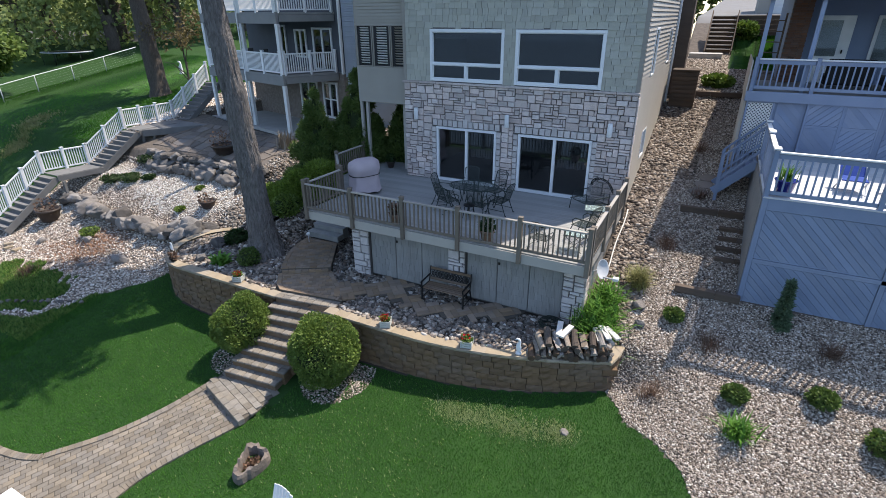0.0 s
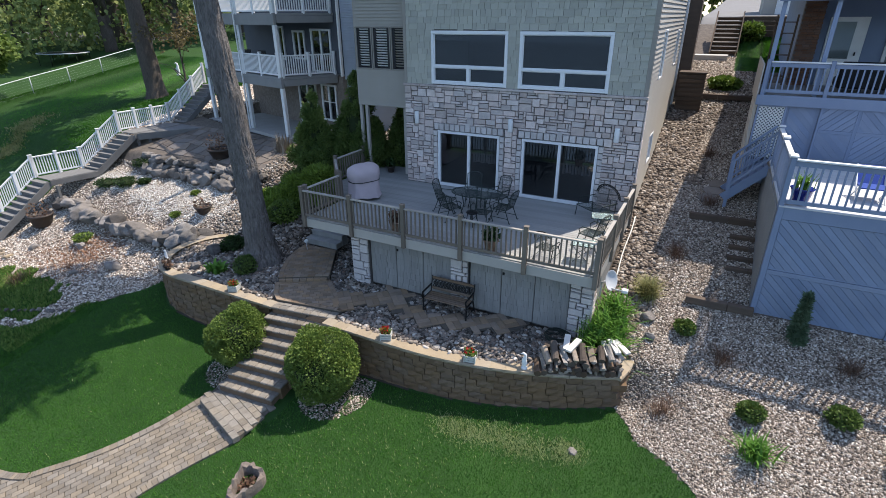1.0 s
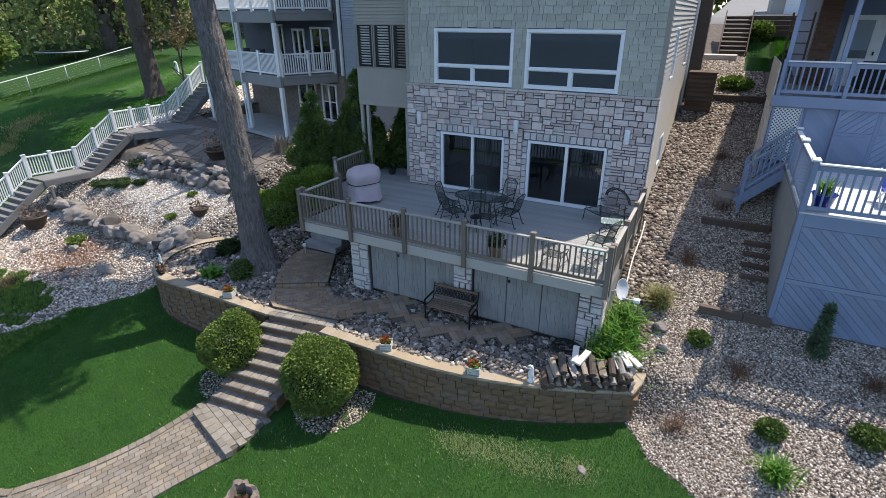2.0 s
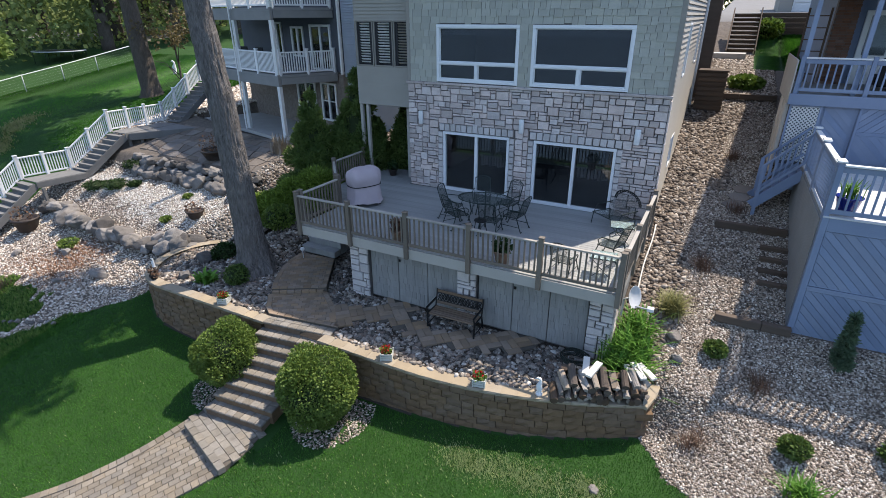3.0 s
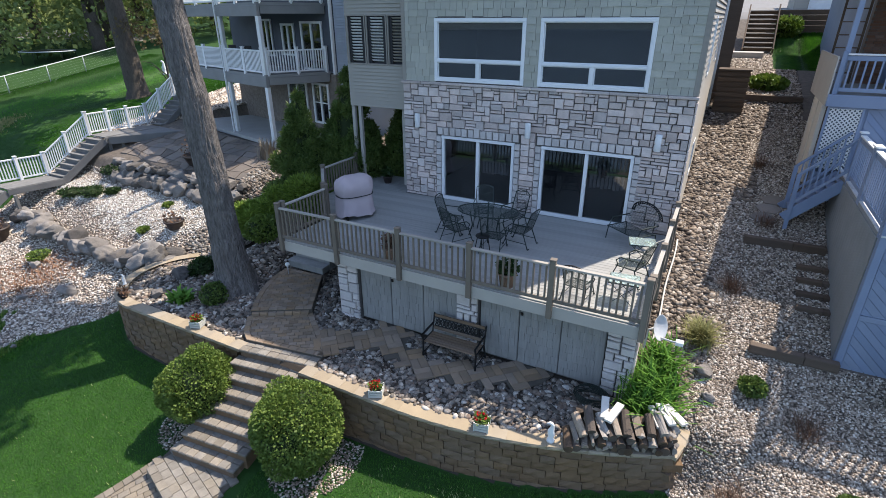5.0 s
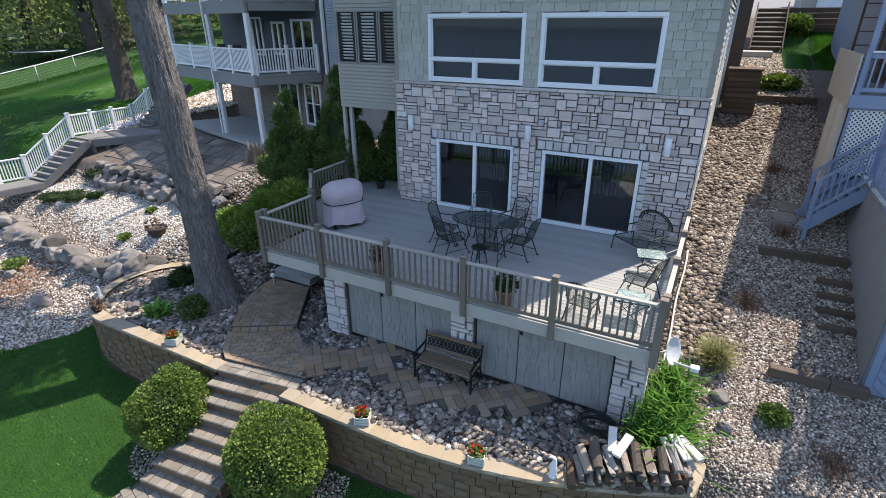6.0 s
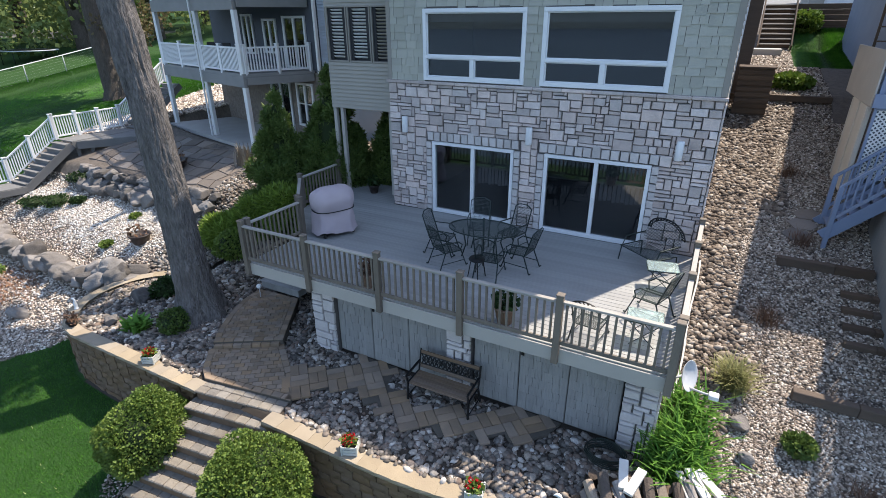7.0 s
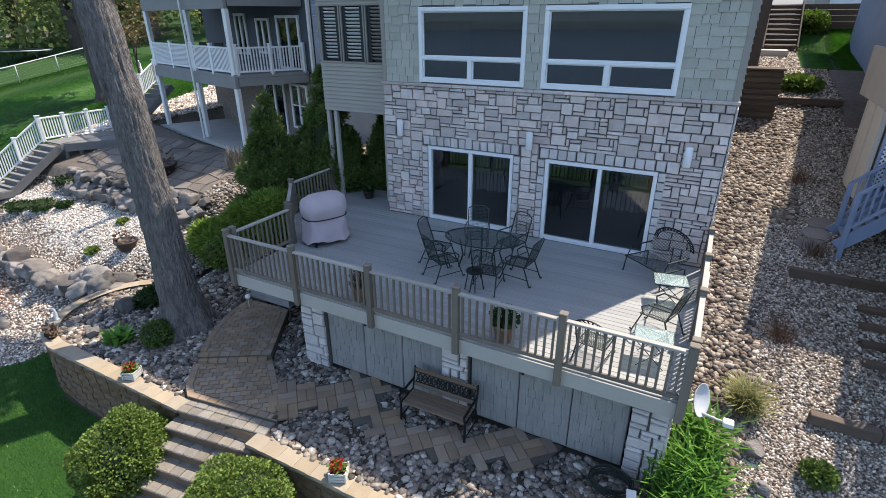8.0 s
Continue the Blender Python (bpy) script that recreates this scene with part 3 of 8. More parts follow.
def shingle_mesh(w, h, key={}):
    k = (round(w, 2), round(h, 2))
    if k not in key:
        a = k[0] / 2
        v = [(-a, 0, 0), (a, 0, 0), (a, 0, k[1]), (-a, 0, k[1]), (-a, -0.028, 0), (a, -0.028, 0), (a, -0.008, k[1]), (-a, -0.008, k[1])]
        f = [(4, 5, 6, 7), (0, 1, 5, 4), (1, 2, 6, 5), (3, 0, 4, 7), (2, 3, 7, 6)]
        me = raw("shingle", v, f)
        me.materials.append(SHINGLE)
        key[k] = me
    return key[k]


rnd = random.Random(8)
shingles, rest = 0, []
z = STONE_TOP + 0.08
while z < EAVE - 0.2:
    cuts = sorted((d[0] + 0.03, d[1] - 0.03) for d in WINDOWS if d[2] - 0.19 < z < d[3] - 0.03)
    lefts, rights = [HX0 + 0.1] + [c[1] for c in cuts], [c[0] for c in cuts] + [HX1 - 0.1]
    for u, end in zip(lefts, rights):
        while u < end - 0.02:
            w = rnd.choice((0.14, 0.18, 0.22, 0.26, 0.3, 0.34))
            if end - u - w < 0.1:
                w = end - u
            drop = rnd.choice((0, 0, 0.02, 0.045)) if z > STONE_TOP + 0.2 else 0
            m = Matrix.Translation((u + w / 2, FACE - 0.003, z - drop))
            me = shingle_mesh(w - 0.008, 0.225 + drop)
            if z < 8.9 and shingles < 300:
                part("shingle", me, SHINGLE, front_wall, m)
                shingles += 1
            else:
                rest.append((me, m))
            u += w
    z += 0.205
SHINGLE_I = mat("sage shingle joined", (0.42, 0.41, 0.35), (0.36, 0.35, 0.30), 0.85, 1.5, 50, 0.3, vary=0.10, island=True, streak=(3, 3, 0.6))
tagged(part("shingling", joined(rest, SHINGLE_I, "shingling"), SHINGLE_I, front_wall), kind="stuff")
for u in (HX0, HX1):
    s = 1 if u == HX1 else -1
    box("corner_board", (min(u - s * 0.11, u + s * 0.02), FACE - 0.035, STONE_TOP + 0.08), (max(u - s * 0.11, u + s * 0.02), FACE - 0.002, EAVE), TAUPE, front_wall)


def siding(u0, u1, z0, z1, holes, step, material, parent, m):
    """Lapped boards, each tilted outwards at its foot."""
    z = z0
    while z < z1:
        cuts = sorted([(h[0] - 0.06, h[1] + 0.06) for h in holes if h[2] - 0.06 < z + step / 2 < h[3] + 0.06])
        a = u0
        for c0, c1 in cuts + [(u1, u1)]:
            if c0 - a > 0.05:
                L = c0 - a
                v = [(0, 0, 0), (L, 0, 0), (L, 0, step), (0, 0, step), (0, -0.04, 0), (L, -0.04, 0), (L, -0.003, step), (0, -0.003, step)]
                f = [(4, 5, 6, 7), (0, 1, 5, 4), (1, 2, 6, 5), (3, 0, 4, 7)]
                me = raw("board", v, f)
                part("siding_board", me, material, parent, m @ Matrix.Translation((a, -0.002, z)))
            a = c1
        z += step


siding(0.03, BACK - FACE, 0.9, EAVE, SIDE_WINDOWS, 0.14, SIDING, side_wall, side_m)
for h in SIDE_WINDOWS:
    w_ = part("window", cube(0.02, h[1] - h[0], h[3] - h[2], GLASS, 0), GLASS, house, Matrix.Translation((HX1 - 0.06, FACE + (h[0] + h[1]) / 2, (h[2] + h[3]) / 2)))
    y0, y1 = FACE + h[0], FACE + h[1]
    for a, b in (((y0 - .06, h[2] - .06), (y1 + .06, h[2])), ((y0 - .06, h[3]), (y1 + .06, h[3] + .06)), ((y0 - .06, h[2]), (y0, h[3])), ((y1, h[2]), (y1 + .06, h[3]))):
        box("frame", (HX1 - 0.08, a[0], a[1]), (HX1 + 0.05, b[0], b[1]), WHITE, w_)


def window(w):
    """A picture window over two sliding lights, in a white frame."""
    u0, u1, z0, z1 = w
    win = box("window_frame", (u0, FACE - 0.055, z1 - 0.10), (u1, FACE + 0.09, z1), WHITE, house, label="white vinyl picture window over two small lights")
    win.name = "window"
    sill = z0 + 0.07
    bar = z0 + 0.56
    for lo, hi in (((u0, z0), (u0 + 0.10, z1 - 0.10)), ((u1 - 0.10, z0), (u1, z1 - 0.10)), ((u0 + 0.10, z0), (u1 - 0.10, z0 + 0.10)),
                   ((u0 + 0.10, bar), (u1 - 0.10, bar + 0.075)), (((u0 + u1) / 2 - 0.055, z0 + 0.10), ((u0 + u1) / 2 + 0.055, bar))):
        box("frame", (lo[0], FACE - 0.05, lo[1]), (hi[0], FACE + 0.09, hi[1]), WHITE, win)
    for lo, hi in (((u0 + .1, bar + .075), (u1 - .1, z1 - .1)), ((u0 + .1, z0 + .1), ((u0 + u1) / 2 - .055, bar)), (((u0 + u1) / 2 + .055, z0 + .1), (u1 - .1, bar))):
        g = box("pane", (lo[0], FACE + 0.05, lo[1]), (hi[0], FACE + 0.062, hi[1]), GLASS, win, 0)
        g.visible_shadow = False
        e = 0.025
        for a, b in (((lo[0], lo[1]), (lo[0] + e, hi[1])), ((hi[0] - e, lo[1]), (hi[0], hi[1])), ((lo[0] + e, lo[1]), (hi[0] - e, lo[1] + e)), ((lo[0] + e, hi[1] - e), (hi[0] - e, hi[1]))):
            box("sash", (a[0], FACE - 0.005, a[1]), (b[0], FACE + 0.046, b[1]), WHITE, win, 0.004)
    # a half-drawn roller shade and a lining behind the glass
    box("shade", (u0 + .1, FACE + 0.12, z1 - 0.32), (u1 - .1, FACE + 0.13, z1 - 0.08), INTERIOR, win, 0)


def sliding_door(d):
    u0, u1, z0, z1 = d
    fr = box("door", (u0, FACE - 0.06, z1 - 0.09), (u1, FACE + 0.1, z1), WHITE, house, label="white-framed sliding glass door")
    mid = (u0 + u1) / 2 + 0.02
    for n, lo, hi, y in (("frame", (u0, z0), (u0 + .09, z1 - .09), 0), ("frame", (u1 - .09, z0), (u1, z1 - .09), 0), ("sill", (u0 + .09, z0), (u1 - .09, z0 + .10), 0),
                         ("stile", (mid - .05, z0 + .10), (mid + .05, z1 - .09), 0.02)):
        box(n, (lo[0], FACE - 0.05 + y, lo[1]), (hi[0], FACE + 0.1, hi[1]), WHITE, fr)
    for lo, hi, y in (((u0 + .09, z0 + .1), (mid - .05, z1 - .09), .03), ((mid + .05, z0 + .1), (u1 - .09, z1 - .09), .055)):
        g = box("pane", (lo[0], FACE + y, lo[1]), (hi[0], FACE + y + .012, hi[1]), GLASS, fr, 0)
        g.visible_shadow = False
    box("door_handle", (mid - 0.02, FACE - 0.065, z0 + 0.85), (mid + 0.015, FACE - 0.031, z0 + 1.1), WHITE, fr)
    for k in range(9):                                   # hanging blind slats, drawn to one side
        x = mid + 0.12 + k * (u1 - mid - 0.3) / 9
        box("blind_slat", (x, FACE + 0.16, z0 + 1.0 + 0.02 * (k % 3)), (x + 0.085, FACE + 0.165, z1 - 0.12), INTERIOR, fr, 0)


for w in WINDOWS:
    window(w)
for d in DOORS:
    sliding_door(d)


def wall_lamp(x):
    t = thing("wall_lamp", (x, FACE, 4.98), "white cylindrical wall lamp fixed to the stone front", "lamp", "lamps on the stone front")
    me = lathe([(0.0, 0.0), (0.076, 0.0), (0.084, 0.014), (0.084, 0.42), (0.07, 0.44), (0.0, 0.44)], 20)
    part("shade", me, WHITEP, t, Matrix.Translation((x, FACE - 0.16, 4.71)))
    box("bracket", (x - 0.06, FACE - 0.11, 4.84), (x + 0.06, FACE - 0.045, 5.02), TAUPE, t)


for x in (-10.22, -6.49, -2.92):
    wall_lamp(x)

# the enclosed porch on posts
porch = thing("porch", (-12.0, 17.9, DECK), "taupe sided porch room raised on posts with louvred windows", "porch")
PX0, PX1, PY, PZ = -13.28, HX0 - 0.02, 17.9, 5.12
louvres = [(PX0 + 0.12, PX0 + 0.78, 6.55, 8.0), (PX0 + 0.90, PX0 + 1.62, 6.55, 8.0), (PX0 + 1.74, PX1 - 0.1, 6.55, 8.0)]
pw = part("wall", wall_mesh(PX0, PX1, PZ, 12.6, louvres, 0.15), TAUPE, porch, Matrix.Translation((0, PY, 0)), "taupe lapped siding")
siding(PX0 + 0.02, PX1, PZ + 0.02, 12.6, louvres, 0.115, SIDING, pw, Matrix.Translation((0, PY, 0)))
box("wall", (PX0, PY + 0.16, PZ), (PX0 + 0.15, PY + 3.6, 12.6), SIDING, porch, 0)
box("wall", (PX0 + 0.16, PY + 3.45, PZ), (PX1, PY + 3.6, 12.6), SIDING, porch, 0)
box("floor", (PX0 + 0.16, PY + 0.16, PZ), (PX1, PY + 3.44, PZ + 0.2), TAUPE, porch, 0)
box("roof", (PX0 - 0.2, PY - 0.3, 12.62), (PX1, PY + 3.8, 12.8), TIE, porch)
SHUT = mat("black shutter frame", (0.025, 0.025, 0.028), (0.018, 0.018, 0.02), 0.6, 2, 30, 0.1)
for u0, u1, z0, z1 in louvres:
    fr = box("window", (u0 - 0.04, PY - 0.045, z1), (u1 + 0.04, PY + 0.02, z1 + 0.05), TAUPE, porch, label="louvred window with dark frame")
    for lo, hi in (((u0 - .04, z0 - .05), (u1 + .04, z0)), ((u0 - .04, z0), (u0, z1)), ((u1, z0), (u1 + .04, z1))):
        box("frame", (lo[0], PY - 0.045, lo[1]), (hi[0], PY + 0.02, hi[1]), TAUPE, fr)
    box("backing", (u0, PY + 0.09, z0), (u1, PY + 0.1, z1), SHUT, fr, 0)
    for a, b in ((u0, u0 + 0.12), (u1 - 0.12, u1)):
        box("shutter_stile", (a, PY + 0.0, z0), (b, PY + 0.03, z1), SHUT, fr)
    for k in range(15):
        z = z0 + 0.1 + k * 0.092
        beam("slat", (u0 + 0.12, PY + 0.03, z), (u1 - 0.12, PY + 0.03, z), 0.075, 0.012, WHITEP if u0 < -11.6 else SIDING, fr, 0, lean=-35)
for x, y in ((PX0 + 0.07, PY + 0.08), (PX0 + 0.35, PY + 0.08), (-11.25, PY + 0.3)):
    box("post", (x - 0.06, y - 0.06, gz(x, y) - 0.1), (x + 0.06, y + 0.06, PZ), RIM, porch)

# chimney chase, and the box at its foot
chase = thing("chimney_chase", (-1.85, 26.6, 5), "dark brown chimney chase against the side wall", "chimney")
box("shaft", (HX1 + 0.035, 27.0, 4.2), (HX1 + 0.55, 27.9, 14), TIE, chase, 0.01)
box("downspout", (HX1 + 0.035, 25.9, 4.4), (HX1 + 0.12, 26.0, EAVE), WHITE, chase)
acbox = thing("utility_box", (-1.5, 25.8, 4.7), "dark slatted wooden utility box with flat lid", "box")
box("body", (-1.95, 25.5, 4.3), (-0.95, 26.25, 6.12), TIE, acbox)
for k in range(9):
    box("slat", (-1.97, 25.46, 4.5 + k * 0.18), (-0.93, 25.495, 4.63 + k * 0.18), TIE, acbox)
box("lid", (-2.0, 25.42, 6.122), (-0.9, 26.3, 6.18), TIE, acbox)

# ---- the deck ----
deck = thing("deck", (-7, 15, 0), "raised grey board deck on a stone-piered base", "deck")


def deck_left(y):
    return float(np.interp(y, (12.3, 14.2, 15.9, 20), (-11.62, -11.58, -13.12, -13.12)))


y = 12.33
while y < 18.9:
    x0 = deck_left(y + 0.07)
    x1 = HX1 + 0.03 if y < FACE - 0.15 else HX0 - 0.03
    box("deck_board", (x0, y, DECK - 0.03), (x1, y + 0.136, DECK), DECKING, deck, 0.005)
    y += 0.142
LIM = [(-2.19, 17.4), (-2.19, 12.32), (-11.63, 12.32), (-11.6, 14.2), (-13.13, 15.9), (-13.13, 18.7)]
for a, b in zip(LIM, LIM[1:]):
    beam("rim_board", (*a, DECK - 0.18), (*b, DECK - 0.18), 0.05, 0.29, RIM, deck)
box("underside", (-11.4, 12.5, DECK - 0.10), (-2.3, 17.4, DECK - 0.05), TIE, deck, 0)


def railing(name, pts, label, top=1.02, group="deck railings", post_drop=0.32, material=RAILWOOD, base=DECK, gap=0.135):
    """Posts at pts and bays between them; each post, rail and baluster is a part."""
    t = thing(name, (*pts[0], base), label, "railing", group)
    for (x, y) in pts:
        p = box("post", (x - 0.06, y - 0.06, base - post_drop), (x + 0.06, y + 0.06, base + top + 0.02), material, t, 0.008)
        box("post_cap", (x - 0.07, y - 0.07, base + top + 0.02), (x + 0.07, y + 0.07, base + top + 0.055), material, p, 0.01)
    for a, b in zip(pts, pts[1:]):
        A, B = Vector((*a, 0)), Vector((*b, 0))
        d = (B - A).normalized()
        A2, B2 = A + d * 0.062, B - d * 0.062
        up = lambda v, z: (v.x, v.y, base + z)
        beam("top_rail", up(A2, 0.93), up(B2, 0.93), 0.09, 0.045, RAILTOP, t, label="weathered handrail with sky light painted in")
        beam("bottom_rail", up(A2, 0.12), up(B2, 0.12), 0.045, 0.08, material, t)
        n = int((B2 - A2).length / gap)
        for k in range(n):
            c = A2 + (B2 - A2) * ((k + 0.5) / n)
            box("baluster", (c.x - 0.02, c.y - 0.02, base + 0.162), (c.x + 0.02, c.y + 0.02, base + 0.905), material, t, 0.004)
    return t


FY = 12.27
railing("deck_railing", [(x, FY) for x in (-11.62, -9.72, -7.81, -5.94, -4.05, -2.17)], "weathered wooden deck railing with square balusters")
railing("deck_railing", [(-2.15, 12.45), (-2.15, 14.15), (-2.15, 15.75), (-2.15, 17.25)], "weathered wooden deck railing along the gravel slope")
railing("deck_railing", [(-11.62, 12.45), (-11.58, 14.2)], "weathered wooden deck railing beside the grill")
railing("deck_railing", [(-11.75, 14.3), (-13.12, 15.9), (-13.14, 17.75)], "weathered wooden deck railing beside the shrubs")

base_wall = thing("storage_wall", (-6.2, 12.8, PATIO), "stone piers and grey storage doors under the deck", "storage wall")
BASE_TOP = 2.05
PIERS = ((-10.12, -9.45), (-6.47, -5.88), (-2.86, -2.25))
for a, b in PIERS:
    pier = box("pier", (a + 0.02, 12.74, 0.15), (b - 0.02, 13.2, BASE_TOP), MORTAR, base_wall, 0, "pale cut-stone pier")
    for u, z, w, h in ashlar(a, b, PATIO - 0.1, BASE_TOP - 0.1, (), 0.105, int(-a * 7)):
        part("stone", stone_mesh(w - 0.014, h - 0.014, 0.06, PALESTONE, int(z * 50) % 5), PALESTONE, pier, Matrix.Translation((u, 12.739, z)))
for side, x in ((1, -2.27), (-1, -10.10)):
    for k in range(9):
        z = PATIO + k * 0.2
        box("corner_stone", (min(x, x + side * .05), 12.74, z), (max(x, x + side * .05), 12.74 + (0.45 if k % 2 else 0.3), z + 0.19), STONE, base_wall, 0.01)
rs_ = random.Random(14)
for a, b in ((-9.44, -6.48), (-5.87, -2.87)):
    box("backing", (a, 12.9, 0.15), (b, 13.0, BASE_TOP), MORTAR, base_wall, 0)
    for k in range(3):
        w = (b - a) / 3
        leaf = box("door", (a + k * w + 0.008, 12.83, PATIO - 0.02), (a + (k + 1) * w - 0.008, 12.89, BASE_TOP - 0.03), GREYDOOR, base_wall, 0.004, "grey painted storage door")
        row_h = (BASE_TOP - PATIO - 0.03) / 8
        for r in range(8):
            u, end = a + k * w + 0.014, a + (k + 1) * w - 0.014
            while u < end - 0.02:
                sw = min(rs_.choice((0.14, 0.18, 0.22, 0.27)), end - u)
                sw = end - u if end - u - sw < 0.06 else sw
                part("shingle", cube(sw - 0.011, 0.012, row_h - 0.001, GREYDOOR, 0), GREYDOOR, leaf, Matrix.Translation((u + sw / 2, 12.823, PATIO - 0.01 + (r + 0.5) * row_h)))
                u += sw
        if k == 1:
            box("latch", (a + k * w + 0.03, 12.79, 1.62), (a + k * w + 0.09, 12.816, 1.7), BLACKIRON, leaf)
box("side_wall", (-2.33, 13.25, 0.2), (-2.28, 17.4, DECK - 0.35), GREYDOOR, base_wall, 0)

# ---- the retaining wall ----
def wall_path():
    pts = []
    for k in range(0, 25):
        a = radians(128 + k * (270 - 128) / 24)
        pts.append((-16 + 2.0 * math.cos(a), 12.08 + 2.0 * math.sin(a)))
    for k in range(1, 61):
        x = -16 + k * 14.9 / 60
        pts.append((x, float(front_y(x))))
    pts += [(-1.0, 11.9), (-0.95, 12.3), (-1.0, 12.8)]
    return pts


WP = [Vector((*p, 0)) for p in wall_path()]
CUM = [0.0]
for a, b in zip(WP, WP[1:]):
    CUM.append(CUM[-1] + (b - a).length)


def along(s):
    s = max(0.0, min(CUM[-1] - 1e-4, s))
    i = max(k for k in range(len(CUM) - 1) if CUM[k] <= s)
    t = (s - CUM[i]) / (CUM[i + 1] - CUM[i])
    return WP[i].lerp(WP[i + 1], t), (WP[i + 1] - WP[i]).normalized()


rwall = thing("retaining_wall", (-8, 10, -1), "curved brown split-face block retaining wall with tan caps", "wall")
CAP_Z = 0.23
STAIR = (-11.28, -9.36)
rnd = random.Random(21)


def block_mesh(w, h, d, material, rough, key={}):
    k = (round(w, 2), h, d, material.name, rough)
    if k not in key:
        r = random.Random(k[0])
        verts, n = [], 4
        for y in (0.0, 1.0):
            for j in range(3):
                for i in range(n):
                    e = 0.0 if (0 < i < n - 1 and j == 1) else 0.018
                    yy = d if y else (e + rough * (r.random() - 0.5))
                    verts.append(((i / (n - 1) - 0.5) * w, yy, (j / 2 - 0.5) * h))
        f = []
        for j in range(2):
            for i in range(n - 1):
                a = j * n + i
                f.append((a, a + 1, a + n + 1, a + n))
        o = 3 * n
        for i in range(n - 1):
            f += [(i + 1, i, o + i, o + i + 1), (2 * n + i, 2 * n + i + 1, o + 2 * n + i + 1, o + 2 * n + i)]
        for j in range(2):
            f += [(j * n, (j + 1) * n, o + (j + 1) * n, o + j * n), ((j + 1) * n + n - 1, j * n + n - 1, o + j * n + n - 1, o + (j + 1) * n + n - 1)]
        me = raw("block", verts, f)
        me.materials.append(material)
        key[k] = me
    return key[k]


BLOCK_I = mat("split-face block joined", (0.20, 0.132, 0.08), (0.125, 0.083, 0.052), 0.9, 6, 28, 0.9, vary=0.11, island=True)
made, rest = 0, []
for course in range(8):
    z = CAP_Z - 0.085 - 0.2 * (course + 0.5)
    s = rnd.uniform(-0.3, 0)
    while s < CUM[-1]:
        w = rnd.choice((0.3, 0.4, 0.46, 0.46))
        p, d = along(s + w / 2)
        s += w
        g = gz(p.x + d.y * 0.3, p.y - d.x * 0.3)
        if z + 0.1 < g - 0.05 or STAIR[0] - 0.1 < p.x < STAIR[1] + 0.1 and p.y < 11:
            continue
        m = Matrix.Translation((p.x, p.y, z)) @ Matrix.Rotation(math.atan2(d.y, d.x), 4, "Z")
        me = block_mesh(w - 0.014, 0.188, 0.28, BLOCK, 0.03)
        if made < 300 and p.x > -13.5:
            part("block", me, BLOCK, rwall, m)
            made += 1
        else:
            rest.append((me, m))
tagged(part("blockwork", joined(rest, BLOCK_I, "blockwork"), BLOCK_I, rwall), kind="stuff")
s = 0.0
while s < CUM[-1] - 0.2:
    p, d = along(s + 0.2)
    s += 0.4
    if STAIR[0] - 0.15 < p.x < STAIR[1] + 0.15 and p.y < 11:
        continue
    part("cap", block_mesh(0.395, 0.085, 0.36, CAPST, 0.012), CAPST, rwall,
         Matrix.Translation((p.x + d.y * 0.03, p.y - d.x * 0.03, CAP_Z - 0.042)) @ Matrix.Rotation(math.atan2(d.y, d.x), 4, "Z"))

# ---- the garden steps and the path ----
steps = thing("garden_steps", (-10.4, 9, -1.2), "eight block steps from the lawn to the patio", "steps")
for k in range(8):
    top = PATIO - 0.06 - k * 0.205
    f = k / 7
    cx, cy, half = -10.30 - 0.28 * f, 10.42 - 2.28 * f, 1.10 - 0.16 * f
    M = Matrix.Translation((cx, cy, top)) @ Matrix.Rotation(radians(9 - 3 * f), 4, "Z")
    part("riser", cube(round(2 * half - 0.06, 2), 0.40, 0.43, BLOCK, 0.01), BLOCK, steps, M @ Matrix.Translation((0, 0.03, -0.29)))
    w = 2 * half / 8
    for j in range(8):
        dip = random.Random(k * 8 + j).uniform(-0.006, 0.004)
        part("tread_block", cube(round(w, 3) - 0.008, 0.21, 0.073, TREADST, 0.018), TREADST, steps, M @ Matrix.Translation((-half + (j + 0.5) * w, -0.085, -0.0365 + dip)))
        part("tread_block", cube(round(w, 3) - 0.008, 0.155, 0.06, TREADST, 0.014), TREADST, steps, M @ Matrix.Translation((-half + (j + 0.5) * w, 0.108, -0.042 - dip)))

# ---- paving ----
def inside(poly, x, y):
    c = False
    for (x0, y0), (x1, y1) in zip(poly, poly[1:] + poly[:1]):
        if (y0 > y) != (y1 > y) and x < (x1 - x0) * (y - y0) / (y1 - y0) + x0:
            c = not c
    return c


def clip(poly, a, b, c):
    """The part of a convex polygon where a*x + b*y <= c."""
    out = []
    for (x0, y0), (x1, y1) in zip(poly, poly[1:] + poly[:1]):
        d0, d1 = a * x0 + b * y0 - c, a * x1 + b * y1 - c
        if d0 <= 0:
            out.append((x0, y0))
        if d0 * d1 < 0:
            t = d0 / (d0 - d1)
            out.append((x0 + t * (x1 - x0), y0 + t * (y1 - y0)))
    return out


def prism(poly, h):
    n = len(poly)
    v = [(x, y, 0) for x, y in poly] + [(x, y, h) for x, y in poly]
    f = [tuple(range(n, 2 * n))] + [(i, (i + 1) % n, n + (i + 1) % n, n + i) for i in range(n)]
    return raw("slab", v, f)


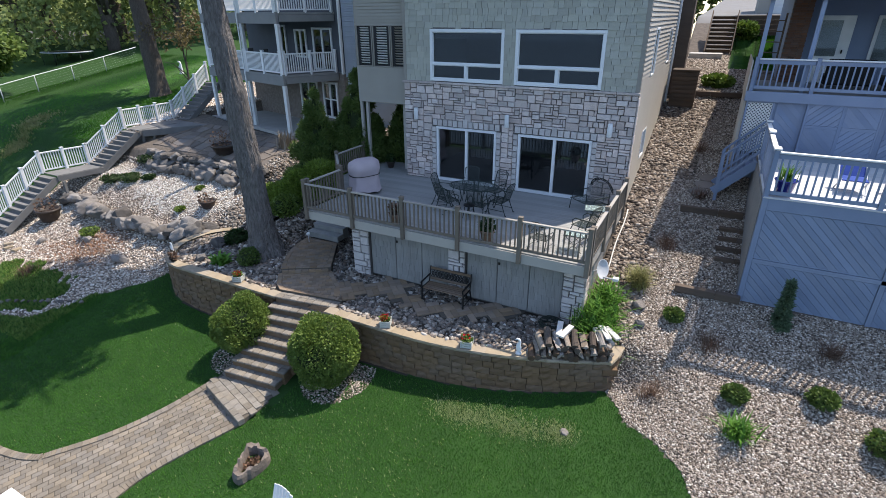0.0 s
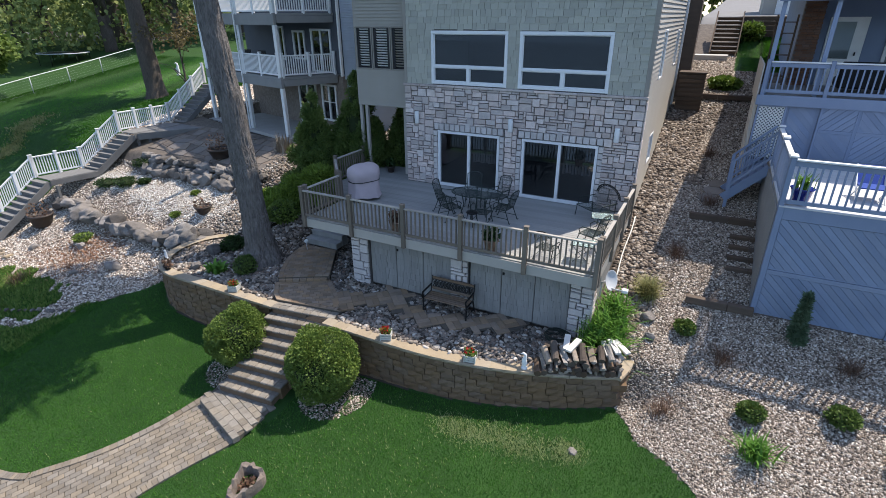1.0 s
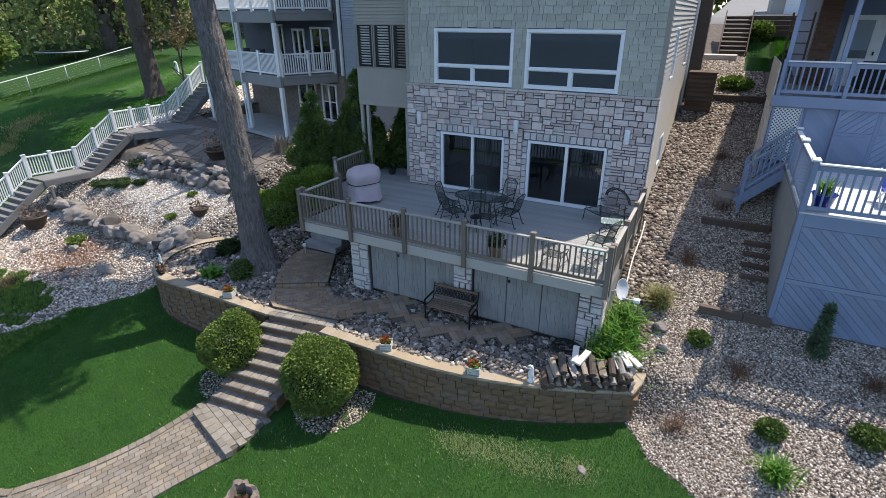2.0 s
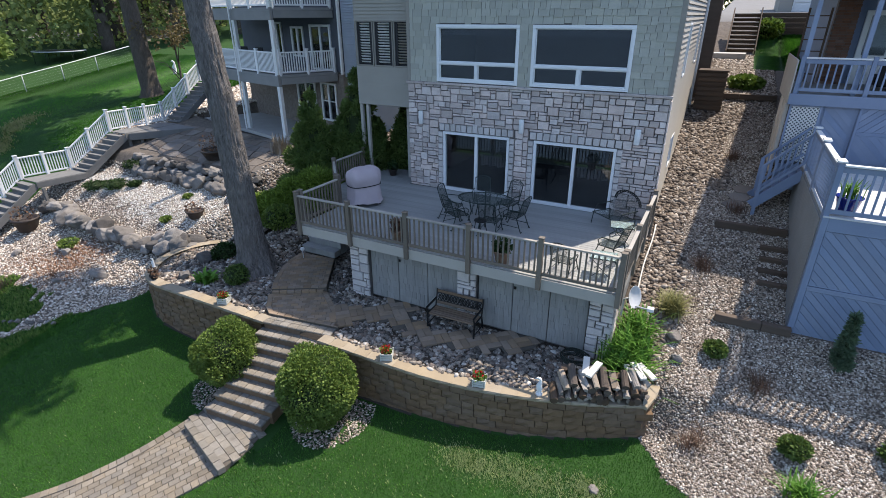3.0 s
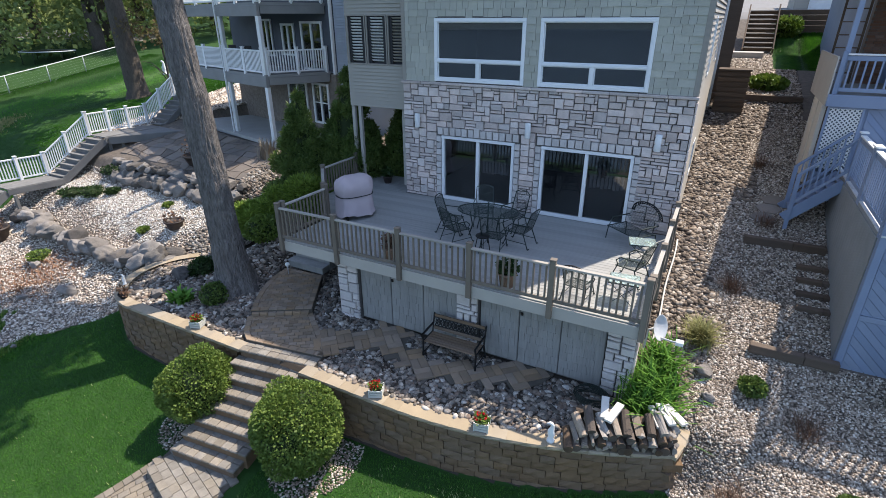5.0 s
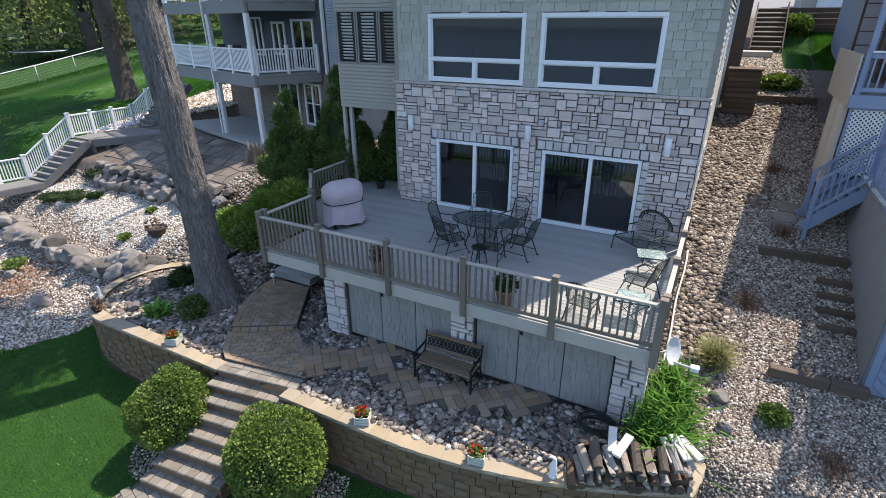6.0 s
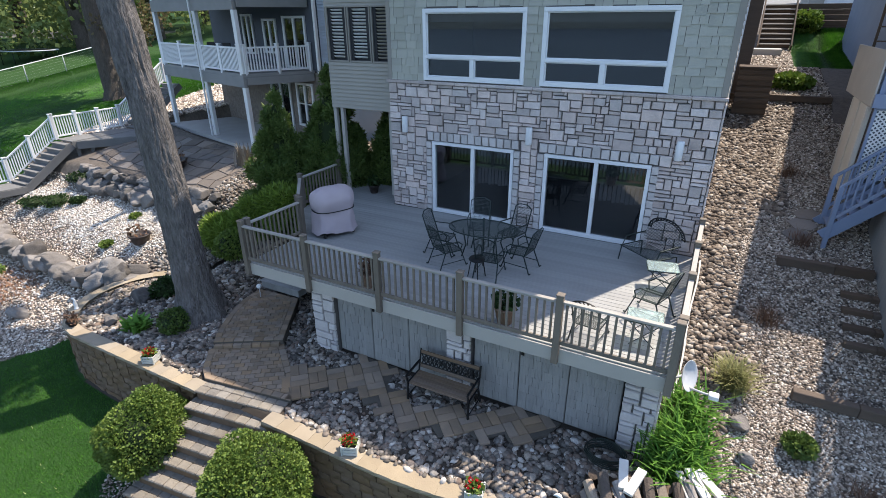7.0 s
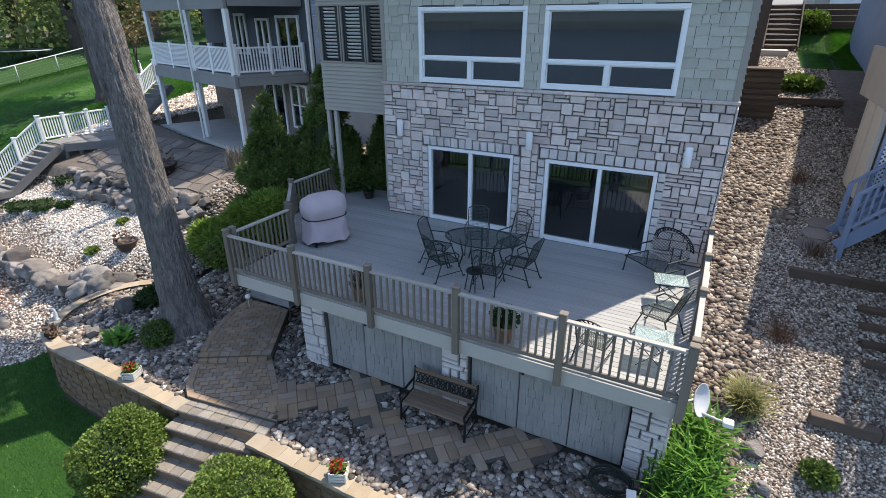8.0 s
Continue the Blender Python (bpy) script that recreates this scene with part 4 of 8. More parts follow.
WALKWAY = [(-9.42, 10.81), (-8.55, 11.72), (-8.3, 11.54), (-8.11, 11.74), (-7.76, 11.39), (-7.55, 11.6), (-7.27, 11.36), (-7.09, 11.55), (-6.65, 11.13), (-6.19, 11.53), (-5.92, 11.32),
           (-5.5, 11.77), (-5.26, 11.6), (-4.81, 12.0), (-4.59, 11.8), (-4.07, 12.34), (-3.92, 12.8), (-5.0, 12.8), (-5.24, 12.41), (-5.75, 12.1), (-5.92, 12.26), (-6.32, 11.9), (-6.58, 12.04),
           (-6.83, 11.82), (-7.25, 12.16), (-7.56, 12.1), (-7.72, 12.34), (-7.75, 12.8), (-8.8, 12.8), (-8.62, 12.52), (-8.9, 12.29), (-9.49, 11.82), (-10.14, 11.55)]
LANDING = [(-12.3, 11.25), (-11.8, 10.65), (-11.45, 10.42), (-9.2, 10.76), (-9.25, 11.05), (-10.85, 12.3)]
UPPER = [(-12.25, 11.36), (-10.80, 12.24), (-11.88, 13.98), (-13.3, 13.9), (-13.24, 13.2), (-12.98, 12.5), (-12.62, 11.85)]
patio = tagged(place(new("patio"), pose(-9, 11.6, PATIO)), "brown concrete paver patio with a zigzag edge", "patio", kind="structure")


def lay(poly, z, w, d, turn, material, parent, basket=False, running=True, joint=0.008):
    c, s = math.cos(radians(turn)), math.sin(radians(turn))
    mx, my = sum(p[0] for p in poly) / len(poly), sum(p[1] for p in poly) / len(poly)
    R = 14
    me_a = cube(w - joint, d - joint, 0.06, material, 0.008)
    me_b = cube(d - joint, w - joint, 0.06, material, 0.008)
    for i in range(-R * 4, R * 4):
        for j in range(-R * 4, R * 4):
            if basket:
                cells = [((i + .5) * w, (j + .25) * w, me_a), ((i + .5) * w, (j + .75) * w, me_a)] if (i + j) % 2 else [((i + .25) * w, (j + .5) * w, me_b), ((i + .75) * w, (j + .5) * w, me_b)]
            else:
                cells = [((i + .5 + (0.5 if running and j % 2 else 0)) * w, (j + .5) * d, me_a)]
            for u, v, me in cells:
                x, y = mx + c * u - s * v, my + s * u + c * v
                if inside(poly, x, y):
                    m = pose(x, y, (z(x, y) if callable(z) else z) - 0.03 + random.uniform(-0.004, 0.004), random.uniform(-.6, .6), random.uniform(-.6, .6), 0)
                    if callable(z):
                        nrm = Vector((-(z(x + .2, y) - z(x - .2, y)) / .4, -(z(x, y + .2) - z(x, y - .2)) / .4, 1))
                        m = m @ Vector((0, 0, 1)).rotation_difference(nrm).to_matrix().to_4x4()
                    part("paver", me, material, parent, m @ Matrix.Rotation(radians(turn), 4, "Z"))


random.seed(5)
for poly, z in ((LANDING, PATIO), (UPPER, PATIO + 0.15)):
    pr = part("bedding", prism(poly if sum((b[0] - a[0]) * (b[1] + a[1]) for a, b in zip(poly, poly[1:] + poly[:1])) < 0 else poly[::-1], 0.35), JOINT, patio, Matrix.Translation((0, 0, z - 0.37)))
wk = prism(WALKWAY, 0.05)
part("bedding", wk, JOINT, patio, Matrix.Translation((0, 0, PATIO - 0.075)))
lay(WALKWAY, PATIO + 0.005, 0.40, 0.20, 45, PAVER, patio, basket=True)
def lay_cut(poly, z, w, d, turn, material, parent, border=0.16):
    """Pavers cut to a convex outline, inside a border course of long blocks."""
    area = sum(a[0] * b[1] - b[0] * a[1] for a, b in zip(poly, poly[1:] + poly[:1]))
    poly = poly if area > 0 else poly[::-1]
    c, s = math.cos(radians(turn)), math.sin(radians(turn))
    mx, my = sum(p[0] for p in poly) / len(poly), sum(p[1] for p in poly) / len(poly)
    edges = []
    for a, b in zip(poly, poly[1:] + poly[:1]):
        L = math.hypot(b[0] - a[0], b[1] - a[1])
        n = ((b[1] - a[1]) / L, -(b[0] - a[0]) / L)
        edges.append((n[0], n[1], n[0] * a[0] + n[1] * a[1]))
    for i in range(-18, 18):
        for j in range(-24, 24):
            u, v = (i + (0.5 if j % 2 else 0)) * w, j * d
            g = 0.006
            cut = [(mx + c * p - s * q, my + s * p + c * q) for p, q in ((u + g, v + g), (u + w - g, v + g), (u + w - g, v + d - g), (u + g, v + d - g))]
            for a, b, k in edges:
                cut = clip(cut, a, b, k - border - 0.005) if len(cut) > 2 else []
            if len(cut) > 2:
                cx, cy = sum(p[0] for p in cut) / len(cut), sum(p[1] for p in cut) / len(cut)
                part("paver", prism([(p[0] - cx, p[1] - cy) for p in cut], 0.06), material, parent, pose(cx, cy, z - 0.06 + random.uniform(-0.004, 0.004), random.uniform(-.6, .6), random.uniform(-.6, .6), 0))
    for a, b in zip(poly, poly[1:] + poly[:1]):
        A, B = Vector((*a, 0)), Vector((*b, 0))
        L = (B - A).length
        n = max(1, round(L / 0.24))
        inw = Vector((-(B - A).y, (B - A).x, 0)).normalized() * border * 0.5
        for k in range(n):
            p, q = A.lerp(B, k / n) + inw, A.lerp(B, (k + 1) / n) + inw
            e = (q - p).normalized() * 0.005
            beam("border_paver", (p.x + e.x, p.y + e.y, z - 0.028), (q.x - e.x, q.y - e.y, z - 0.028), border - 0.01, 0.06, material, parent, 0.008)


lay_cut(LANDING, PATIO, 0.22, 0.15, 35, PAVER, patio)
lay_cut(UPPER, PATIO + 0.15, 0.22, 0.15, 35, PAVER, patio)
for k in range(7):
    a, b = Vector((-12.2, 11.33, 0)), Vector((-10.84, 12.16, 0))
    p0, p1 = a.lerp(b, k / 7 + .005), a.lerp(b, (k + 1) / 7 - .005)
    beam("edge_block", (p0.x, p0.y, PATIO + 0.05), (p1.x, p1.y, PATIO + 0.05), 0.10, 0.09, PAVER, patio)

PATH_POLY = [(-11.7, 7.75), (-9.6, 7.85), (-9.78, 6.8), (-10.35, 5.65), (-10.75, 4.7), (-10.9, 3.9), (-11.1, 2.0), (-18, 0.6), (-18, 3.2), (-15.2, 3.5), (-14.1, 3.77), (-13.68, 4.12), (-12.81, 5.14), (-12.15, 6.38)]
path = tagged(place(new("garden_path"), pose(-11, 6, -1.6)), "tan concrete paver path curving across the lawn", "path", kind="structure")


def path_z(x, y):
    return gz(x, y) + 0.035


lay(PATH_POLY, path_z, 0.245, 0.165, 62, PATHPAVER, path)


def edging(pts):
    """A course of edge blocks along a smooth line through pts."""
    fine = []
    for i in range(len(pts) - 1):
        p0, p1, p2, p3 = (Vector(pts[max(0, min(len(pts) - 1, i + k))]) for k in (-1, 0, 1, 2))
        for k in range(8):
            t = k / 8
            fine.append(0.5 * ((2 * p1) + (p2 - p0) * t + (2 * p0 - 5 * p1 + 4 * p2 - p3) * t * t + (3 * p1 - p0 - 3 * p2 + p3) * t ** 3))
    fine.append(Vector(pts[-1]))
    for a, b in zip(fine, fine[1:]):
        if (b - a).length > 0.05:
            d = (b - a).normalized() * 0.004
            beam("edge_block", (a.x + d.x, a.y + d.y, path_z(a.x, a.y) - 0.01), (b.x - d.x, b.y - d.y, path_z(b.x, b.y) - 0.01), 0.2, 0.07, PATHPAVER, path)


edging([(-9.66, 7.7), (-9.78, 6.8), (-10.35, 5.65), (-10.75, 4.7), (-10.9, 3.9), (-11.1, 2.0)])
edging([(-18, 3.2), (-15.2, 3.5), (-14.1, 3.77), (-13.68, 4.12), (-12.81, 5.14), (-12.15, 6.38), (-11.75, 7.7)])
# the broad foot of the steps
FOOT = [(-11.72, 8.05), (-9.6, 8.12), (-9.62, 6.8), (-11.66, 7.45)]
FZ = gz(-10.6, 7.4) + 0.16
part("bedding", prism(FOOT[::-1], 0.3), JOINT, steps, Matrix.Translation((0, 0, FZ - 0.34)))
lay(FOOT, FZ, 0.27, 0.20, -18, TREADST, steps)
for k in range(7):
    a, b = Vector((-11.66, 7.42, 0)), Vector((-9.62, 6.77, 0))
    p0, p1 = a.lerp(b, k / 7 + .004), a.lerp(b, (k + 1) / 7 - .004)
    beam("edge_block", (p0.x, p0.y, FZ - 0.08), (p1.x, p1.y, FZ - 0.08), 0.18, 0.17, TREADST, steps)

# ---- stones ----
TPL0 = [ico(1, s, 0.35, 0.7) for s in range(4)]
ICO20 = []
for s in range(6):
    r_ = np.random.default_rng(s)
    v_ = np.array([(1, 0, 0), (0, 1, 0), (-1, 0, 0), (0, -1, 0), (0, 0, 0.75), (0, 0, -0.75)]) * r_.uniform(0.75, 1.3, (6, 1)) + r_.normal(0, 0.12, (6, 3))
    ICO20.append((v_, np.array([(0, 1, 4), (1, 2, 4), (2, 3, 4), (3, 0, 4), (1, 0, 5), (2, 1, 5), (3, 2, 5), (0, 3, 5)])))
PAVED = (WALKWAY, LANDING, UPPER)


def stones_in(name, n, box_, keep, s0, s1, material, label, templates, seed, sink=0.25, smooth_=False):
    rng = np.random.default_rng(seed)
    x, y = rng.uniform(box_[0], box_[1], n), rng.uniform(box_[2], box_[3], n)
    ok = keep(x, y)
    x, y = x[ok], y[ok]
    s = s0 + (s1 - s0) * rng.random(len(x)) ** 2
    size = np.stack([s * rng.uniform(0.8, 1.35, len(x)), s * rng.uniform(0.8, 1.2, len(x)), s * rng.uniform(0.7, 1.1, len(x))], 1)
    z = ground_z(x, y) + s * (0.5 - sink)
    me = scatter(name, np.stack([x, y, z], 1), size, templates, seed)
    me.materials.append(material)
    if smooth_:
        me.shade_smooth()
    ob_ = tagged(new(name, me), label, "stones", kind="stuff")
    WM[ob_] = Matrix()
    return ob_


def not_paved(x, y):
    ok = np.ones(len(x), bool)
    for i in range(len(x)):
        ok[i] = not any(inside(p, x[i], y[i]) for p in PAVED)
    return ok


def bed_keep(x, y):
    k = in_terrace(x, y, 0.30) & ((y < 12.75) | (x < -10.2)) & (y < 15.5) & (np.hypot(x + 14.0, y - 12.4) > 0.55)
    k &= ~((x > -11.7) & (x < -9.1) & (y < 10.95))
    return k & not_paved(x, y)


stones_in("river_rock", 30000, (-18, -1.3, 9.9, 15.5), bed_keep, 0.026, 0.092, RIVER, "rounded grey and tan river rocks in the planting bed", TPL0, 31, smooth_=True)
stones_in("river_rock", 24000, (-2.25, 0.9, 12.4, 26), lambda x, y: (x > HX1 + 0.05) & (x < -0.95 + 0.055 * (y - 12) + 0.25 * np.sin(y * 1.3) - 0.45 * ((y > 15.2) & (y < 20))), 0.026, 0.092, TANROCK,
          "tan river rocks along the house wall", TPL0, 32, smooth_=True)


stones_in("river_rock", 9000, (-18.2, -12.8, 13.0, 18.2), lambda x, y: ~in_terrace(x, y, 0.3) & (x < -13.2), 0.03, 0.09, RIVER, "river rocks under the evergreen shrubs", TPL0, 39, smooth_=True)
stones_in("river_rock", 9000, (-18.6, -10.9, 18.6, 25.5), lambda x, y: (x < -10.9), 0.04, 0.11, TANROCK, "river rocks on the bank behind the porch posts", TPL0, 42, smooth_=True)


def side_keep(x, y):
    return (zone(x, y) == 1) & ~((x > 1.5) & (y > 14.7)) & (y < 25.4)


stones_in("gravel", 135000, (-1.3, 6.5, 7, 15), side_keep, 0.016, 0.038, GRAVEL, "pale mixed gravel covering the slope", ICO20, 33)
stones_in("gravel", 45000, (-1.3, 1.6, 15, 25.4), side_keep, 0.018, 0.042, GRAVEL, "pale mixed gravel climbing beside the house", ICO20, 34)
stones_in("gravel", 75000, (-30.3, -16, 6, 17), lambda x, y: (zone(x, y) == 2) & (y < 16.3), 0.022, 0.055, GARDENGRAVEL, "mixed gravel in the terraced garden", ICO20, 35)
stones_in("gravel", 22000, (-29, -18, 11.6, 16.2), lambda x, y: (np.hypot((x + 21.2) / 3.3, (y - 14.7) / 1.15) + 0.15 * np.sin(5 * x) < 1) | (np.hypot((x + 26.3) / 1.8, (y - 15.0) / 0.7) < 1) | (np.hypot((x + 28.0) / 0.9, (y - 12.6) / 0.9) < 1), 0.02, 0.042, PALEGRAVEL, "pale gravel round the garden pots", ICO20, 36, -0.5)
stones_in("gravel", 11000, (-2.1, 1.0, 25.4, 36), lambda x, y: (zone(x, y) == 1), 0.03, 0.06, GRAVEL, "mixed gravel in the upper bed", ICO20, 40)

def bank_keep(x, y):
    v = ((y - 19.8) + (x + 19.2) * 0.26 / 0.965) / (0.866 + 0.5 * 0.26 / 0.965)
    u = (0.5 * v - (x + 19.2)) / 0.965
    return (zone(x, y) == 2) & ((v > 2.9) | (u > 8.2))


stones_in("gravel", 40000, (-30.2, -20, 18, 31), bank_keep, 0.05, 0.12, GARDENGRAVEL, "coarse pale gravel on the bank beside the balcony house", ICO20, 41)


def bush_bed(x, y):
    return ((np.hypot(x + 11.95, (y - 9.0) * 0.9) < 0.92) & (x < -11.4 - 0.1 * (10 - y))) | ((np.hypot(x + 8.35, (y - 9.3) * 0.95) < 1.08) & (x > -9.35) & (y < 9.93))


stones_in("gravel", 9000, (-13.2, -6.8, 7.8, 10), bush_bed, 0.016, 0.038, GRAVEL, "gravel under the clipped bushes", ICO20, 38, -0.1)

# ---- lawn ----
rng = np.random.default_rng(6)


def grass(n, b, seed, h, w, name="lawn_grass", green=None):
    r = np.random.default_rng(seed)
    x, y = r.uniform(b[0], b[1], n), r.uniform(b[2], b[3], n)
    ok = (zone(x, y) == 0) & ~bush_bed(x, y) & ~in_terrace(x, y, -0.1)
    pp = [inside(PATH_POLY, a, c) if ok[i] else False for i, (a, c) in enumerate(zip(x, y))]
    ok &= ~np.array(pp)
    ok &= ~((x > STAIR[0] - 0.5) & (x < STAIR[1] + 0.05) & (y > 7.6))
    x, y = x[ok], y[ok]
    me = blades(name, np.stack([x, y, ground_z(x, y) - 0.01], 1), h, w, seed, plain=True)
    me.materials.append(green or GRASS_G)
    o = tagged(new(name, me), "short mown green grass", "grass", kind="stuff")
    WM[o] = Matrix()


grass(330000, (-20, 2.5, 2.0, 11.6), 61, 0.055, 0.017)
grass(60000, (-29, -19, 3.5, 11), 62, 0.07, 0.03)
grass(70000, (-48, -30.3, 10, 34), 63, 0.09, 0.06)
# taller rough blades, lightened in colour to paint sun on this patch
grass(20000, (-27.5, -19.5, 6.2, 10), 66, 0.11, 0.035, green=leafy("rough grass", (0.06, 0.12, 0.018), (0.22, 0.31, 0.075), trans=0.3, size=3.0))
grass(16000, (0.1, 2.6, 32, 38.3), 64, 0.09, 0.03)

# worn, sun-bleached patches in the grass under the wall
rd = np.random.default_rng(65)
dx = np.concatenate([rd.normal(c, s, n) for c, s, n in ((-4.5, 0.4, 1500), (-3.1, 0.6, 2300), (-1.9, 0.25, 900), (-6.0, 1.5, 700), (-8.0, 4.0, 1500))])
dy = np.concatenate([rd.normal(c, s, n) for c, s, n in ((9.35, 0.2, 1500), (9.5, 0.25, 2300), (9.75, 0.18, 900), (7.6, 1.2, 700), (7.0, 1.8, 1500))])
ok = (zone(dx, dy) == 0) & ~in_terrace(dx, dy, -0.1) & ~bush_bed(dx, dy)
ok &= ~np.array([inside(PATH_POLY, a, c) for a, c in zip(dx, dy)]) & ~((dx > STAIR[0] - 0.5) & (dx < STAIR[1] + 0.05) & (dy > 7.6))
dx, dy = dx[ok], dy[ok]
me = blades("dry_grass", np.stack([dx, dy, ground_z(dx, dy) + 0.002], 1), 0.065, 0.017, 65, plain=True)
me.materials.append(PALE_G)
fx, fy = np.concatenate([rd.normal(-39.2, 0.5, 900), rd.normal(-38.2, 0.45, 900), rd.normal(-37.6, 0.3, 400)]), np.concatenate([rd.normal(17.6, 0.7, 900), rd.normal(16.2, 0.6, 900), rd.normal(15.2, 0.4, 400)])
fme = blades("dry_grass", np.stack([fx, fy, ground_z(fx, fy) + 0.01], 1), 0.1, 0.07, 67, plain=True)
fme.materials.append(FADED_G)
WM[tagged(new("dry_grass", fme), "thin straw-coloured grass in a worn far lawn", "grass", kind="stuff")] = Matrix()
WM[tagged(new("dry_grass", me), "thin bleached grass in worn lawn patches", "grass", kind="stuff")] = Matrix()

# ---- boulders ----
BT = []
for s in range(6):
    v, f = ico(4, s + 11, 0.4, 0.85)
    cut = np.random.default_rng(s)
    for _ in range(9):                                   # broken faces
        d_ = cut.normal(size=3)
        d_ /= np.linalg.norm(d_)
        over = np.maximum(0, v @ d_ - cut.uniform(0.55, 0.8))
        v = v - over[:, None] * d_ * 0.9
    me = raw("boulder", v, f, True)
    me.materials.append(BOULDER)
    BT.append(me)
rb = random.Random(77)


def boulder(x, y, r, lift=0.5, group="garden boulders"):
    m = pose(x, y, gz(x, y) + r * lift, rb.uniform(-20, 20), rb.uniform(-20, 20), rb.uniform(0, 360)) @ Matrix.Diagonal((r * rb.uniform(0.85, 1.3), r * rb.uniform(0.85, 1.1), r * rb.uniform(0.7, 1.0), 1))
    o = new("boulder", rb.choice(BT))
    place(o, m)
    size = "large" if r > 0.42 else "small"
    tagged(o, f"{size} rounded grey fieldstone set in the gravel", "boulder", group)


# an arc of stones holding the pale gravel terrace
for k in range(38):
    t = k / 37
    x = -28.2 + 10.2 * t
    y = 12.25 + 0.8 * (1 - t) ** 2.5 + 0.7 * t ** 6 + rb.uniform(-0.22, 0.22)
    boulder(x + rb.uniform(-.1, .1), y, rb.uniform(0.26, 0.46) + 0.18 * t * rb.random(), 0.72)
for x, y, r in ((-18.9, 12.9, 0.62), (-19.7, 12.8, 0.5), (-18.2, 13.3, 0.4), (-20.8, 10.75, 0.3), (-23.8, 11.2, 0.2), (-22.2, 9.9, 0.16), (-26.2, 10.4, 0.18)):
    boulder(x, y, r)
# the rough stone wall under the flagged yard
for row in range(3):
    for k in range(18):
        x = -26.9 + 0.25 * row + k * 0.5 + rb.uniform(-.14, .14) + 0.2 * (row % 2)
        y = 16.0 + row * 0.2 + 0.45 * max(0.0, (-24.5 - x) / 2.5) ** 1.5 + rb.uniform(-.1, .1)
        o = new("boulder", rb.choice(BT))
        r = rb.uniform(0.22, 0.36) if row else rb.uniform(0.3, 0.46)
        place(o, pose(x, y, 1.32 + row * 0.27, rb.uniform(-25, 25), rb.uniform(-25, 25), rb.uniform(0, 360)) @ Matrix.Diagonal((r * 1.25, r, r * 0.9, 1)))
        tagged(o, "rough fieldstone in a dry-laid garden wall", "boulder", "stones of the garden wall")
# rocks in the beds
for x, y, r in ((-16.4, 12.2, 0.36), (-15.9, 11.0, 0.22), (-0.9, 13.7, 0.2), (-0.7, 13.1, 0.16)):
    boulder(x, y, r)

# flagstones by the neighbour's yard
flags = tagged(place(new("flagstone_yard"), pose(-22.5, 18.2, 2.7)), "irregular brown flagstones laid in a yard", "yard", kind="structure")
rf = random.Random(12)
fg = [[(-26.6 + i * 0.62 + rf.uniform(-.16, .16), 16.75 + j * 0.5 + 0.26 * max(0.0, (-22.5 - (-26.6 + i * 0.62)) / 4) + rf.uniform(-.13, .13)) for j in range(7)] for i in range(15)]
for i in range(14):
    for j in range(6):
        q = [fg[i][j], fg[i + 1][j], fg[i + 1][j + 1], fg[i][j + 1]]
        cx, cy = sum(p[0] for p in q) / 4, sum(p[1] for p in q) / 4
        top = [(cx + (p[0] - cx) * 0.93, cy + (p[1] - cy) * 0.93) for p in q]
        lift = rf.uniform(0.02, 0.05)
        v = [(x - cx, y - cy, gz(x, y) - 0.08) for x, y in top] + [(x - cx, y - cy, gz(x, y) + lift) for x, y in top]
        part("flagstone", raw("flagstone", v, [(4, 5, 6, 7), (0, 1, 5, 4), (1, 2, 6, 5), (2, 3, 7, 6), (3, 0, 4, 7)]), FLAG, flags, Matrix.Translation((cx, cy, 0)))

# ---- timber ties on the slope ----
def tie(x0, x1, y, z, label):
    t = thing("timber_step", ((x0 + x1) / 2, y, z), label, "timber", "timber ties on the slope")
    m = (x0 + x1) / 2 + 0.2
    for a, b in ((x0, m - 0.004), (m + 0.004, x1)):
        box("timber", (a, y - 0.09, z - 0.17), (b, y + 0.09, z + 0.04), TIE, t, 0.012)


tie(-0.42, 1.45, 18.15, 2.48, "long dark landscape timber holding the gravel")
tie(-0.06, 1.6, 14.62, 1.24, "long dark landscape timber holding the gravel")
for k in range(4):
    tie(0.82, 1.5, 16.15 + k * 0.45, gz(1, 16.15 + k * 0.45) + 0.05, "short dark timber step in the gravel")
tie(-2.1, 1.0, 26.7, 5.15, "long dark landscape timber holding the planting")

# ---- the neighbour on the gravel side ----
LD, UD = 4.12, 6.08            # lower and upper deck floors
NX = 1.52
rn = thing("neighbour_house", (5, 20, 1), "grey-blue boarded house with two decks", "house")
box("wall", (2.2, 23.6, 3.8), (13, 37, 9.6), GREYBLUE, rn, 0, "grey-blue house wall")
box("roof", (1.3, 21.9, 9.6), (13.6, 37.2, 9.8), TIE, rn)


def diagonal_panel(x0, x1, z0, z1, y, parent, slope=1, step=0.15, gap=0.012, material=GREYBLUE):
    """Boards laid at 45 degrees that fill a rectangle facing -y."""
    n = int(((x1 - x0) + (z1 - z0)) / (step * 1.4142)) + 2
    for k in range(-1, n):
        poly = [(x0, z0), (x1, z0), (x1, z1), (x0, z1)]
        o = (x0 + z0) if slope > 0 else (x0 - z1)
        a, b = (1, 1) if slope > 0 else (1, -1)
        lo, hi = o + k * step * 1.4142, o + (k + 1) * step * 1.4142 - gap * 1.4142
        poly = clip(poly, a, b, hi)
        if len(poly) > 2:
            poly = clip(poly, -a, -b, -lo)
        if len(poly) < 3:
            continue
        me = prism(poly, 0.022)
        part("board", me, material, parent, Matrix.Translation((0, y, 0)) @ Matrix.Rotation(radians(90), 4, "X"))


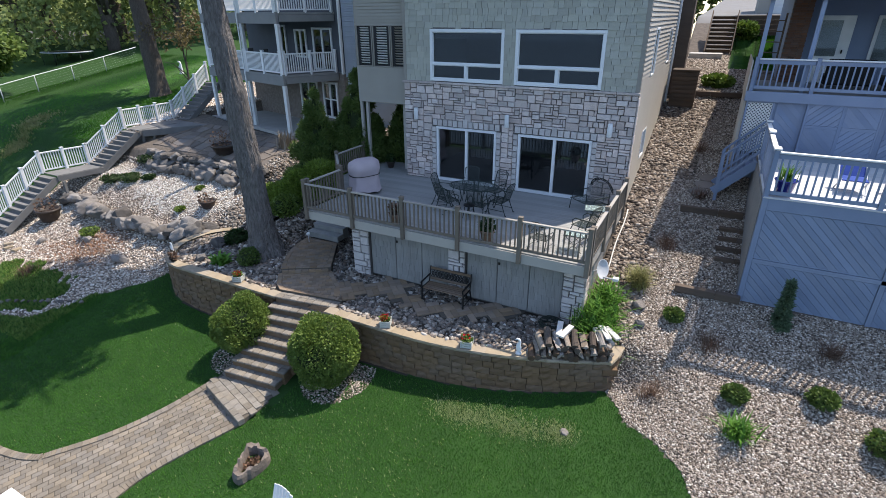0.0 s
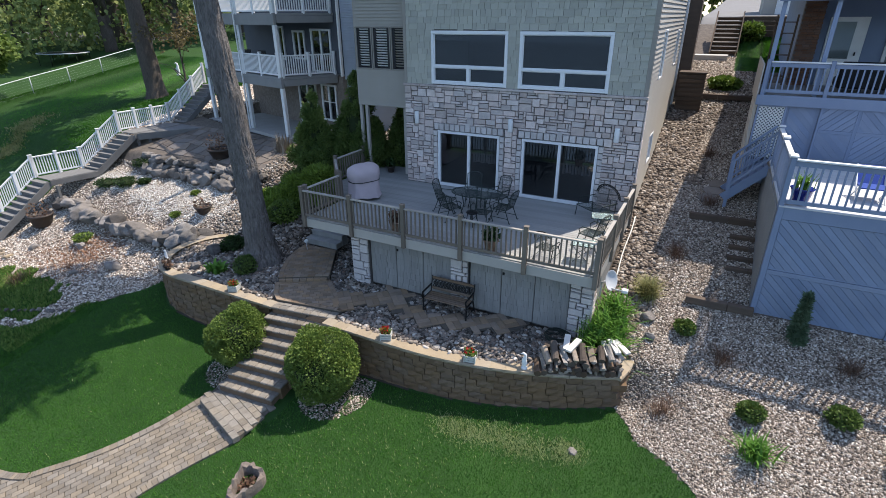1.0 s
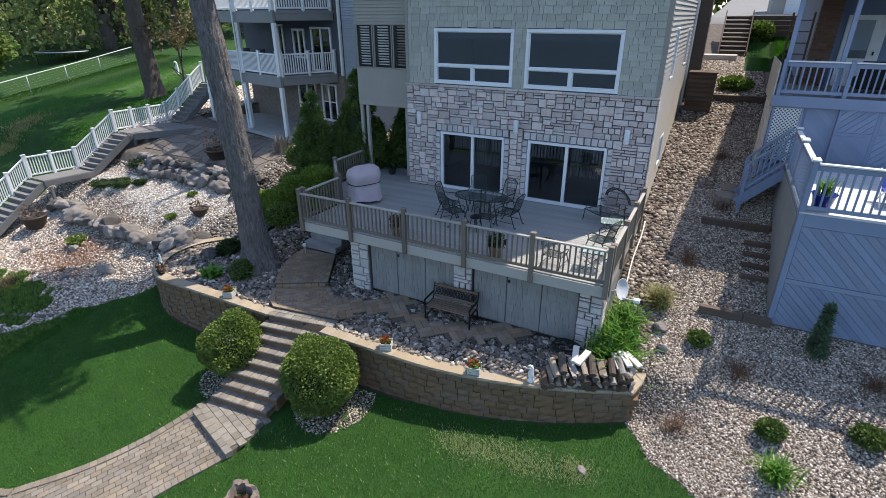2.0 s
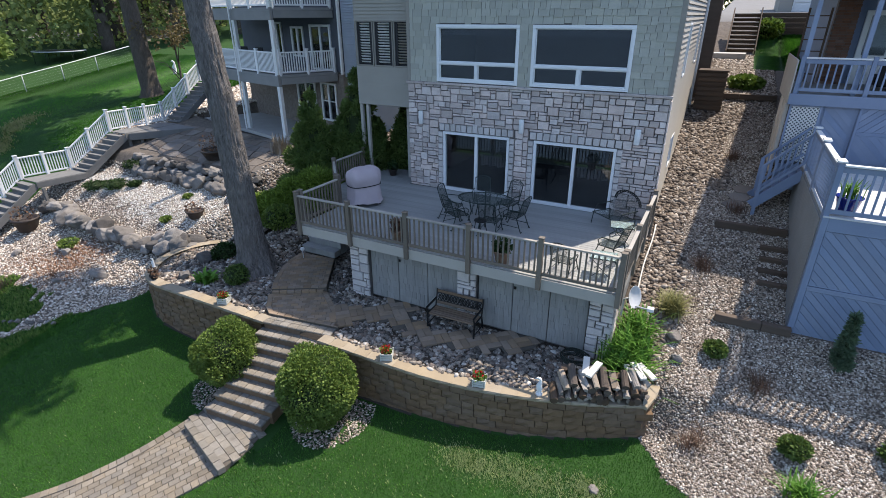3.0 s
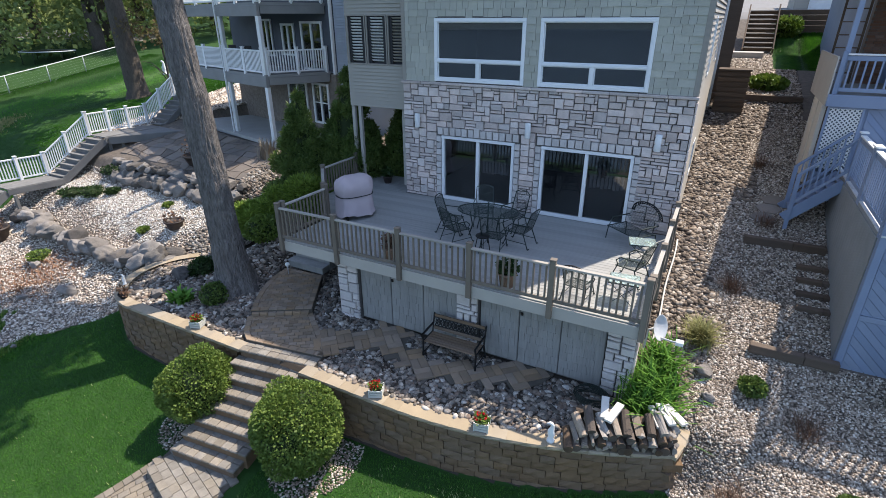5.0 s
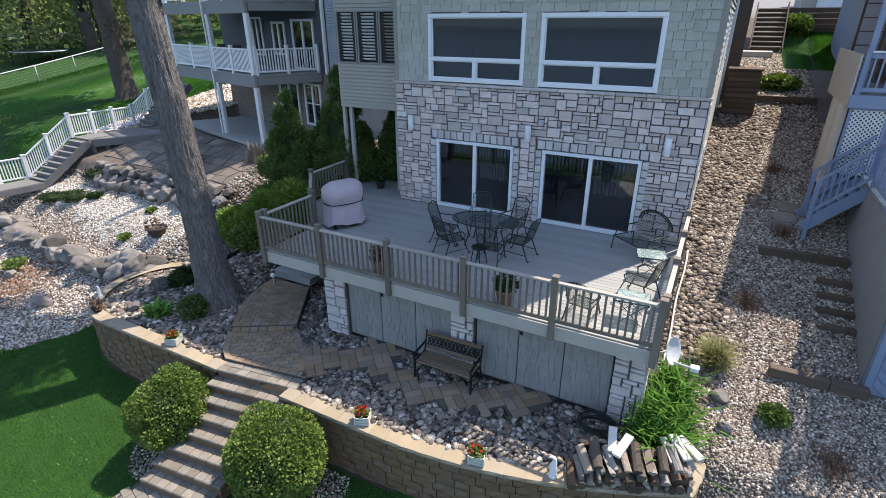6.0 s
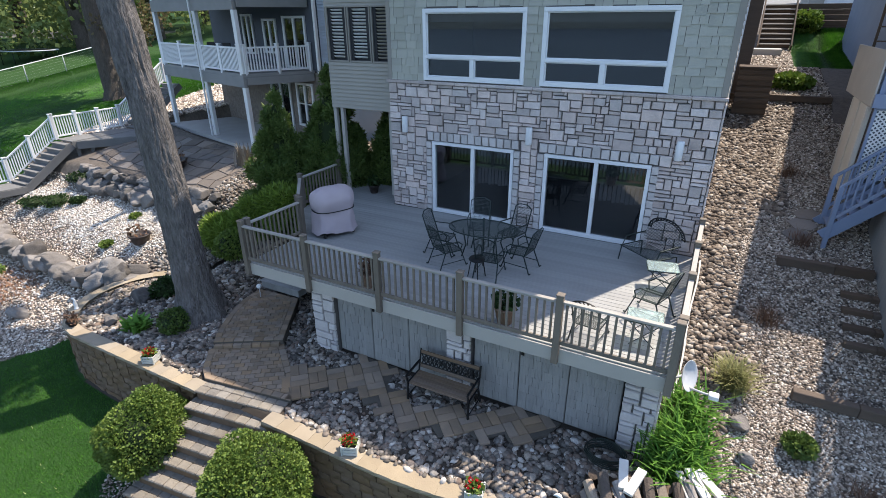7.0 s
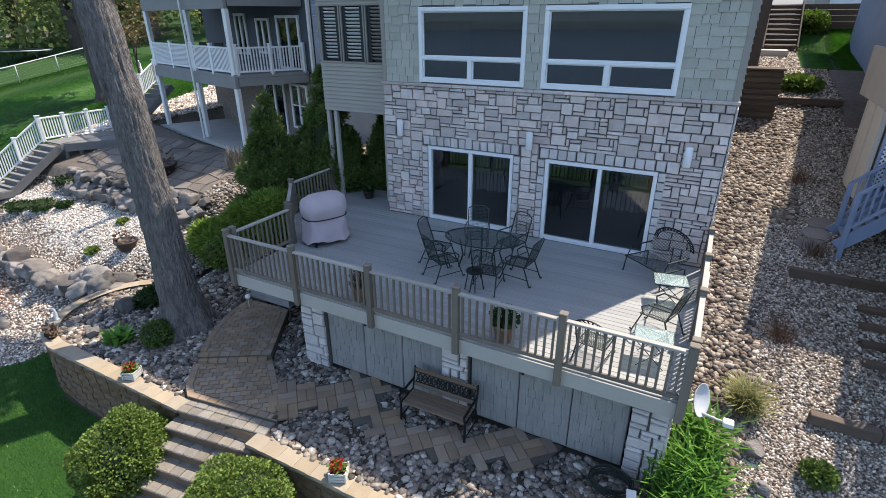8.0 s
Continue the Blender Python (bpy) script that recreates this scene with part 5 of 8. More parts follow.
low = box("deck_wall", (NX, 14.78, 0.6), (9.5, 14.9, LD - 0.02), GREYBLUE, rn, 0, "grey-blue diagonal boarded deck wall")
for a, b in ((NX + 0.14, 4.4), (4.55, 7.4), (7.55, 9.4)):
    diagonal_panel(a, b, 2.42, 3.78, 14.779, low)
    diagonal_panel(a, b, 1.1, 2.28, 14.779, low)
for lo, hi in (((NX, 0.7), (NX + 0.13, LD)), ((4.42, 0.7), (4.54, 3.78)), ((NX + 0.13, 2.29), (9.4, 2.41)), ((NX + 0.13, 3.79), (9.5, LD)), ((NX + 0.13, 0.9), (9.4, 1.09))):
    box("trim", (lo[0], 14.735, lo[1]), (hi[0], 14.779, hi[1]), GREYBLUE, low)
side = box("deck_wall", (NX, 14.92, 0.6), (NX + 0.12, 20.1, LD - 0.02), GREYBEAM, rn, 0, "plain grey side wall of the deck")
for k in range(24):
    box("side_board", (NX - 0.02, 14.93 + k * 0.21, 0.8), (NX - 0.001, 14.93 + k * 0.21 + 0.2, LD - 0.1), GREYBEAM, side, 0.004)
k = 0
PALEDECK = mat("pale deck boards", (0.52, 0.52, 0.52), (0.44, 0.44, 0.45), 0.7, 2, 30, 0.2, vary=0.08)
while k < 36:
    box("deck_board", (NX, 14.72 + k * 0.15, LD - 0.018), (9.5, 14.72 + k * 0.15 + 0.143, LD + 0.02), PALEDECK, rn, 0.004)
    k += 1


def blue_rail(pts, base, label, h=1.15, caps=True, step=0.15):
    t = thing("neighbour_railing", (*pts[0], base), label, "railing", "neighbour's railings")
    for x, y in pts:
        p = box("post", (x - 0.055, y - 0.055, base - 0.1), (x + 0.055, y + 0.055, base + h + 0.06), GREYBLUE, t)
        if caps:
            box("post_cap", (x - 0.085, y - 0.085, base + h + 0.06), (x + 0.085, y + 0.085, base + h + 0.10), WHITEP, p)
    for a, b in zip(pts, pts[1:]):
        A, B = Vector((*a, base)), Vector((*b, base))
        d = (B - A).normalized() * 0.06
        beam("top_rail", A + d + Vector((0, 0, h)), B - d + Vector((0, 0, h)), 0.12, 0.04, WHITEP, t)
        beam("upper_rail", A + d + Vector((0, 0, h - 0.09)), B - d + Vector((0, 0, h - 0.09)), 0.04, 0.12, GREYBLUE, t)
        beam("bottom_rail", A + d + Vector((0, 0, 0.12)), B - d + Vector((0, 0, 0.12)), 0.04, 0.1, GREYBLUE, t)
        n = int((B - A).length / step)
        for k in range(1, n):
            c = A.lerp(B, k / n)
            box("baluster", (c.x - 0.02, c.y - 0.02, base + 0.17), (c.x + 0.02, c.y + 0.02, base + h - 0.15), GREYBLUE, t, 0)
    return t


blue_rail([(NX + 0.05, 14.8), (3.9, 14.8), (6.4, 14.8), (9.4, 14.8)], LD, "grey-blue deck railing with pale rail top")
blue_rail([(NX + 0.05, 14.95), (NX + 0.05, 17.1)], LD, "grey-blue deck railing along the timber steps")
blue_rail([(NX + 0.05, 17.25), (NX + 0.05, 18.85)], LD, "grey-blue deck railing beside the stair head")
# the wall behind the lower deck, with a pair of boarded doors and a lattice
bw = box("under_wall", (0.9, 20.1, 3.2), (9.5, 20.25, UD - 0.05), GREYBLUE, rn, 0, "grey-blue boarded wall under the upper deck")
diagonal_panel(1.75, 2.45, LD + 0.1, UD - 0.25, 20.098, bw, 1)
dd = box("door", (2.55, 20.03, LD + 0.05), (4.55, 20.099, UD - 0.2), GREYBLUE, rn, 0.004, "pair of grey-blue boarded doors")
for a, b, s in ((2.62, 3.5, -1), (3.6, 4.48, 1)):
    diagonal_panel(a, b, LD + 1.0, UD - 0.28, 20.029, dd, s)
    diagonal_panel(a, b, LD + 0.12, LD + 0.9, 20.029, dd, -s)
    for lo, hi in (((a - .06, LD + .06), (a, UD - .22)), ((b, LD + .06), (b + .06, UD - .22)), ((a, LD + .9), (b, LD + 1.0))):
        box("trim", (lo[0], 19.995, lo[1]), (hi[0], 20.029, hi[1]), GREYBLUE, dd)
diagonal_panel(4.7, 7.4, LD + 0.1, UD - 0.25, 20.098, bw, -1)
lat = thing("lattice_panel", (1.2, 20.0, 4.4), "white diagonal lattice panel under the upper deck", "lattice")
for s in (1, -1):
    for k in range(-14, 15):
        z0 = 5.1 + k * 0.105
        poly = [(0.92, 4.1), (1.62, 4.1), (1.62, 5.72), (0.92, 5.72)]
        c = 0.92 + s * z0 if s > 0 else 0.92 - z0
        a, b = (1, 1) if s > 0 else (1, -1)
        poly = clip(poly, a, b, c + 0.045)
        poly = clip(poly, -a, -b, -c) if len(poly) > 2 else poly
        if len(poly) > 2:
            part("lath", prism(poly, 0.008), WHITEP, lat, Matrix.Translation((0, 20.06 - 0.01 * s, 0)) @ Matrix.Rotation(radians(90), 4, "X"))
for lo, hi in (((0.86, 4.0), (0.92, 5.76)), ((1.62, 4.0), (1.68, 5.76)), ((0.92, 5.72), (1.62, 5.76))):
    box("frame", (lo[0], 20.02, lo[1]), (hi[0], 20.09, hi[1]), GREYBLUE, lat)
# dark sheet that paints the shade behind the lath
box("backing", (0.92, 20.075, 4.0), (1.62, 20.095, 5.7), DARKBLUE, lat, 0)
# the upper deck
box("deck_floor", (0.8, 20.0, UD - 0.05), (9.5, 23.59, UD), GREYBEAM, rn)
box("fascia", (0.78, 19.93, UD - 0.31), (9.5, 19.99, UD), GREYBLUE, rn)
TANP = mat("tan panel", (0.60, 0.56, 0.50), (0.52, 0.48, 0.43), 0.8, 1.5, 30, 0.15)
box("side_panel", (0.78, 20.26, 3.6), (0.86, 22.2, UD - 0.32), TANP, rn, label="tan side panel")
for k in range(3):
    box("batten", (0.755, 20.3 + k * 0.9, 3.7), (0.779, 20.36 + k * 0.9, UD - 0.33), TANP, rn)
box("side_fascia", (0.76, 20.0, UD - 0.31), (0.80, 23.4, UD + 0.92), CONCRETE, rn, label="solid grey rail panel")
blue_rail([(0.9, 20.04), (2.55, 20.04), (4.6, 20.04), (6.8, 20.04)], UD, "grey-blue upper deck railing", 0.98, False)
for x in (0.95, 2.3, 5.4):
    box("column", (x - 0.06, 20.15, UD), (x + 0.06, 20.27, 8.75), GREYBLUE, rn)
box("upper_beam", (0.8, 20.0, 8.75), (9.5, 20.3, 9.2), GREYBLUE, rn)
box("upper_floor", (0.8, 20.31, 8.9), (9.5, 23.59, 9.1), GREYBLUE, rn, 0)
dr = box("door", (2.6, 23.5, UD), (3.7, 23.59, 8.3), WHITEP, rn, 0.01, "white glazed door")
box("pane", (2.75, 23.47, UD + 0.9), (3.35, 23.499, 8.15), GLASS, dr, 0)
box("door_handle", (3.5, 23.43, UD + 1.0), (3.54, 23.499, UD + 1.12), BLACKIRON, dr)
w_ = box("window", (4.3, 23.5, UD + 0.6), (6.6, 23.58, 8.3), WHITEP, rn, 0.01, "white framed window")
box("pane", (4.4, 23.47, UD + 0.7), (6.5, 23.499, 8.2), GLASS, w_, 0)
BRICK = mat("brown brick", (0.20, 0.11, 0.075), (0.13, 0.075, 0.055), 0.9, 6, 30, 0.5, vary=0.2)
ch = box("chimney_breast", (1.75, 23.2, UD), (2.35, 23.59, 8.9), MORTAR, rn, 0)
for r in range(34):
    for c in range(3):
        o_ = 0.1 if r % 2 else 0.0
        a = 1.74 + c * 0.205 + o_ * 0.5
        box("brick", (a, 23.17, UD + r * 0.08), (min(a + 0.195, 2.36), 23.199, UD + r * 0.08 + 0.07), BRICK, ch, 0.004)
rack = thing("plant_stand", (1.35, 22.9, UD), "dark slatted plant stand on the upper deck", "shelf")
for k in range(6):
    box("shelf", (1.0, 22.75, UD + 0.3 + k * 0.35), (1.6, 22.95, UD + 0.33 + k * 0.35), TIE, rack)
for x in (1.0, 1.6):
    box("upright", (x - 0.03, 22.96, UD), (x + 0.03, 23.02, UD + 2.3), TIE, rack)
for x in (3.6, 5.2):
    s_ = thing("patio_sofa", (x, 21.8, UD), "black cushioned patio sofa on the upper deck", "sofa", "sofas on the upper deck")
    box("seat", (x - 0.65, 21.5, UD + 0.15), (x + 0.65, 22.2, UD + 0.45), BLACKIRON, s_, 0.04)
    box("backrest", (x - 0.65, 21.3, UD + 0.15), (x + 0.65, 21.49, UD + 0.95), BLACKIRON, s_, 0.05)
# stair from the slope to the lower deck
st = thing("side_stair", (1.0, 19.5, 3), "grey-blue wooden stair from the slope to the deck", "stairs")
for k in range(6):
    box("tread", (0.52 + k * 0.18, 19.02, 3.05 + k * 0.18), (0.52 + k * 0.18 + 0.24, 19.93, 3.09 + k * 0.18), GREYBLUE, st)
    box("riser", (0.74 + k * 0.18, 19.03, 2.93 + k * 0.18), (0.755 + k * 0.18, 19.92, 3.049 + k * 0.18), GREYBLUE, st, 0)
for y in (18.98, 19.96):
    beam("stringer", (0.42, y, 2.88), (1.55, y, 4.0), 0.05, 0.28, GREYBLUE, st)
    box("post", (0.48, y - 0.05, gz(0.5, y) - 0.15), (0.58, y + 0.05, 4.12), GREYBLUE, st)
    beam("handrail", (0.50, y, 4.1), (1.55, y, 5.15), 0.09, 0.06, GREYBLUE, st)
    beam("lower_rail", (0.52, y, 3.32), (1.55, y, 4.38), 0.05, 0.07, GREYBLUE, st)
    for k in range(1, 8):
        x = 0.55 + k * 0.13
        box("baluster", (x - 0.018, y - 0.018, 3.3 + (x - 0.52) * 1.03), (x + 0.018, y + 0.018, 4.08 + (x - 0.52) * 1.03), GREYBLUE, st, 0)
for k in range(3):
    fx, fy = 0.0 + 0.12 * k, 19.3 + 0.45 * k
    poly = [(0.34 * math.cos(a + k), 0.25 * math.sin(a + k)) for a in (0, 1.1, 2.0, 3.2, 4.3, 5.3)]
    v = [(x, y, gz(fx + x, fy + y) - 0.06) for x, y in poly] + [(x, y, gz(fx + x, fy + y) + 0.045) for x, y in poly]
    slab_ = part("stepping_stone", raw("stone", v, [(6, 7, 8, 9, 10, 11)] + [(i, (i + 1) % 6, 6 + (i + 1) % 6, 6 + i) for i in range(6)]), FLAG, None, Matrix.Translation((fx, fy, 0)))
    tagged(slab_, "pale flat stepping stone in the gravel at the stair foot", "stone", "stepping stones")
# things on the lower deck
COBALT = mat("cobalt glazed pot", (0.012, 0.025, 0.22), (0.008, 0.015, 0.15), 0.15, 4, 30, 0.02, spec=0.6)
pot = thing("glazed_pot", (1.95, 15.1, LD), "cobalt blue glazed pot with spiky green plant", "plant pot")
part("pot", lathe([(0.0, 0.02), (0.16, 0.02), (0.18, 0.06), (0.24, 0.36), (0.27, 0.40), (0.25, 0.41), (0.22, 0.36), (0.0, 0.34)], 24), COBALT, pot, Matrix.Translation((1.95, 15.1, LD + 0.02)))
r = np.random.default_rng(3)
part("foliage", blades("foliage", np.stack([1.95 + r.normal(0, .06, 70), 15.1 + r.normal(0, .06, 70), np.full(70, LD + 0.38)], 1), 0.42, 0.03, 3, 0.5, 0.6), LILY_G, pot)
BLUECLOTH = mat("blue chair fabric", (0.03, 0.07, 0.30), (0.02, 0.045, 0.2), 0.9, 4, 60, 0.2)
for i, x in enumerate((3.5, 4.6, 5.7)):
    c = thing("deck_chair", (x, 16.2, LD), "folding deck chair with blue fabric sling", "chair", "blue deck chairs")
    beam("seat", (x - 0.28, 16.1, LD + 0.38), (x + 0.28, 16.1, LD + 0.38), 0.5, 0.03, BLUECLOTH, c)
    beam("backrest", (x - 0.28, 16.55, LD + 0.55), (x + 0.28, 16.55, LD + 0.55), 0.03, 0.6, BLUECLOTH, c, lean=-42)
    for sx in (-0.3, 0.3):
        beam("leg", (x + sx, 15.85, LD + 0.02), (x + sx, 16.75, LD + 0.78), 0.03, 0.03, WHITEP, c)
        beam("leg", (x + sx, 16.45, LD + 0.02), (x + sx, 15.85, LD + 0.42), 0.03, 0.03, WHITEP, c)

# ---- behind, up the slope ----
bs = thing("back_stair", (-0.9, 37, 6.4), "dark wooden stair with pale treads up the bank", "stairs")
for k in range(9):
    box("tread", (-1.25, 35.8 + k * 0.28, 6.45 + k * 0.22), (0.05, 35.8 + k * 0.28 + 0.1, 6.5 + k * 0.22), RIM, bs)
    box("riser", (-1.25, 35.9 + k * 0.28, 6.3 + k * 0.22), (0.05, 36.0 + k * 0.28, 6.5 + k * 0.22), TIE, bs)
for x in (-1.3, 0.1):
    beam("stringer", (x, 35.7, 6.3), (x, 38.4, 8.45), 0.06, 0.3, TIE, bs)
bank = thing("bank_wall", (0.8, 38.6, 7.5), "dark timber bank wall below the drive", "wall")
for k in range(8):
    box("timber", (-0.1, 38.4, 6.2 + k * 0.26), (5, 38.7, 6.45 + k * 0.26), TIE, bank, 0.01)
box("slab", (-2.0, 34.5, 5.9), (-0.3, 35.6, 6.3), CONCRETE, bank)
gar = thing("garage", (4, 44, 8.4), "pale garage across the drive", "garage")
box("wall", (1.2, 46, 8.0), (9, 52, 12), SIDING, gar, 0)
gd = box("door", (2.0, 45.9, 8.1), (5.5, 45.99, 11), WHITEP, gar)
for k in range(4):
    box("panel", (2.1, 45.86, 8.2 + k * 0.7), (5.4, 45.899, 8.82 + k * 0.7), WHITEP, gd, 0.02)

# ---- the neighbour on the garden side ----
C0 = Vector((-19.2, 19.8, 0))
U = Vector((-0.965, 0.26, 0))
V = Vector((0.5, 0.866, 0))
GL, BF, BF2 = 2.8, 5.72, 8.55


def at(u, v, z):
    return C0 + U * u + V * v + Vector((0, 0, z))


nb = thing("balcony_house", tuple(at(3, 3, GL)), "slate blue house with white columns and stacked balconies", "house")


def slab(name, u0, u1, v0, v1, z0, z1, material, parent, label=""):
    c = [at(u0, v0, 0), at(u0, v1, 0), at(u1, v1, 0), at(u1, v0, 0)]
    return part(name, prism([(p.x, p.y) for p in c], z1 - z0), material, parent, Matrix.Translation((0, 0, z0)), label)


PALECRETE = mat("broom-finished concrete", (0.40, 0.385, 0.36), (0.31, 0.30, 0.28), 0.85, 1.5, 40, 0.2)
STONE2 = mat("mixed fieldstone facing", (0.27, 0.225, 0.185), (0.10, 0.085, 0.075), 0.9, 7, 20, 0.8, detail=0.8)
lowwall = slab("wall", -0.4, 9, 2.9, 3.1, GL - 0.3, BF - 0.1, STONE2, nb, "fieldstone faced lower wall")
upwall = slab("wall", -0.35, 9, 2.9, 3.1, BF, 12.5, DARKBLUE, nb, "slate blue wall, balcony shade painted into its colour")
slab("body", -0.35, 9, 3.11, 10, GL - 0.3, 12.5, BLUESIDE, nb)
slab("roof", -0.8, 9.6, 2.7, 10.6, 12.5, 12.8, TIE, nb)
slab("balcony_floor", -0.05, 8.0, -0.05, 2.88, BF - 0.12, BF, GREYBEAM, nb)
slab("balcony_floor", -0.05, 8.0, -0.05, 2.88, BF2 - 0.12, BF2, GREYBEAM, nb)
slab("patio_slab", -0.6, 8.2, -0.3, 2.89, GL - 0.1, GL + 0.06, PALECRETE, nb, "smooth concrete patio slab")
for z in (BF, BF2):
    beam("fascia_beam", at(-0.06, 0, z - 0.32), at(8.0, 0, z - 0.32), 0.14, 0.4, GREYBEAM, nb)
    beam("fascia_beam", at(0, 0.1, z - 0.28), at(0, 2.85, z - 0.28), 0.12, 0.3, GREYBEAM, nb)
for u in (0.05, 3.5, 7.9):
    for z0, z1 in ((GL + 0.06, BF - 0.52), (BF, BF2 - 0.52), (BF2, 11.6)):
        p = at(u, 0.02, 0)
        box("column", (p.x - 0.09, p.y - 0.09, z0), (p.x + 0.09, p.y + 0.09, z1), WHITEP, nb, 0.01)
beam("downspout", at(3.42, -0.2, GL), at(3.42, -0.2, 11), 0.06, 0.06, WHITEP, nb)
for k in range(60):
    z = BF - 0.2 + k * 0.115
    beam("siding_board", at(-0.40, 3.02, z), at(-0.40, 9.98, z), 0.03, 0.12, BLUESIDE, nb, 0, lean=-16)
beam("corner_board", at(-0.43, 2.86, BF - 0.1), at(-0.43, 2.86, 12.4), 0.1, 0.14, WHITEP, nb)


def white_rail(parent, a, b, h=1.0, n_posts=2, sides=0.11, mesh_only=False):
    """A white vinyl rail bay from a to b (points at floor level)."""
    a, b = Vector(a), Vector(b)
    up = Vector((0, 0, 1))
    beam("top_rail", a + up * (h - 0.04), b + up * (h - 0.04), 0.09, 0.06, WHITE, parent)
    beam("bottom_rail", a + up * 0.1, b + up * 0.1, 0.05, 0.07, WHITE, parent)
    n = max(2, int((b - a).length / sides))
    for k in range(1, n):
        c = a.lerp(b, k / n)
        box("baluster", (c.x - 0.019, c.y - 0.019, c.z + 0.13), (c.x + 0.019, c.y + 0.019, c.z + h - 0.07), WHITE, parent, 0)
    for k in range(n_posts):
        c = a.lerp(b, k / max(1, n_posts - 1))
        p = box("post", (c.x - 0.06, c.y - 0.06, c.z - 0.05), (c.x + 0.06, c.y + 0.06, c.z + h + 0.06), WHITE, parent)
        box("post_cap", (c.x - 0.075, c.y - 0.075, c.z + h + 0.06), (c.x + 0.075, c.y + 0.075, c.z + h + 0.1), WHITE, p)


for z in (BF, BF2):
    r_ = thing("balcony_railing", tuple(at(4, 0, z)), "white balcony railing with slim balusters", "railing", "white balcony railings")
    white_rail(r_, at(0.12, 0, z), at(3.4, 0, z), 1.0, 3)
    white_rail(r_, at(3.6, 0, z), at(7.8, 0, z), 1.0, 3)
    white_rail(r_, at(0, 0.12, z), at(0, 2.75, z), 1.0, 3)


def nb_opening(u0, u1, z0, z1, name, label):
    d = beam(name, at(u0, 2.86, z1 - 0.05), at(u1, 2.86, z1 - 0.05), 0.12, 0.1, WHITEP, nb, label=label)
    for u in (u0 + 0.05, (u0 + u1) / 2, u1 - 0.05):
        beam("frame", at(u, 2.86, z0), at(u, 2.86, z1 - 0.1), 0.1, 0.1, WHITEP, d)
    beam("sill", at(u0, 2.86, z0), at(u1, 2.86, z0), 0.12, 0.08, WHITEP, d)
    beam("pane", at(u0 + .1, 2.885, (z0 + z1) / 2), at(u1 - .1, 2.885, (z0 + z1) / 2), 0.012, z1 - z0 - 0.14, GLASS, d, 0)
    # near-black sheet close behind the pane, painting an unlit room
    beam("lining", at(u0 + .1, 2.897, (z0 + z1) / 2), at(u1 - .1, 2.897, (z0 + z1) / 2), 0.008, z1 - z0 - 0.14, DARKIN, d, 0)


nb_opening(0.3, 2.0, BF + 0.05, BF + 2.1, "door", "white sliding glass door")
nb_opening(2.6, 3.7, BF + 0.6, BF + 2.0, "window", "white framed window")
nb_opening(4.6, 5.6, BF + 0.5, BF + 2.2, "window", "white framed window")
nb_opening(0.2, 1.5, GL + 0.5, GL + 2.35, "window", "white framed window with four lights")
nb_opening(2.0, 3.7, GL + 0.1, GL + 2.3, "door", "sliding glass door")
beam("glazing_bar", at(0.25, 2.84, GL + 1.45), at(1.45, 2.84, GL + 1.45), 0.05, 0.05, WHITEP, nb)
for u in (4.4, 6.0):
    c = thing("balcony_chair", tuple(at(u, 1.3, BF)), "dark metal chair on the balcony", "chair", "balcony chairs")
    p = at(u, 1.3, BF)
    box("seat", (p.x - .25, p.y - .25, BF + .4), (p.x + .25, p.y + .25, BF + .45), BLACKIRON, c)
    box("backrest", (p.x - .25, p.y + .2, BF + .45), (p.x + .25, p.y + .25, BF + 1.0), BLACKIRON, c)
    for a in (-.22, .22):
        for b in (-.22, .22):
            box("leg", (p.x + a - .02, p.y + b - .02, BF), (p.x + a + .02, p.y + b + .02, BF + .4), BLACKIRON, c)

# ---- the white-railed garden stair ----
gs = thing("garden_stair", (-28.5, 16, 1.5), "grey stair and landings with a white railing down the garden", "stairs")
RX = -29.15
P = [(-28.6, 22.9, 4.75), (-28.6, 20.05, 2.8), (-28.65, 17.0, 2.8), (-29.2, 15.0, 1.22), (-29.6, 12.9, 1.22), (-29.75, 10.2, -0.7)]
for a, b in zip(P, P[1:]):
    A, B = Vector(a), Vector(b)
    L = (B - A).length
    white_rail(gs, A + Vector((0, 0.03, 0)), B, 1.0, 3 if L < 3 else 4)
    W = Vector((1.15, 0, 0))
    if abs(A.z - B.z) < 0.1:
        mid = (A + B) / 2 + W / 2
        n = max(3, int(L / 0.15))
        for k in range(n):
            c0, c1 = A.lerp(B, k / n), A.lerp(B, (k + 1) / n)
            box("deck_board", (min(c0.x, c1.x), min(c0.y, c1.y) + .006, A.z - 0.05), (max(c0.x, c1.x) + 1.2, max(c0.y, c1.y), A.z - 0.01), TREAD, gs, 0)
        beam("fascia", A + Vector((1.22, 0, -0.17)), B + Vector((1.22, 0, -0.17)), 0.05, 0.26, TREAD, gs)
    else:
        n = max(4, int(abs(A.z - B.z) / 0.18))
        for k in range(n):
            c = A.lerp(B, (k + 0.5) / n)
            box("tread", (c.x, c.y - 0.17, c.z - 0.05), (c.x + 1.15, c.y + 0.14, c.z - 0.01), TREAD, gs, 0)
            box("riser", (c.x + 0.02, c.y - 0.12, c.z - 0.22), (c.x + 1.13, c.y - 0.09, c.z - 0.052), TREAD, gs, 0)
        beam("stringer", A + Vector((1.18, 0, -0.18)), B + Vector((1.18, 0, -0.18)), 0.05, 0.3, TREAD, gs)
for x, y, z in ((-27.5, 17.2, 2.55), (-28.1, 13.0, 0.95), (-28.1, 14.8, 0.95)):
    box("support_post", (x - 0.06, y - 0.06, gz(x, y) - 0.2), (x + 0.06, y + 0.06, z), TREAD, gs)
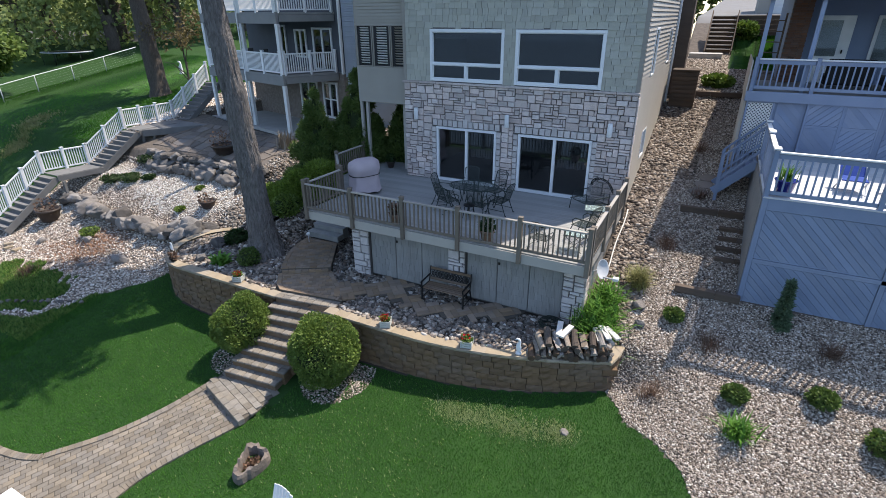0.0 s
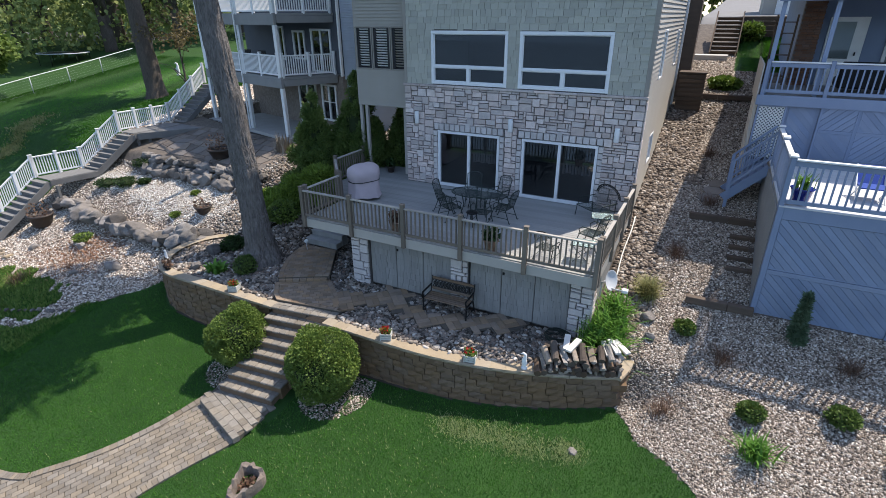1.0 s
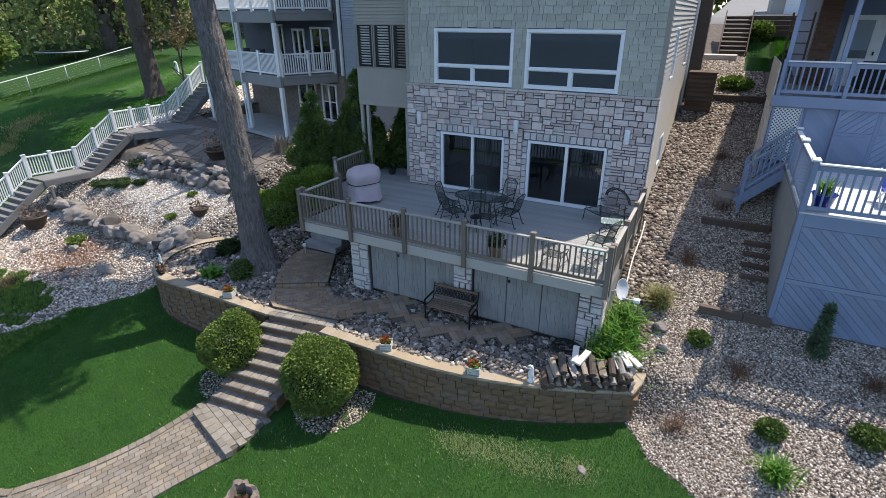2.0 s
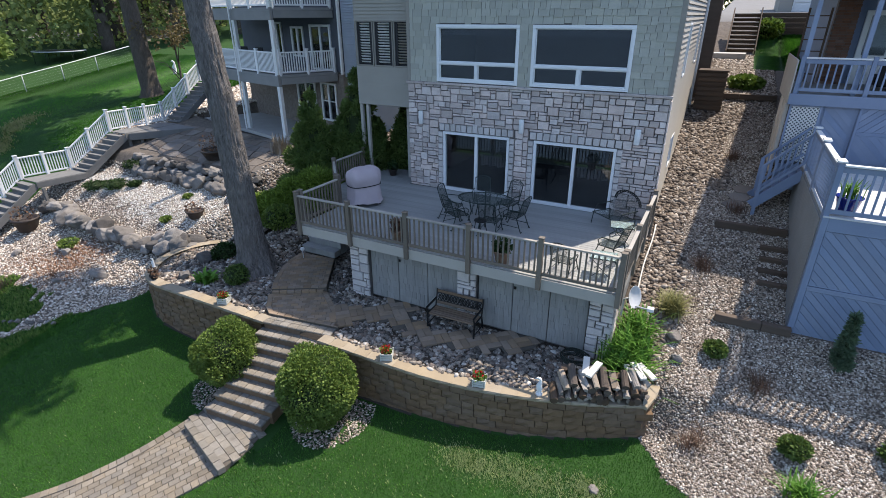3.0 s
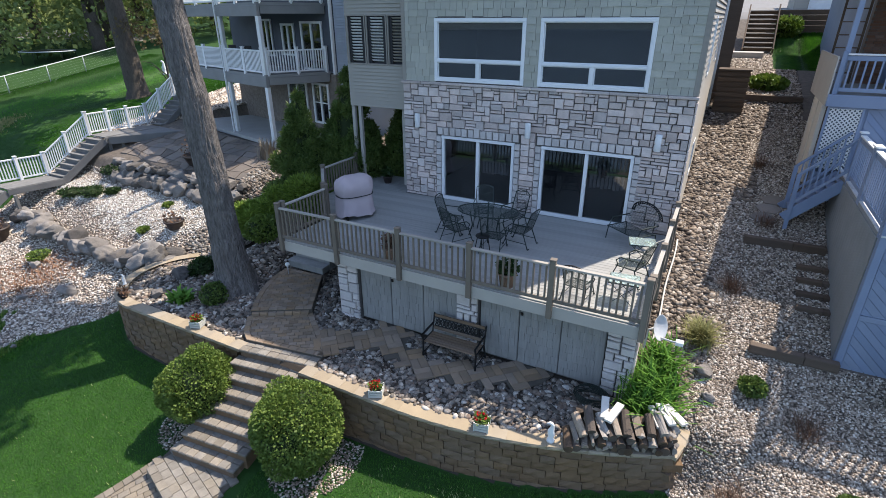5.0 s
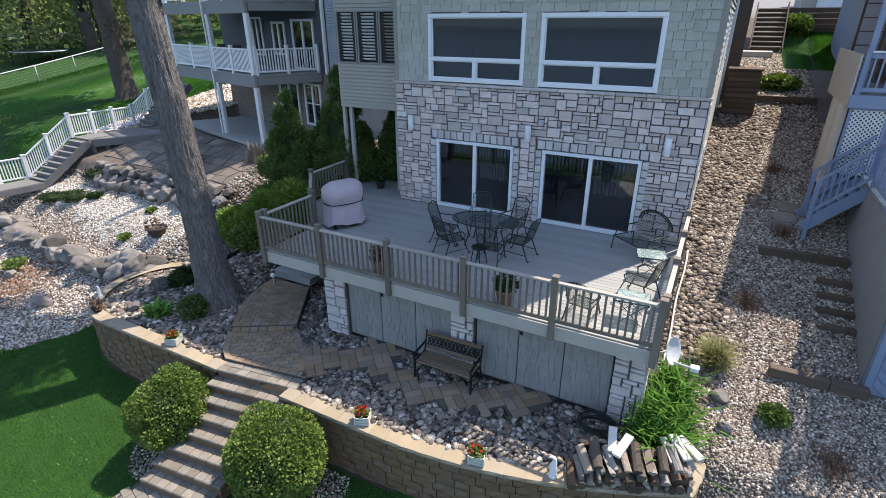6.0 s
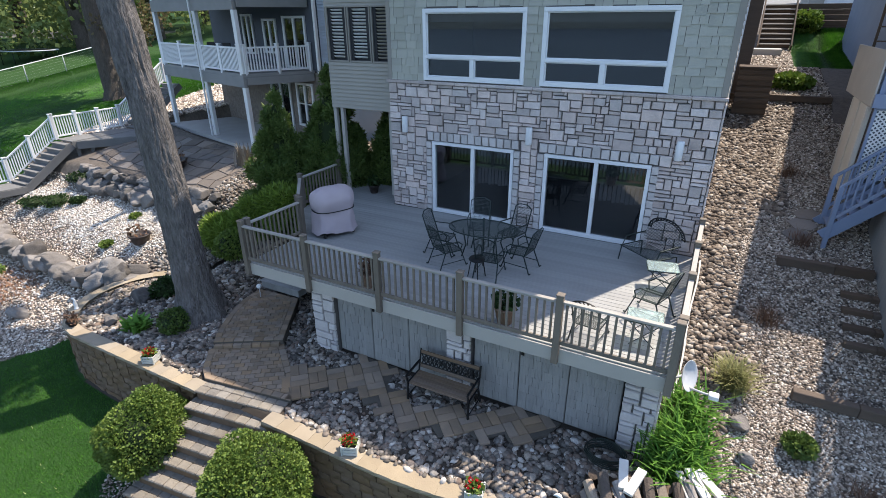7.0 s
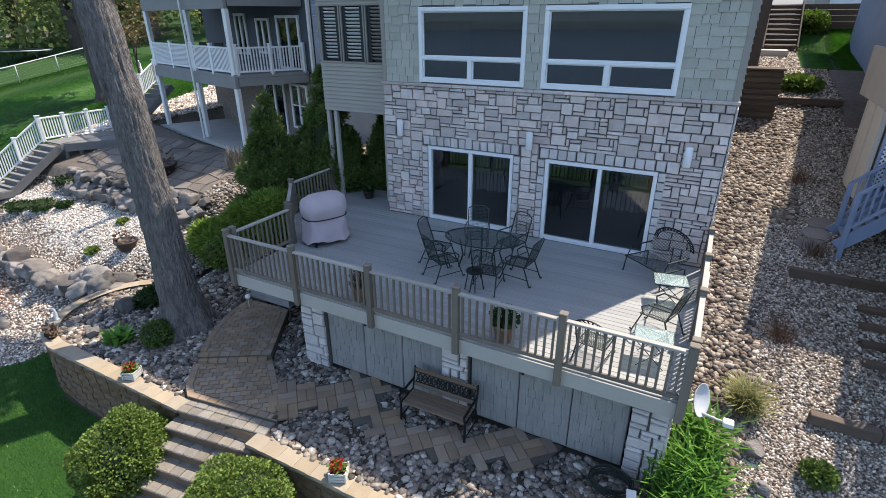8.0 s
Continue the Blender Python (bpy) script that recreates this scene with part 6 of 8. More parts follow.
# the walkway that joins the landing to the yard
wkw = thing("board_walk", (-26.5, 19, 2.8), "grey board walk joining the stair to the yard", "walkway")
WA, WB = Vector((-27.38, 17.15, 0)), Vector((-24.9, 20.75, 0))
wd = (WB - WA).normalized()
wn = Vector((-wd.y, wd.x, 0))
for k in range(11):
    c = [WA + wn * (0.15 * k + 0.004), WB + wn * (0.15 * k + 0.004), WB + wn * (0.15 * k + 0.146), WA + wn * (0.15 * k + 0.146)]
    poly = clip([(q.x, q.y) for q in c], -1, 0, 27.38)
    if len(poly) > 2:
        part("deck_board", prism(poly, 0.04), TREAD, wkw, Matrix.Translation((0, 0, 2.74)))
beam("fascia", WA - wn * 0.03 + Vector((0, 0, 2.6)), WB - wn * 0.03 + Vector((0, 0, 2.6)), 0.05, 0.34, TREAD, wkw)
for f_ in (0.12, 0.55, 0.95):
    q = WA.lerp(WB, f_) + wn * 0.15
    box("support_post", (q.x - 0.06, q.y - 0.06, gz(q.x, q.y) - 0.2), (q.x + 0.06, q.y + 0.06, 2.735), TREAD, wkw)

# ---- trees ----
def bark_tube(pts, rad, n, seed):
    """A trunk with deep upright furrows and root flares."""
    cz = [p.z for p in pts]
    n, verts, faces = 96, [], []
    zs = np.arange(cz[0], cz[-1], 0.07)
    for z in zs:
        x, y, r = np.interp(z, cz, [p.x for p in pts]), np.interp(z, cz, [p.y for p in pts]), np.interp(z, cz, rad)
        foot = max(0.0, 1 - (z - cz[0]) / 1.3)
        for k in range(n):
            a = 2 * math.pi * k / n
            d = Vector((math.cos(a), math.sin(a), 0))
            ridge = 1 - abs(noise.noise(Vector((d.x * 8.5, d.y * 8.5, z * 1.3 + seed)))) * 2.2
            ridge += 0.5 * (1 - abs(noise.noise(Vector((d.x * 17, d.y * 17, z * 3.0)))) * 2.2)
            q = r * (1 + 0.075 * (ridge - 0.9) + 0.05 * noise.noise(Vector((d.x * 1.2, d.y * 1.2, z * 0.5))) + foot * 0.14 * math.sin(5 * a + 1))
            verts.append((x + d.x * q, y + d.y * q, z))
    for i in range(len(zs) - 1):
        for k in range(n):
            faces.append((i * n + k, i * n + (k + 1) % n, (i + 1) * n + (k + 1) % n, (i + 1) * n + k))
    return raw("trunk", verts, faces, True)


def tree(name, trunk, radii, crown, n, leaf, label, seed, bark=BARK, green=TREE_G, limbs=6, reach=4.0, limb_from=0.55, sides=14):
    """trunk: points; crown: (centre, radius, count of clumps)."""
    rn_ = random.Random(seed)
    t = thing(name, trunk[0], label, "tree")
    pts, rad = [], []
    for i in range(len(trunk) - 1):
        for k in range(5):
            f = k / 5
            p = Vector(trunk[i]).lerp(Vector(trunk[i + 1]), f)
            pts.append(p + Vector((rn_.uniform(-.02, .02), rn_.uniform(-.02, .02), 0)))
            rad.append(radii[i] + (radii[i + 1] - radii[i]) * f)
    pts.append(Vector(trunk[-1]))
    rad.append(radii[-1])
    part("trunk", bark_tube(pts, rad, sides, seed) if sides > 20 else tube_mesh(pts, rad, sides, wobble=0.10, seed=seed), bark, t)
    c, R, clumps = crown
    c = Vector(c)
    for k in range(limbs):
        i = int(len(pts) * (limb_from + (0.97 - limb_from) * k / limbs))
        a = rn_.uniform(0, 6.28)
        p = pts[min(i, len(pts) - 1)]
        q = p + Vector((math.cos(a), math.sin(a), rn_.uniform(0.3, 0.9))) * reach * rn_.uniform(0.7, 1.1)
        mid = p.lerp(q, 0.5) + Vector((0, 0, 0.3))
        r0 = rad[min(i, len(rad) - 1)] * 0.55
        part("limb", tube_mesh([p, mid, q], [r0, r0 * 0.6, r0 * 0.2], 7, wobble=0.1, seed=seed + k), bark, t)
    cs, rs = [], []
    for k in range(clumps):
        d = Vector((rn_.gauss(0, 1), rn_.gauss(0, 1), rn_.gauss(0, 0.7)))
        d = d.normalized() * R * rn_.uniform(0.25, 1.0)
        cs.append(c + Vector((d.x, d.y, d.z * 0.8)))
        rs.append(R * rn_.uniform(0.16, 0.34))
    part("crown", leaves("crown", cs, rs, n, leaf, seed, 0.9, 0.8), green, t)
    return t


tree("maple_tree", [(-13.95, 12.4, 0.1), (-14.0, 12.4, 0.9), (-14.1, 12.4, 2.2), (-14.25, 12.4, 5.3), (-14.65, 12.4, 8.9), (-15.2, 12.6, 12), (-15.6, 13, 17)],
     [0.72, 0.50, 0.43, 0.39, 0.345, 0.30, 0.12], ((-15.5, 15.0, 15.4), 4.1, 60), 21000, 0.27, "tall leaning maple with furrowed grey bark in the stone bed", 41, limbs=8, reach=4, limb_from=0.80, sides=22)
tree("lawn_tree", [(-34.9, 23.9, 3.0), (-34.9, 23.9, 3.8), (-35.3, 24.0, 7), (-35.8, 24.2, 11), (-36, 24, 15)], [0.95, 0.62, 0.52, 0.45, 0.2],
     ((-36, 24, 15), 5.5, 40), 9000, 0.35, "broad old tree on the neighbour's lawn", 42, BARK2, reach=4, limb_from=0.8)
RED_G = leafy("bronze leaf", (0.085, 0.06, 0.03), (0.19, 0.15, 0.06), trans=0.3)
tree("young_tree", [(-32.6, 24.6, 3.3), (-32.7, 24.7, 5), (-32.9, 24.8, 7.5)], [0.09, 0.07, 0.03], ((-33.2, 25.2, 7.4), 2.1, 22), 800, 0.17,
     "young tree with sparse bronze leaves", 43, BARK2, RED_G, 7, 1.7, 0.35, 8)
FAR = [(-57, 35, 0.55), (-63, 40, 0.6), (-54, 41, 0.45), (-70, 33, 0.6), (-66, 46, 0.5), (-50, 46, 0.5), (-78, 40, 0.6), (-60, 52, 0.6), (-74, 54, 0.6), (-88, 45, 0.7), (-46, 52, 0.5), (-84, 32, 0.6)]
for k, (x, y, r_) in enumerate(FAR):
    z = gz(x, y)
    tree("woodland_tree", [(x, y, z - 0.3), (x - 0.1, y, z + 4), (x - 0.4, y + 0.2, z + 10)], [r_ * 1.2, r_, r_ * 0.5], ((x, y, z + 9.5), 5.0, 34), 3800, 0.4,
         "woodland tree with fresh spring leaves", 50 + k, BARK2, TREE_G, 4, 3.5, 0.4, 8)
tree("fence_tree", [(-49.5, 18.6, 2.4), (-49.6, 18.6, 4), (-49.8, 18.7, 7)], [0.25, 0.2, 0.08], ((-49.6, 19.2, 6.4), 3.3, 40), 6500, 0.3, "low leafy tree beside the fence", 71, BARK2, TREE_G, 6, 2.2, 0.3, 8)

# unseen hills, added to fill the window reflections, and the woods round about
rw = np.random.default_rng(9)
ring_c, ring_r = [], []
for k in range(520):
    a = 2 * np.pi * k / 520 + rw.normal(0, 0.01)
    if np.sin(a) < -0.3:
        continue
    R = 118 + rw.uniform(-14, 14)
    x, y = -10 + R * np.cos(a), 20 + R * np.sin(a)
    ring_c.append((x, y, np.interp(y, *LEFT) + rw.uniform(0, 9)))
    ring_r.append(rw.uniform(4, 7))
under_c, under_r = [], []
for k in range(760):
    a, R = rw.uniform(radians(33), radians(80)), rw.uniform(64, 112)
    x, y = -R * np.sin(a), R * np.cos(a)
    under_c.append((x, y, np.interp(y, *LEFT) + rw.uniform(0.2, 12)))
    under_r.append(rw.uniform(1.4, 3.2))
woods = leaves("woods", ring_c, ring_r, 20000, 1.8, 9, 0.9)
woods.materials.append(leafy("far woods leaf", (0.05, 0.085, 0.025), (0.17, 0.22, 0.07), trans=0.35))
under = leaves("undergrowth", under_c, under_r, 40000, 0.42, 19, 0.9)
under.materials.append(leafy("undergrowth leaf", (0.10, 0.145, 0.045), (0.36, 0.42, 0.15), trans=0.5))
hv, hf = [], []
for k in range(121):
    a = radians(180 + 180 * k / 120)
    top = 62 + 9 * noise.noise(Vector((k * 0.31, 1, 0))) + 5 * noise.noise(Vector((k * 0.9, 4, 0)))
    for R, z in ((620, -6), (640, top * 0.55), (690, top)):
        hv.append((-10 + R * math.cos(a), R * math.sin(a), z))
for k in range(120):
    for j in range(2):
        hf.append((k * 3 + j, k * 3 + j + 1, k * 3 + j + 4, k * 3 + j + 3))
# distance haze is painted as a flat blue-grey colour
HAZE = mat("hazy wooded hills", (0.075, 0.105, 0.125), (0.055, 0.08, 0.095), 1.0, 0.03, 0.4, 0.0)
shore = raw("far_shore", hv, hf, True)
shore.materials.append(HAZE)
o = tagged(new("backdrop_far_shore", shore), "unseen wooded hills added for window reflections, haze painted in", "hills", kind="structure")
WM[o] = Matrix()
o = tagged(new("undergrowth", under), "leafy woodland undergrowth behind the lawn", "woods", kind="stuff")
WM[o] = Matrix()
o = tagged(new("backdrop_woods", woods), "distant belt of leafy woods", "woods", kind="stuff")
WM[o] = Matrix()

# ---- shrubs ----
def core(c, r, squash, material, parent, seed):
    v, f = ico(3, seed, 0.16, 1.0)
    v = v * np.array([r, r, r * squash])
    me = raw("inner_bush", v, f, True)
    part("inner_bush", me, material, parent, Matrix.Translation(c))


# near-black green for the solid cores, painting the shade deep inside the foliage
LEAFSHADE = mat("painted leaf shade", (0.022, 0.038, 0.010), (0.012, 0.02, 0.006), 0.9, 8, 40, 0.6)


def ball_bush(name, x, y, r, h, n, leaf, green, label, seed, group="", aspect=1.8):
    z = gz(x, y)
    t = thing(name, (x, y, z), label, "shrub", group)
    core((x, y, z + h * 0.5), r * 0.78, h * 0.5 / r, LEAFSHADE, t, seed)
    rn_ = random.Random(seed)
    cs, rs = [(x, y, z + h * 0.5)], [r * 0.97]
    for k in range(26):
        d = Vector((rn_.gauss(0, 1), rn_.gauss(0, 1), rn_.gauss(0, 1) + 0.3)).normalized()
        cs.append((x + d.x * r * 0.72, y + d.y * r * 0.72, z + h * 0.5 + d.z * h * 0.36))
        rs.append(r * rn_.uniform(0.22, 0.42))
    me = leaves("foliage", cs, rs, n, leaf, seed, 0.22, min(1.0, h * 0.5 / r), 0.0, aspect)
    part("foliage", me, green, t)
    return t


ball_bush("boxwood", -11.84, 9.1, 0.91, 1.98, 38000, 0.046, BOX_G, "round clipped boxwood beside the garden steps", 1, "clipped boxwoods")
ball_bush("boxwood", -8.58, 9.12, 1.03, 2.0, 46000, 0.046, BOX_G, "large round clipped boxwood beside the garden steps", 2, "clipped boxwoods")
JUN_G = leafy("juniper spray", (0.045, 0.085, 0.018), (0.14, 0.20, 0.045))
SHR = leafy("bright shrub leaf", (0.06, 0.12, 0.015), (0.17, 0.24, 0.04))
for i, (x, y, r, h) in enumerate(((1.71, 11.64, 0.27, 0.38), (3.45, 12.11, 0.30, 0.38), (4.53, 11.36, 0.34, 0.42), (0.05, 13.55, 0.24, 0.34))):
    ball_bush("spreading_juniper", x, y, r, h, 1800, 0.06, JUN_G, "low spreading green juniper in the gravel", 10 + i, "low junipers")
ball_bush("garden_shrub", -14.0, 11.6, 0.44, 0.62, 2600, 0.05, JUN_G, "bushy green shrub among river rocks", 20, "bed shrubs")
ball_bush("garden_shrub", -15.9, 12.7, 0.45, 0.55, 1700, 0.07, YEW_G, "low dark evergreen shrub among river rocks", 21, "bed shrubs")
ball_bush("garden_shrub", -14.9, 14.6, 0.62, 0.9, 2600, 0.08, BOX_G, "round shrub at the deck corner", 22, "bed shrubs")
for i, (x, y, r) in enumerate(((-25.5, 14.8, 0.55), (-26.6, 14.5, 0.5), (-24.6, 15.2, 0.3), (-25.9, 16.2, 0.55), (-20.7, 13.85, 0.22), (-20.9, 15.2, 0.18), (-24.2, 11.6, 0.4))):
    ball_bush("rock_garden_plant", x, y, r, r * 0.75, 700, 0.07, YEW_G if i < 4 else BOX_G, "low evergreen cushion in the gravel terrace", 30 + i, "rock garden plants")
ball_bush("hedge_shrub", -0.2, 28.1, 0.62, 0.5, 2000, 0.12, SHR, "leafy green shrub in the upper bed", 40)
ball_bush("hedge_shrub", 0.6, 37.9, 0.7, 1.0, 1600, 0.14, SHR, "yellow-green shrub against the bank", 41)


def conifer(name, x, y, h, r, n, leaf, green, label, seed, lean=0):
    z = gz(x, y)
    t = thing(name, (x, y, z), label, "shrub")
    part("trunk", tube_mesh([(x, y, z - 0.1), (x, y, z + h * 0.7)], [0.06, 0.02], 6), BARK2, t)
    part("inner_bush", lathe([(0.0, h * 0.92), (r * 0.25, h * 0.7), (r * 0.55, h * 0.35), (r * 0.68, h * 0.12), (r * 0.4, 0.02)][::-1], 12), LEAFSHADE, t, Matrix.Translation((x, y, z)))
    rn_ = random.Random(seed)
    cs, rs = [], []
    for k in range(110):
        f = rn_.random() ** 1.2
        a = rn_.uniform(0, 6.28)
        q = r * (1 - f) ** 0.8 * rn_.uniform(0.5, 0.95)
        cs.append((x + q * math.cos(a), y + q * math.sin(a), z + h * (0.06 + 0.92 * f)))
        rs.append(0.07 + r * 0.24 * (1 - f))
    me = leaves("foliage", cs, rs, n, leaf, seed, 0.7, 1.25, -0.9, 5.5)
    part("foliage", me, green, t)


ARB_G = leafy("arborvitae spray", (0.045, 0.09, 0.022), (0.16, 0.22, 0.055))
conifer("arborvitae", -15.4, 17.5, 4.7, 1.65, 95000, 0.042, ARB_G, "tall dark arborvitae beside the deck", 81)
conifer("arborvitae", -13.9, 18.6, 4.4, 1.35, 75000, 0.042, ARB_G, "tall dark arborvitae behind the deck railing", 82)
conifer("arborvitae", -12.2, 19.8, 3.0, 1.2, 30000, 0.045, ARB_G, "dark arborvitae under the porch", 83)
conifer("dwarf_spruce", 2.55, 14.05, 1.4, 0.13, 5000, 0.03, leafy("spruce needle", (0.045, 0.08, 0.045), (0.13, 0.19, 0.11)), "narrow dark dwarf spruce in the gravel", 84)
YEW_B = leafy("yew tip", (0.06, 0.115, 0.016), (0.26, 0.36, 0.06), patch=0.3)
for i, (x, y, r, h) in enumerate(((-16.2, 15.6, 0.95, 1.1), (-15.2, 15.9, 0.85, 1.4), (-14.2, 16.2, 0.8, 1.5))):
    ball_bush("yew_shrub", x, y, r, h, 18000, 0.04, YEW_B, "spreading yew with bright new tips", 90 + i, "spreading yews", 8)


def tuft(name, x, y, n, h, w, green, label, seed, spread=0.9, r=0.15, bend=0.8, z=None):
    q = np.random.default_rng(seed)
    px, py = x + q.normal(0, r, n), y + q.normal(0, r, n)
    pz = ground_z(px, py) - 0.01 if z is None else np.full(n, z)
    t = thing(name, (x, y, float(pz.mean())), label, "plant")
    part("foliage", blades("foliage", np.stack([px, py, pz], 1), h, w, seed, bend, spread), green, t)
    return t


tuft("daylily_clump", -1.75, 12.55, 520, 0.85, 0.042, LILY_G, "lush arching daylily clump beside the stone pier", 1, 0.9, 0.26)
tuft("daylily_clump", -1.75, 13.5, 200, 0.75, 0.045, LILY_G, "lush arching daylily clump under the dish", 2, 0.8, 0.18)
tuft("daylily_clump", 1.85, 10.75, 150, 0.5, 0.035, LILY_G, "bright green daylily clump in the gravel", 3, 0.9, 0.1)
tuft("ornamental_grass", -1.05, 14.5, 480, 0.6, 0.02, FADED_G, "pale dry ornamental grass clump", 4, 0.9, 0.1)
for i, (x, y, h) in enumerate(((1.0, 12.95, 0.4), (-0.1, 11.45, 0.35), (3.7, 13.5, 0.4), (5.0, 13.7, 0.35), (-0.55, 16.3, 0.45), (0.1, 19.0, 0.35), (-0.2, 22, 0.4))):
    tuft("dormant_shrub", x, y, 130, h, 0.012, BROWN_G, "dormant brown twiggy shrub in the gravel", 100 + i, 1.2, 0.12, 0.5)
RUST_G = leafy("rust dry leaf", (0.16, 0.075, 0.04), (0.36, 0.20, 0.12), trans=0.1)
tuft("ground_cover", -23.0, 11.0, 1500, 0.14, 0.035, RUST_G, "rust brown dried ground cover on the gravel", 120, 1.5, 0.75, 0.5)
tuft("ground_cover", -25.0, 10.4, 500, 0.12, 0.03, RUST_G, "thin rust brown dried ground cover on the gravel", 123, 1.5, 0.6, 0.5)
tuft("dormant_shrub", -24.1, 8.7, 160, 0.35, 0.014, BROWN_G, "dormant brown twiggy shrub in rough grass", 124, 1.2, 0.2, 0.5)
tuft("hosta", -15.0, 11.15, 90, 0.42, 0.16, LILY_G, "bright green hosta among river rocks", 121, 1.2, 0.1, 0.8)

# ---- the deck's furniture ----
def bars(items):
    """One mesh of thin square bars: (p, q, width)."""
    vs, fs = [], []
    for p, q, w in items:
        p, q = Vector(p), Vector(q)
        d = (q - p).normalized()
        a = d.cross(Vector((0.13, 0.31, 0.94))).normalized() * w / 2
        b = d.cross(a).normalized() * w / 2
        n = len(vs)
        for c in (p, q):
            vs += [c + a + b, c - a + b, c - a - b, c + a - b]
        fs += [(n, n + 1, n + 5, n + 4), (n + 1, n + 2, n + 6, n + 5), (n + 2, n + 3, n + 7, n + 6), (n + 3, n, n + 4, n + 7), (n + 3, n + 2, n + 1, n), (n + 4, n + 5, n + 6, n + 7)]
    return raw("bars", vs, fs)


def weave(c, u, v, n, m, w=0.006, shape=None):
    """Open woven metal: n + m crossing wires over the patch c + s*u + t*v, s and t from -1 to 1."""
    c, u, v = Vector(c), Vector(u), Vector(v)
    out = []
    for k in range(n + 1):
        s = -1 + 2 * k / n
        e = shape(s) if shape else 1
        out.append((c + u * s - v * e, c + u * s + v * e, w))
    for k in range(m + 1):
        s = -1 + 2 * k / m
        e = shape(s) if shape else 1
        out.append((c + v * s - u * e, c + v * s + u * e, w))
    return bars(out)


def iron_chair(scrolled=False):
    """A wrought-iron armchair with woven seat and back; it faces -y."""
    t = thing("patio_chair", (0, 0, 0), "dark green wrought-iron patio chair with woven mesh seat", "chair", "chairs on the deck")
    part("seat", weave((0, -0.02, 0.42), (0.25, 0, 0), (0, 0.24, 0.01), 15, 15, 0.0045), METAL, t)
    part("backrest", weave((0, 0.30, 0.74), (0.24, 0, 0), (0, 0.09, 0.28), 15, 17, 0.0045), METAL, t)
    part("seat_frame", bars([((-.25, -.26, .41), (.25, -.26, .41), .018), ((-.25, .22, .43), (.25, .22, .43), .018), ((-.25, -.26, .41), (-.25, .22, .43), .018), ((.25, -.26, .41), (.25, .22, .43), .018)]), METAL, t)
    part("back_frame", bars([((-.25, .22, .43), (-.25, .40, .98), .02), ((.25, .22, .43), (.25, .40, .98), .02), ((-.25, .40, .98), (-.12, .43, 1.05), .02), ((-.12, .43, 1.05), (.12, .43, 1.05), .02), ((.12, .43, 1.05), (.25, .40, .98), .02)]), METAL, t)
    for s in (-1, 1):
        part("arm", bars([((s * .27, .30, .66), (s * .30, -.12, .66), .022), ((s * .30, -.12, .66), (s * .28, -.24, .56), .02), ((s * .28, -.24, .56), (s * .25, -.2, .42), .018)]), METAL, t)
        part("leg", bars([((s * .25, -.22, .42), (s * .27, -.36, .02), .02), ((s * .27, -.36, .02), (s * .27, -.40, .05), .025)]), METAL, t)
        part("leg", bars([((s * .25, .20, .42), (s * .27, .36, .02), .02), ((s * .27, .36, .02), (s * .27, .40, .05), .025)]), METAL, t)
        part("stretcher", bars([((s * .26, -.30, .16), (s * .26, .30, .16), .014)]), METAL, t)
    if scrolled:
        scroll = []
        for k in range(16):
            a0, a1 = math.pi * k / 16, math.pi * (k + 1) / 16
            scroll.append(((0.25 * math.cos(a0), .42, 1.02 + 0.14 * math.sin(a0)), (0.25 * math.cos(a1), .42, 1.02 + 0.14 * math.sin(a1)), .022))
            if k % 2:
                scroll.append(((0.25 * math.cos(a0), .42, 1.02 + 0.14 * math.sin(a0)), (0.13 * math.cos(a1), .42, 1.02 + 0.05 * math.sin(a1)), .018))
        part("crest", bars(scroll), BLACKIRON, t, label="black scrolled crest")
    return t


first = iron_chair()
spots = [(-7.75, 14.95, 95), (-7.3, 14.35, 150), (-6.2, 14.3, 185), (-5.72, 15.0, 262), (-6.3, 15.95, 340), (-7.2, 15.95, 20)]
place(first, pose(spots[0][0], spots[0][1], DECK, 0, 0, spots[0][2]))
for x, y, a in spots[1:]:
    copy_thing(first, pose(x, y, DECK, 0, 0, a))
fancy = iron_chair(True)
place(fancy, pose(-3.62, 12.85, DECK, 0, 0, 172) @ Matrix.Diagonal((0.95, 0.9, 0.78, 1)))
fancy["label"] = "wrought-iron patio chair with black scrolled crest, in the sun"
fancy2 = copy_thing(first, pose(-2.75, 14.15, DECK, 0, 0, 250))
fancy2["label"] = "wrought-iron patio chair in the sun beside the railing"

tb = thing("patio_table", (-6.75, 15.2, DECK), "oval wrought-iron patio table with woven mesh top", "table")
TC = Vector((-6.75, 15.2, DECK + 0.72))
part("tabletop", weave(TC, (0.85, 0.11, 0), (-0.08, 0.56, 0), 40, 30, 0.0065, lambda s: math.sqrt(max(0.0, 1 - s * s * 0.98))), METAL, tb)
ring = []
for k in range(40):
    a0, a1 = 2 * math.pi * k / 40, 2 * math.pi * (k + 1) / 40
    f_ = lambda a: TC + Vector((0.85, 0.11, 0)) * math.cos(a) + Vector((-0.08, 0.56, 0)) * math.sin(a)
    ring.append((f_(a0), f_(a1), 0.028))
part("rim", bars(ring), METAL, tb)
for a in (45, 135, 225, 315):
    d = Vector((0.6 * math.cos(radians(a)), 0.38 * math.sin(radians(a)), 0))
    part("leg", bars([(TC + d, TC + d * 0.85 - Vector((0, 0, 0.4)), 0.026), (TC + d * 0.85 - Vector((0, 0, 0.4)), TC + d * 1.05 - Vector((0, 0, 0.71)), 0.026)]), METAL, tb)
